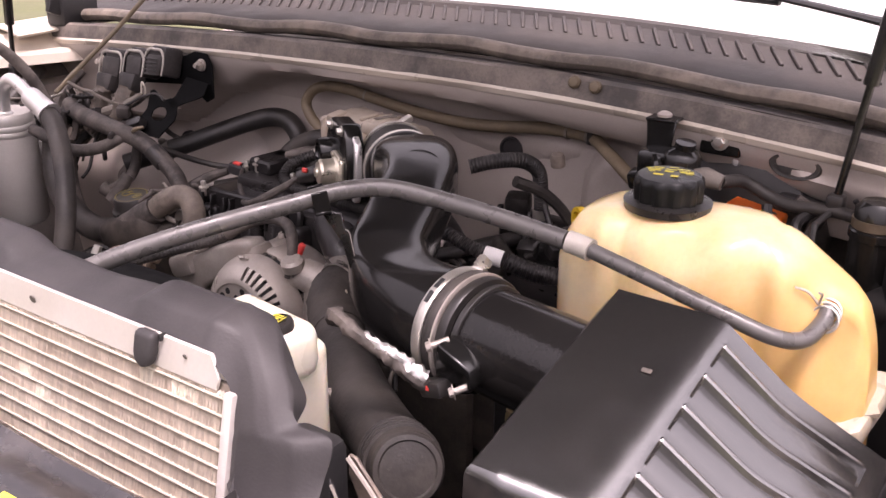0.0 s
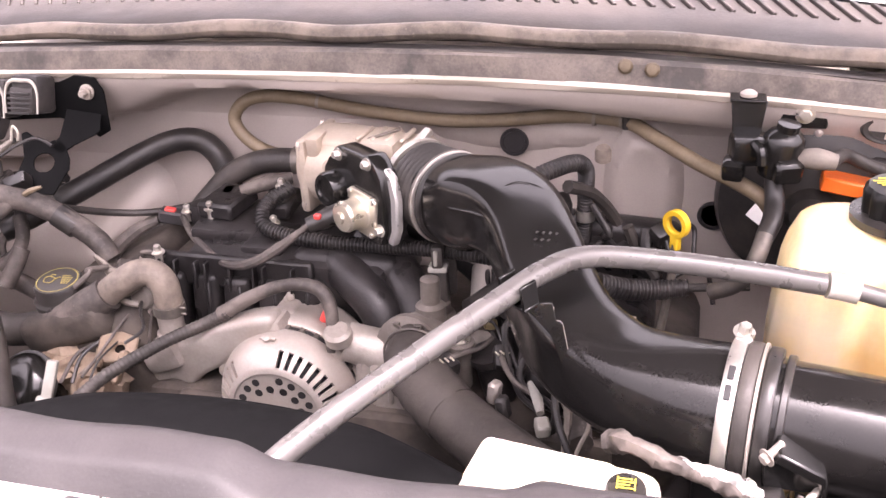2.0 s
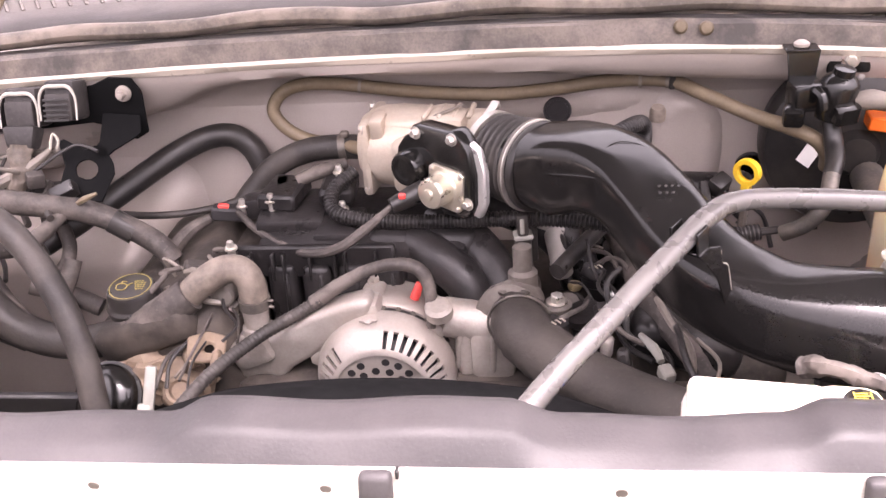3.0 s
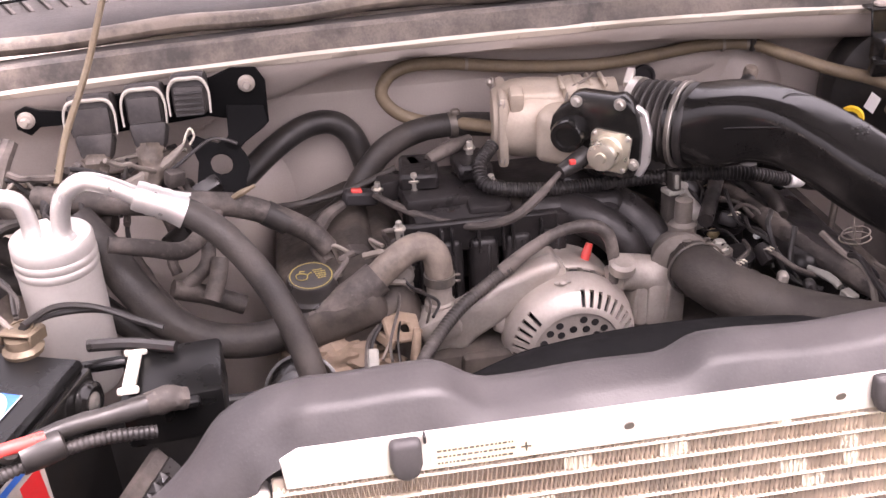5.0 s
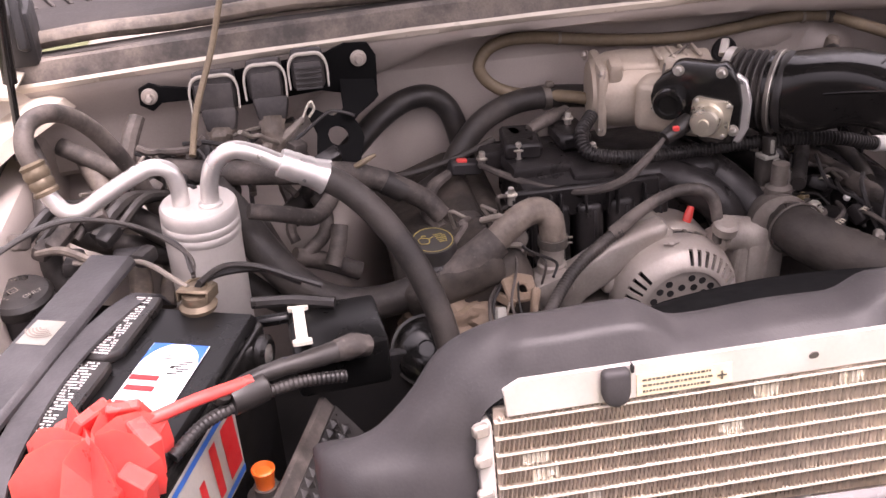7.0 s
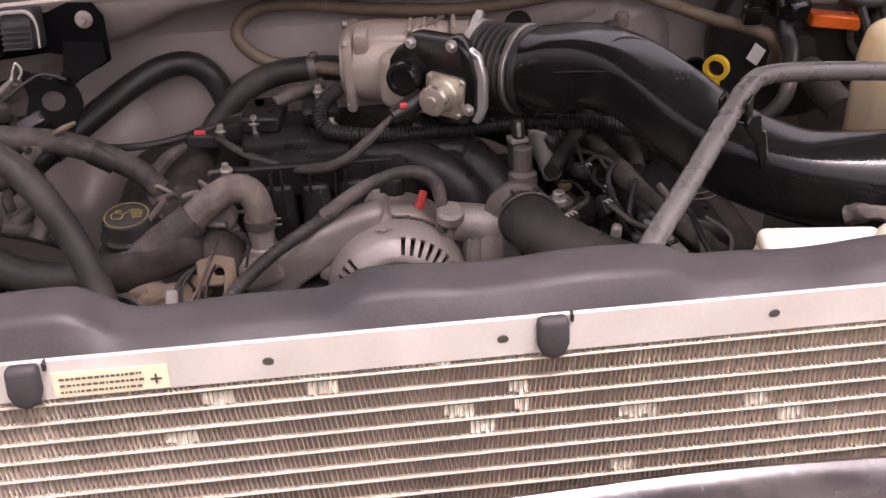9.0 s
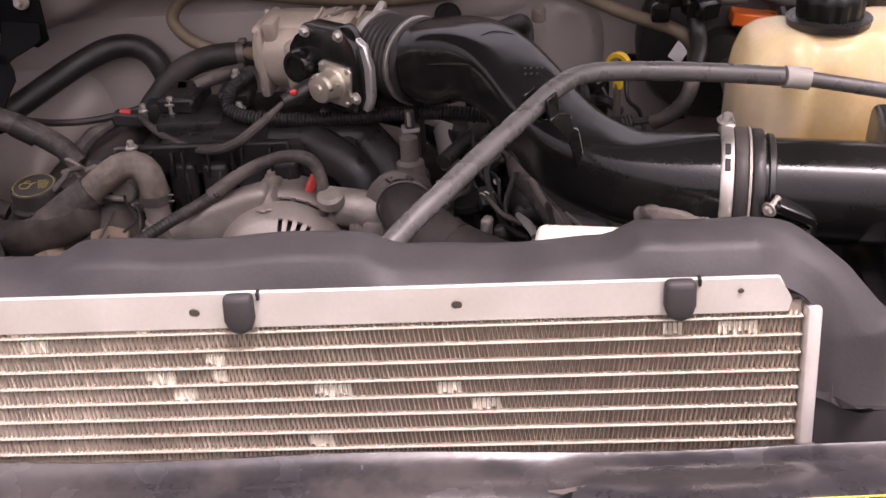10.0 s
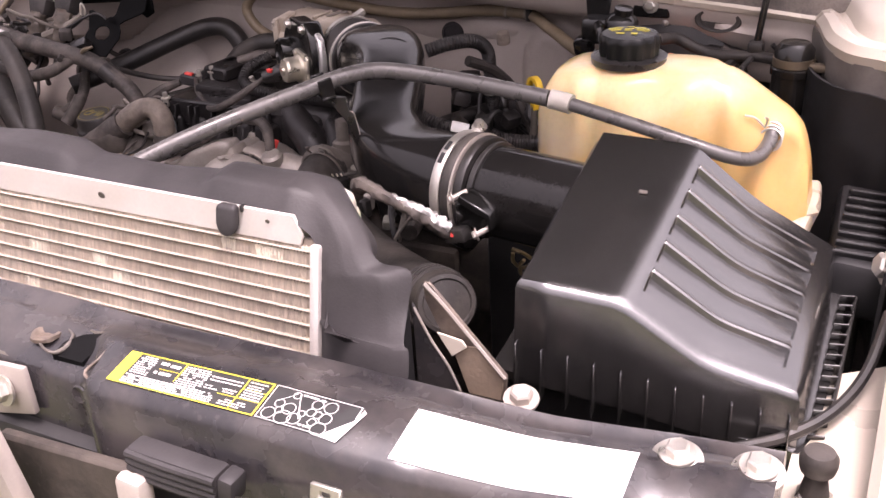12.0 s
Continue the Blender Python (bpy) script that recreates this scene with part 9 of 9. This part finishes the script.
# black sheets added low in the bay for dark depth; bared lead ends above
bm = B()
block(bm, (0.56, 0.365, 0.685), (0.42, 0.012, 0.41), 0.003, 1)
part("splash_panel", bm, "dark", truck, "added black sheet standing for the dark depth of the bay")
bm = B()
block(bm, (-0.62, 0.405, 0.645), (0.40, 0.012, 0.33), 0.003, 1)
part("splash_panel", bm, "dark", truck, "added black sheet standing for the dark depth of the bay")
wl = thing("loose_leads", (0.43, 0.34, 0.87), "short bared leads with brassy ends under the intake tube", "wiring")
for pts in ([(0.430, 0.358, 0.868), (0.424, 0.30, 0.875), (0.420, 0.276, 0.893), (0.421, 0.272, 0.906)], [(0.440, 0.358, 0.868), (0.428, 0.29, 0.872), (0.427, 0.276, 0.889), (0.434, 0.272, 0.900)], [(0.448, 0.358, 0.87), (0.442, 0.29, 0.893), (0.432, 0.274, 0.907), (0.420, 0.272, 0.911)]):
    bm = B()
    tube(bm, pts, 0.0022, 8, 6)
    part("lead", bm, "brassy", wl, "brassy bare end")
bm = B()
lathe(bm, (0.462, 0.335, 0.870), (0.1, -0.8, 0.25), [(0.030, 0), (0.032, 0.03), (0.029, 0.040), (0.012, 0.043), (0, 0.043)], 24)
part("cup", bm, "black", wl, "black round connector body")

# nose below the support
ns = thing("nose_panel", (0.2, -0.18, 0.70), "champagne uprights and dark mesh under the support", "nose panel")
bm = B()
block(bm, (0.176, -0.215, 0.900), (0.060, 0.02, 0.110), 0.008, 2, (0, -14, 0))
part("upright", bm, "body", ns)
bm = B()
block(bm, (0.304, -0.192, 0.862), (0.026, 0.018, 0.13), 0.006, 2, (0, 4, 0))
part("upright", bm, "body", ns, "pinkish dusty upright")
bm = B()
block(bm, (0.240, -0.186, 0.850), (0.15, 0.012, 0.15), 0.003, 1, (0, -3, 0))
part("mesh_panel", bm, "engine", ns)
bm = B()
block(bm, (0.343, -0.178, 0.933), (0.084, 0.020, 0.026), 0.004, 2, (0, 1, 0))
block(bm, (0.391, -0.178, 0.933), (0.014, 0.020, 0.024), 0.004, 2, (0, 10, 0))
lcov = part("ribbed_cover", bm, "shroud", ns, "ribbed grey latch cover")
for k in range(4):
    bm = B()
    tube(bm, [(0.302, -0.187, 0.942 - 0.0062 * k), (0.340, -0.188, 0.941 - 0.0062 * k), (0.384, -0.187, 0.940 - 0.0062 * k)], 0.0034, 8, 3)
    part("rib", bm, "shroud", lcov)
bm = B()
tube(bm, [(0.395, -0.184, 0.925), (0.43, -0.186, 0.934), (0.47, -0.184, 0.944), (0.52, -0.174, 0.945), (0.60, -0.13, 0.90)], 0.0035, 8, 5)
part("release_cable", bm, "rubberclean", ns)
bm = B()
prism(bm, [(-0.012, -0.006), (0.012, -0.006), (0.012, 0.007), (-0.012, 0.007)], 0.004, plane_of((0.478, -0.182, 0.958), (1, 0, 0), (0, 0.3, 1)), 0.001, 1, hole=(0, 0, 0.0045))
part("nut_clip", bm, "steel", ns, "zinc nut clip")
bm = B()
lathe(bm, (0.205, -0.226, 0.950), (-0.1, -1, 0.3), [(0.011, 0), (0.011, 0.003), (0.007, 0.004), (0.007, 0.009), (0, 0.010)], 18)
part("bolt", bm, "steel", ns, "zinc bolt on the upright")
bm = B()
block(bm, (0, -0.145, 0.70), (1.5, 0.03, 0.40), 0.01, 2)
part("lower_panel", bm, "dark", ns)

bm = B()
prism(bm, [(0.101, 0.955), (0.162, 0.959), (0.162, 0.912), (0.075, 0.891)], 0.006, Matrix(((1, 0, 0, 0), (0, 0, 1, -0.153), (0, 1, 0, 0), (0, 0, 0, 1))), 0.002, 2)
part("tan_panel", bm, "body", ns, "pinkish tan painted panel")
bm = B()
hexbolt(bm, (0.136, -0.156, 0.933), (-0.1, -1, 0.2), 0.009, 0.009)
part("bolt", bm, "steel", ns, "zinc bolt on the tan panel")
bm = B()
lathe(bm, (0.216, -0.146, 0.944), (0, -1, 0.1), [(0.007, 0), (0.0085, 0.0008), (0.0072, 0.0020), (0.0050, 0.0012), (0, 0.0008)], 18)
part("stamp", bm, "support", ns, "pressed dimple")

# closing parts of the body: hood stands open over the bay, lower shell
bm = B()
sheet(bm, lambda u, v: V(u * (1 - 0.10 * v), 0.80 - 0.80 * v, 1.36 + 0.92 * v - 0.04 * u * u), lin(-0.66, 0.86, 18), lin(0, 1, 13), 0.02)
part("hood", bm, "dark", truck, "raised hood with black insulation")
for s in (-1, 1):
    bm = B()
    block(bm, (0.90 * s, 0.45, 0.62), (0.08, 1.25, 0.75), 0.02, 2)
    part("side_panel", bm, "body", truck, "champagne outer fender")
    for y in (0.25,):
        bm = B()
        lathe(bm, (0.88 * s, y, 0.32), (-s, 0, 0), [(0.12, 0), (0.30, 0.0), (0.335, 0.02), (0.335, 0.20), (0.30, 0.22), (0.12, 0.22)], 40)
        part("tyre", bm, "rubber", truck)
bm = B()
block(bm, (0, 1.4, 0.70), (1.70, 1.2, 0.70), 0.05, 3)
part("cabin", bm, "body", truck)

# left end of the cowl: pale side panel and the black hood hinge
bm = B()
sheet(bm, lambda u, v: V(-0.86 - 0.14 * u, 0.62 + 0.75 * v, 1.088 + 0.02 * v + 0.012 * math.sin(3 * u)), lin(0, 1, 7), lin(0, 1, 9), 0.004)
part("cowl_side", bm, "bodyclean", truck, "pale painted panel at the end of the cowl")
bm = B()
block(bm, (-0.868, 0.745, 1.130), (0.050, 0.09, 0.07), 0.008, 2, (0, 0, 8))
block(bm, (-0.852, 0.715, 1.165), (0.012, 0.05, 0.10), 0.004, 2, (-20, 0, 8))
part("hood_hinge", bm, "dark", truck, "black hood hinge")
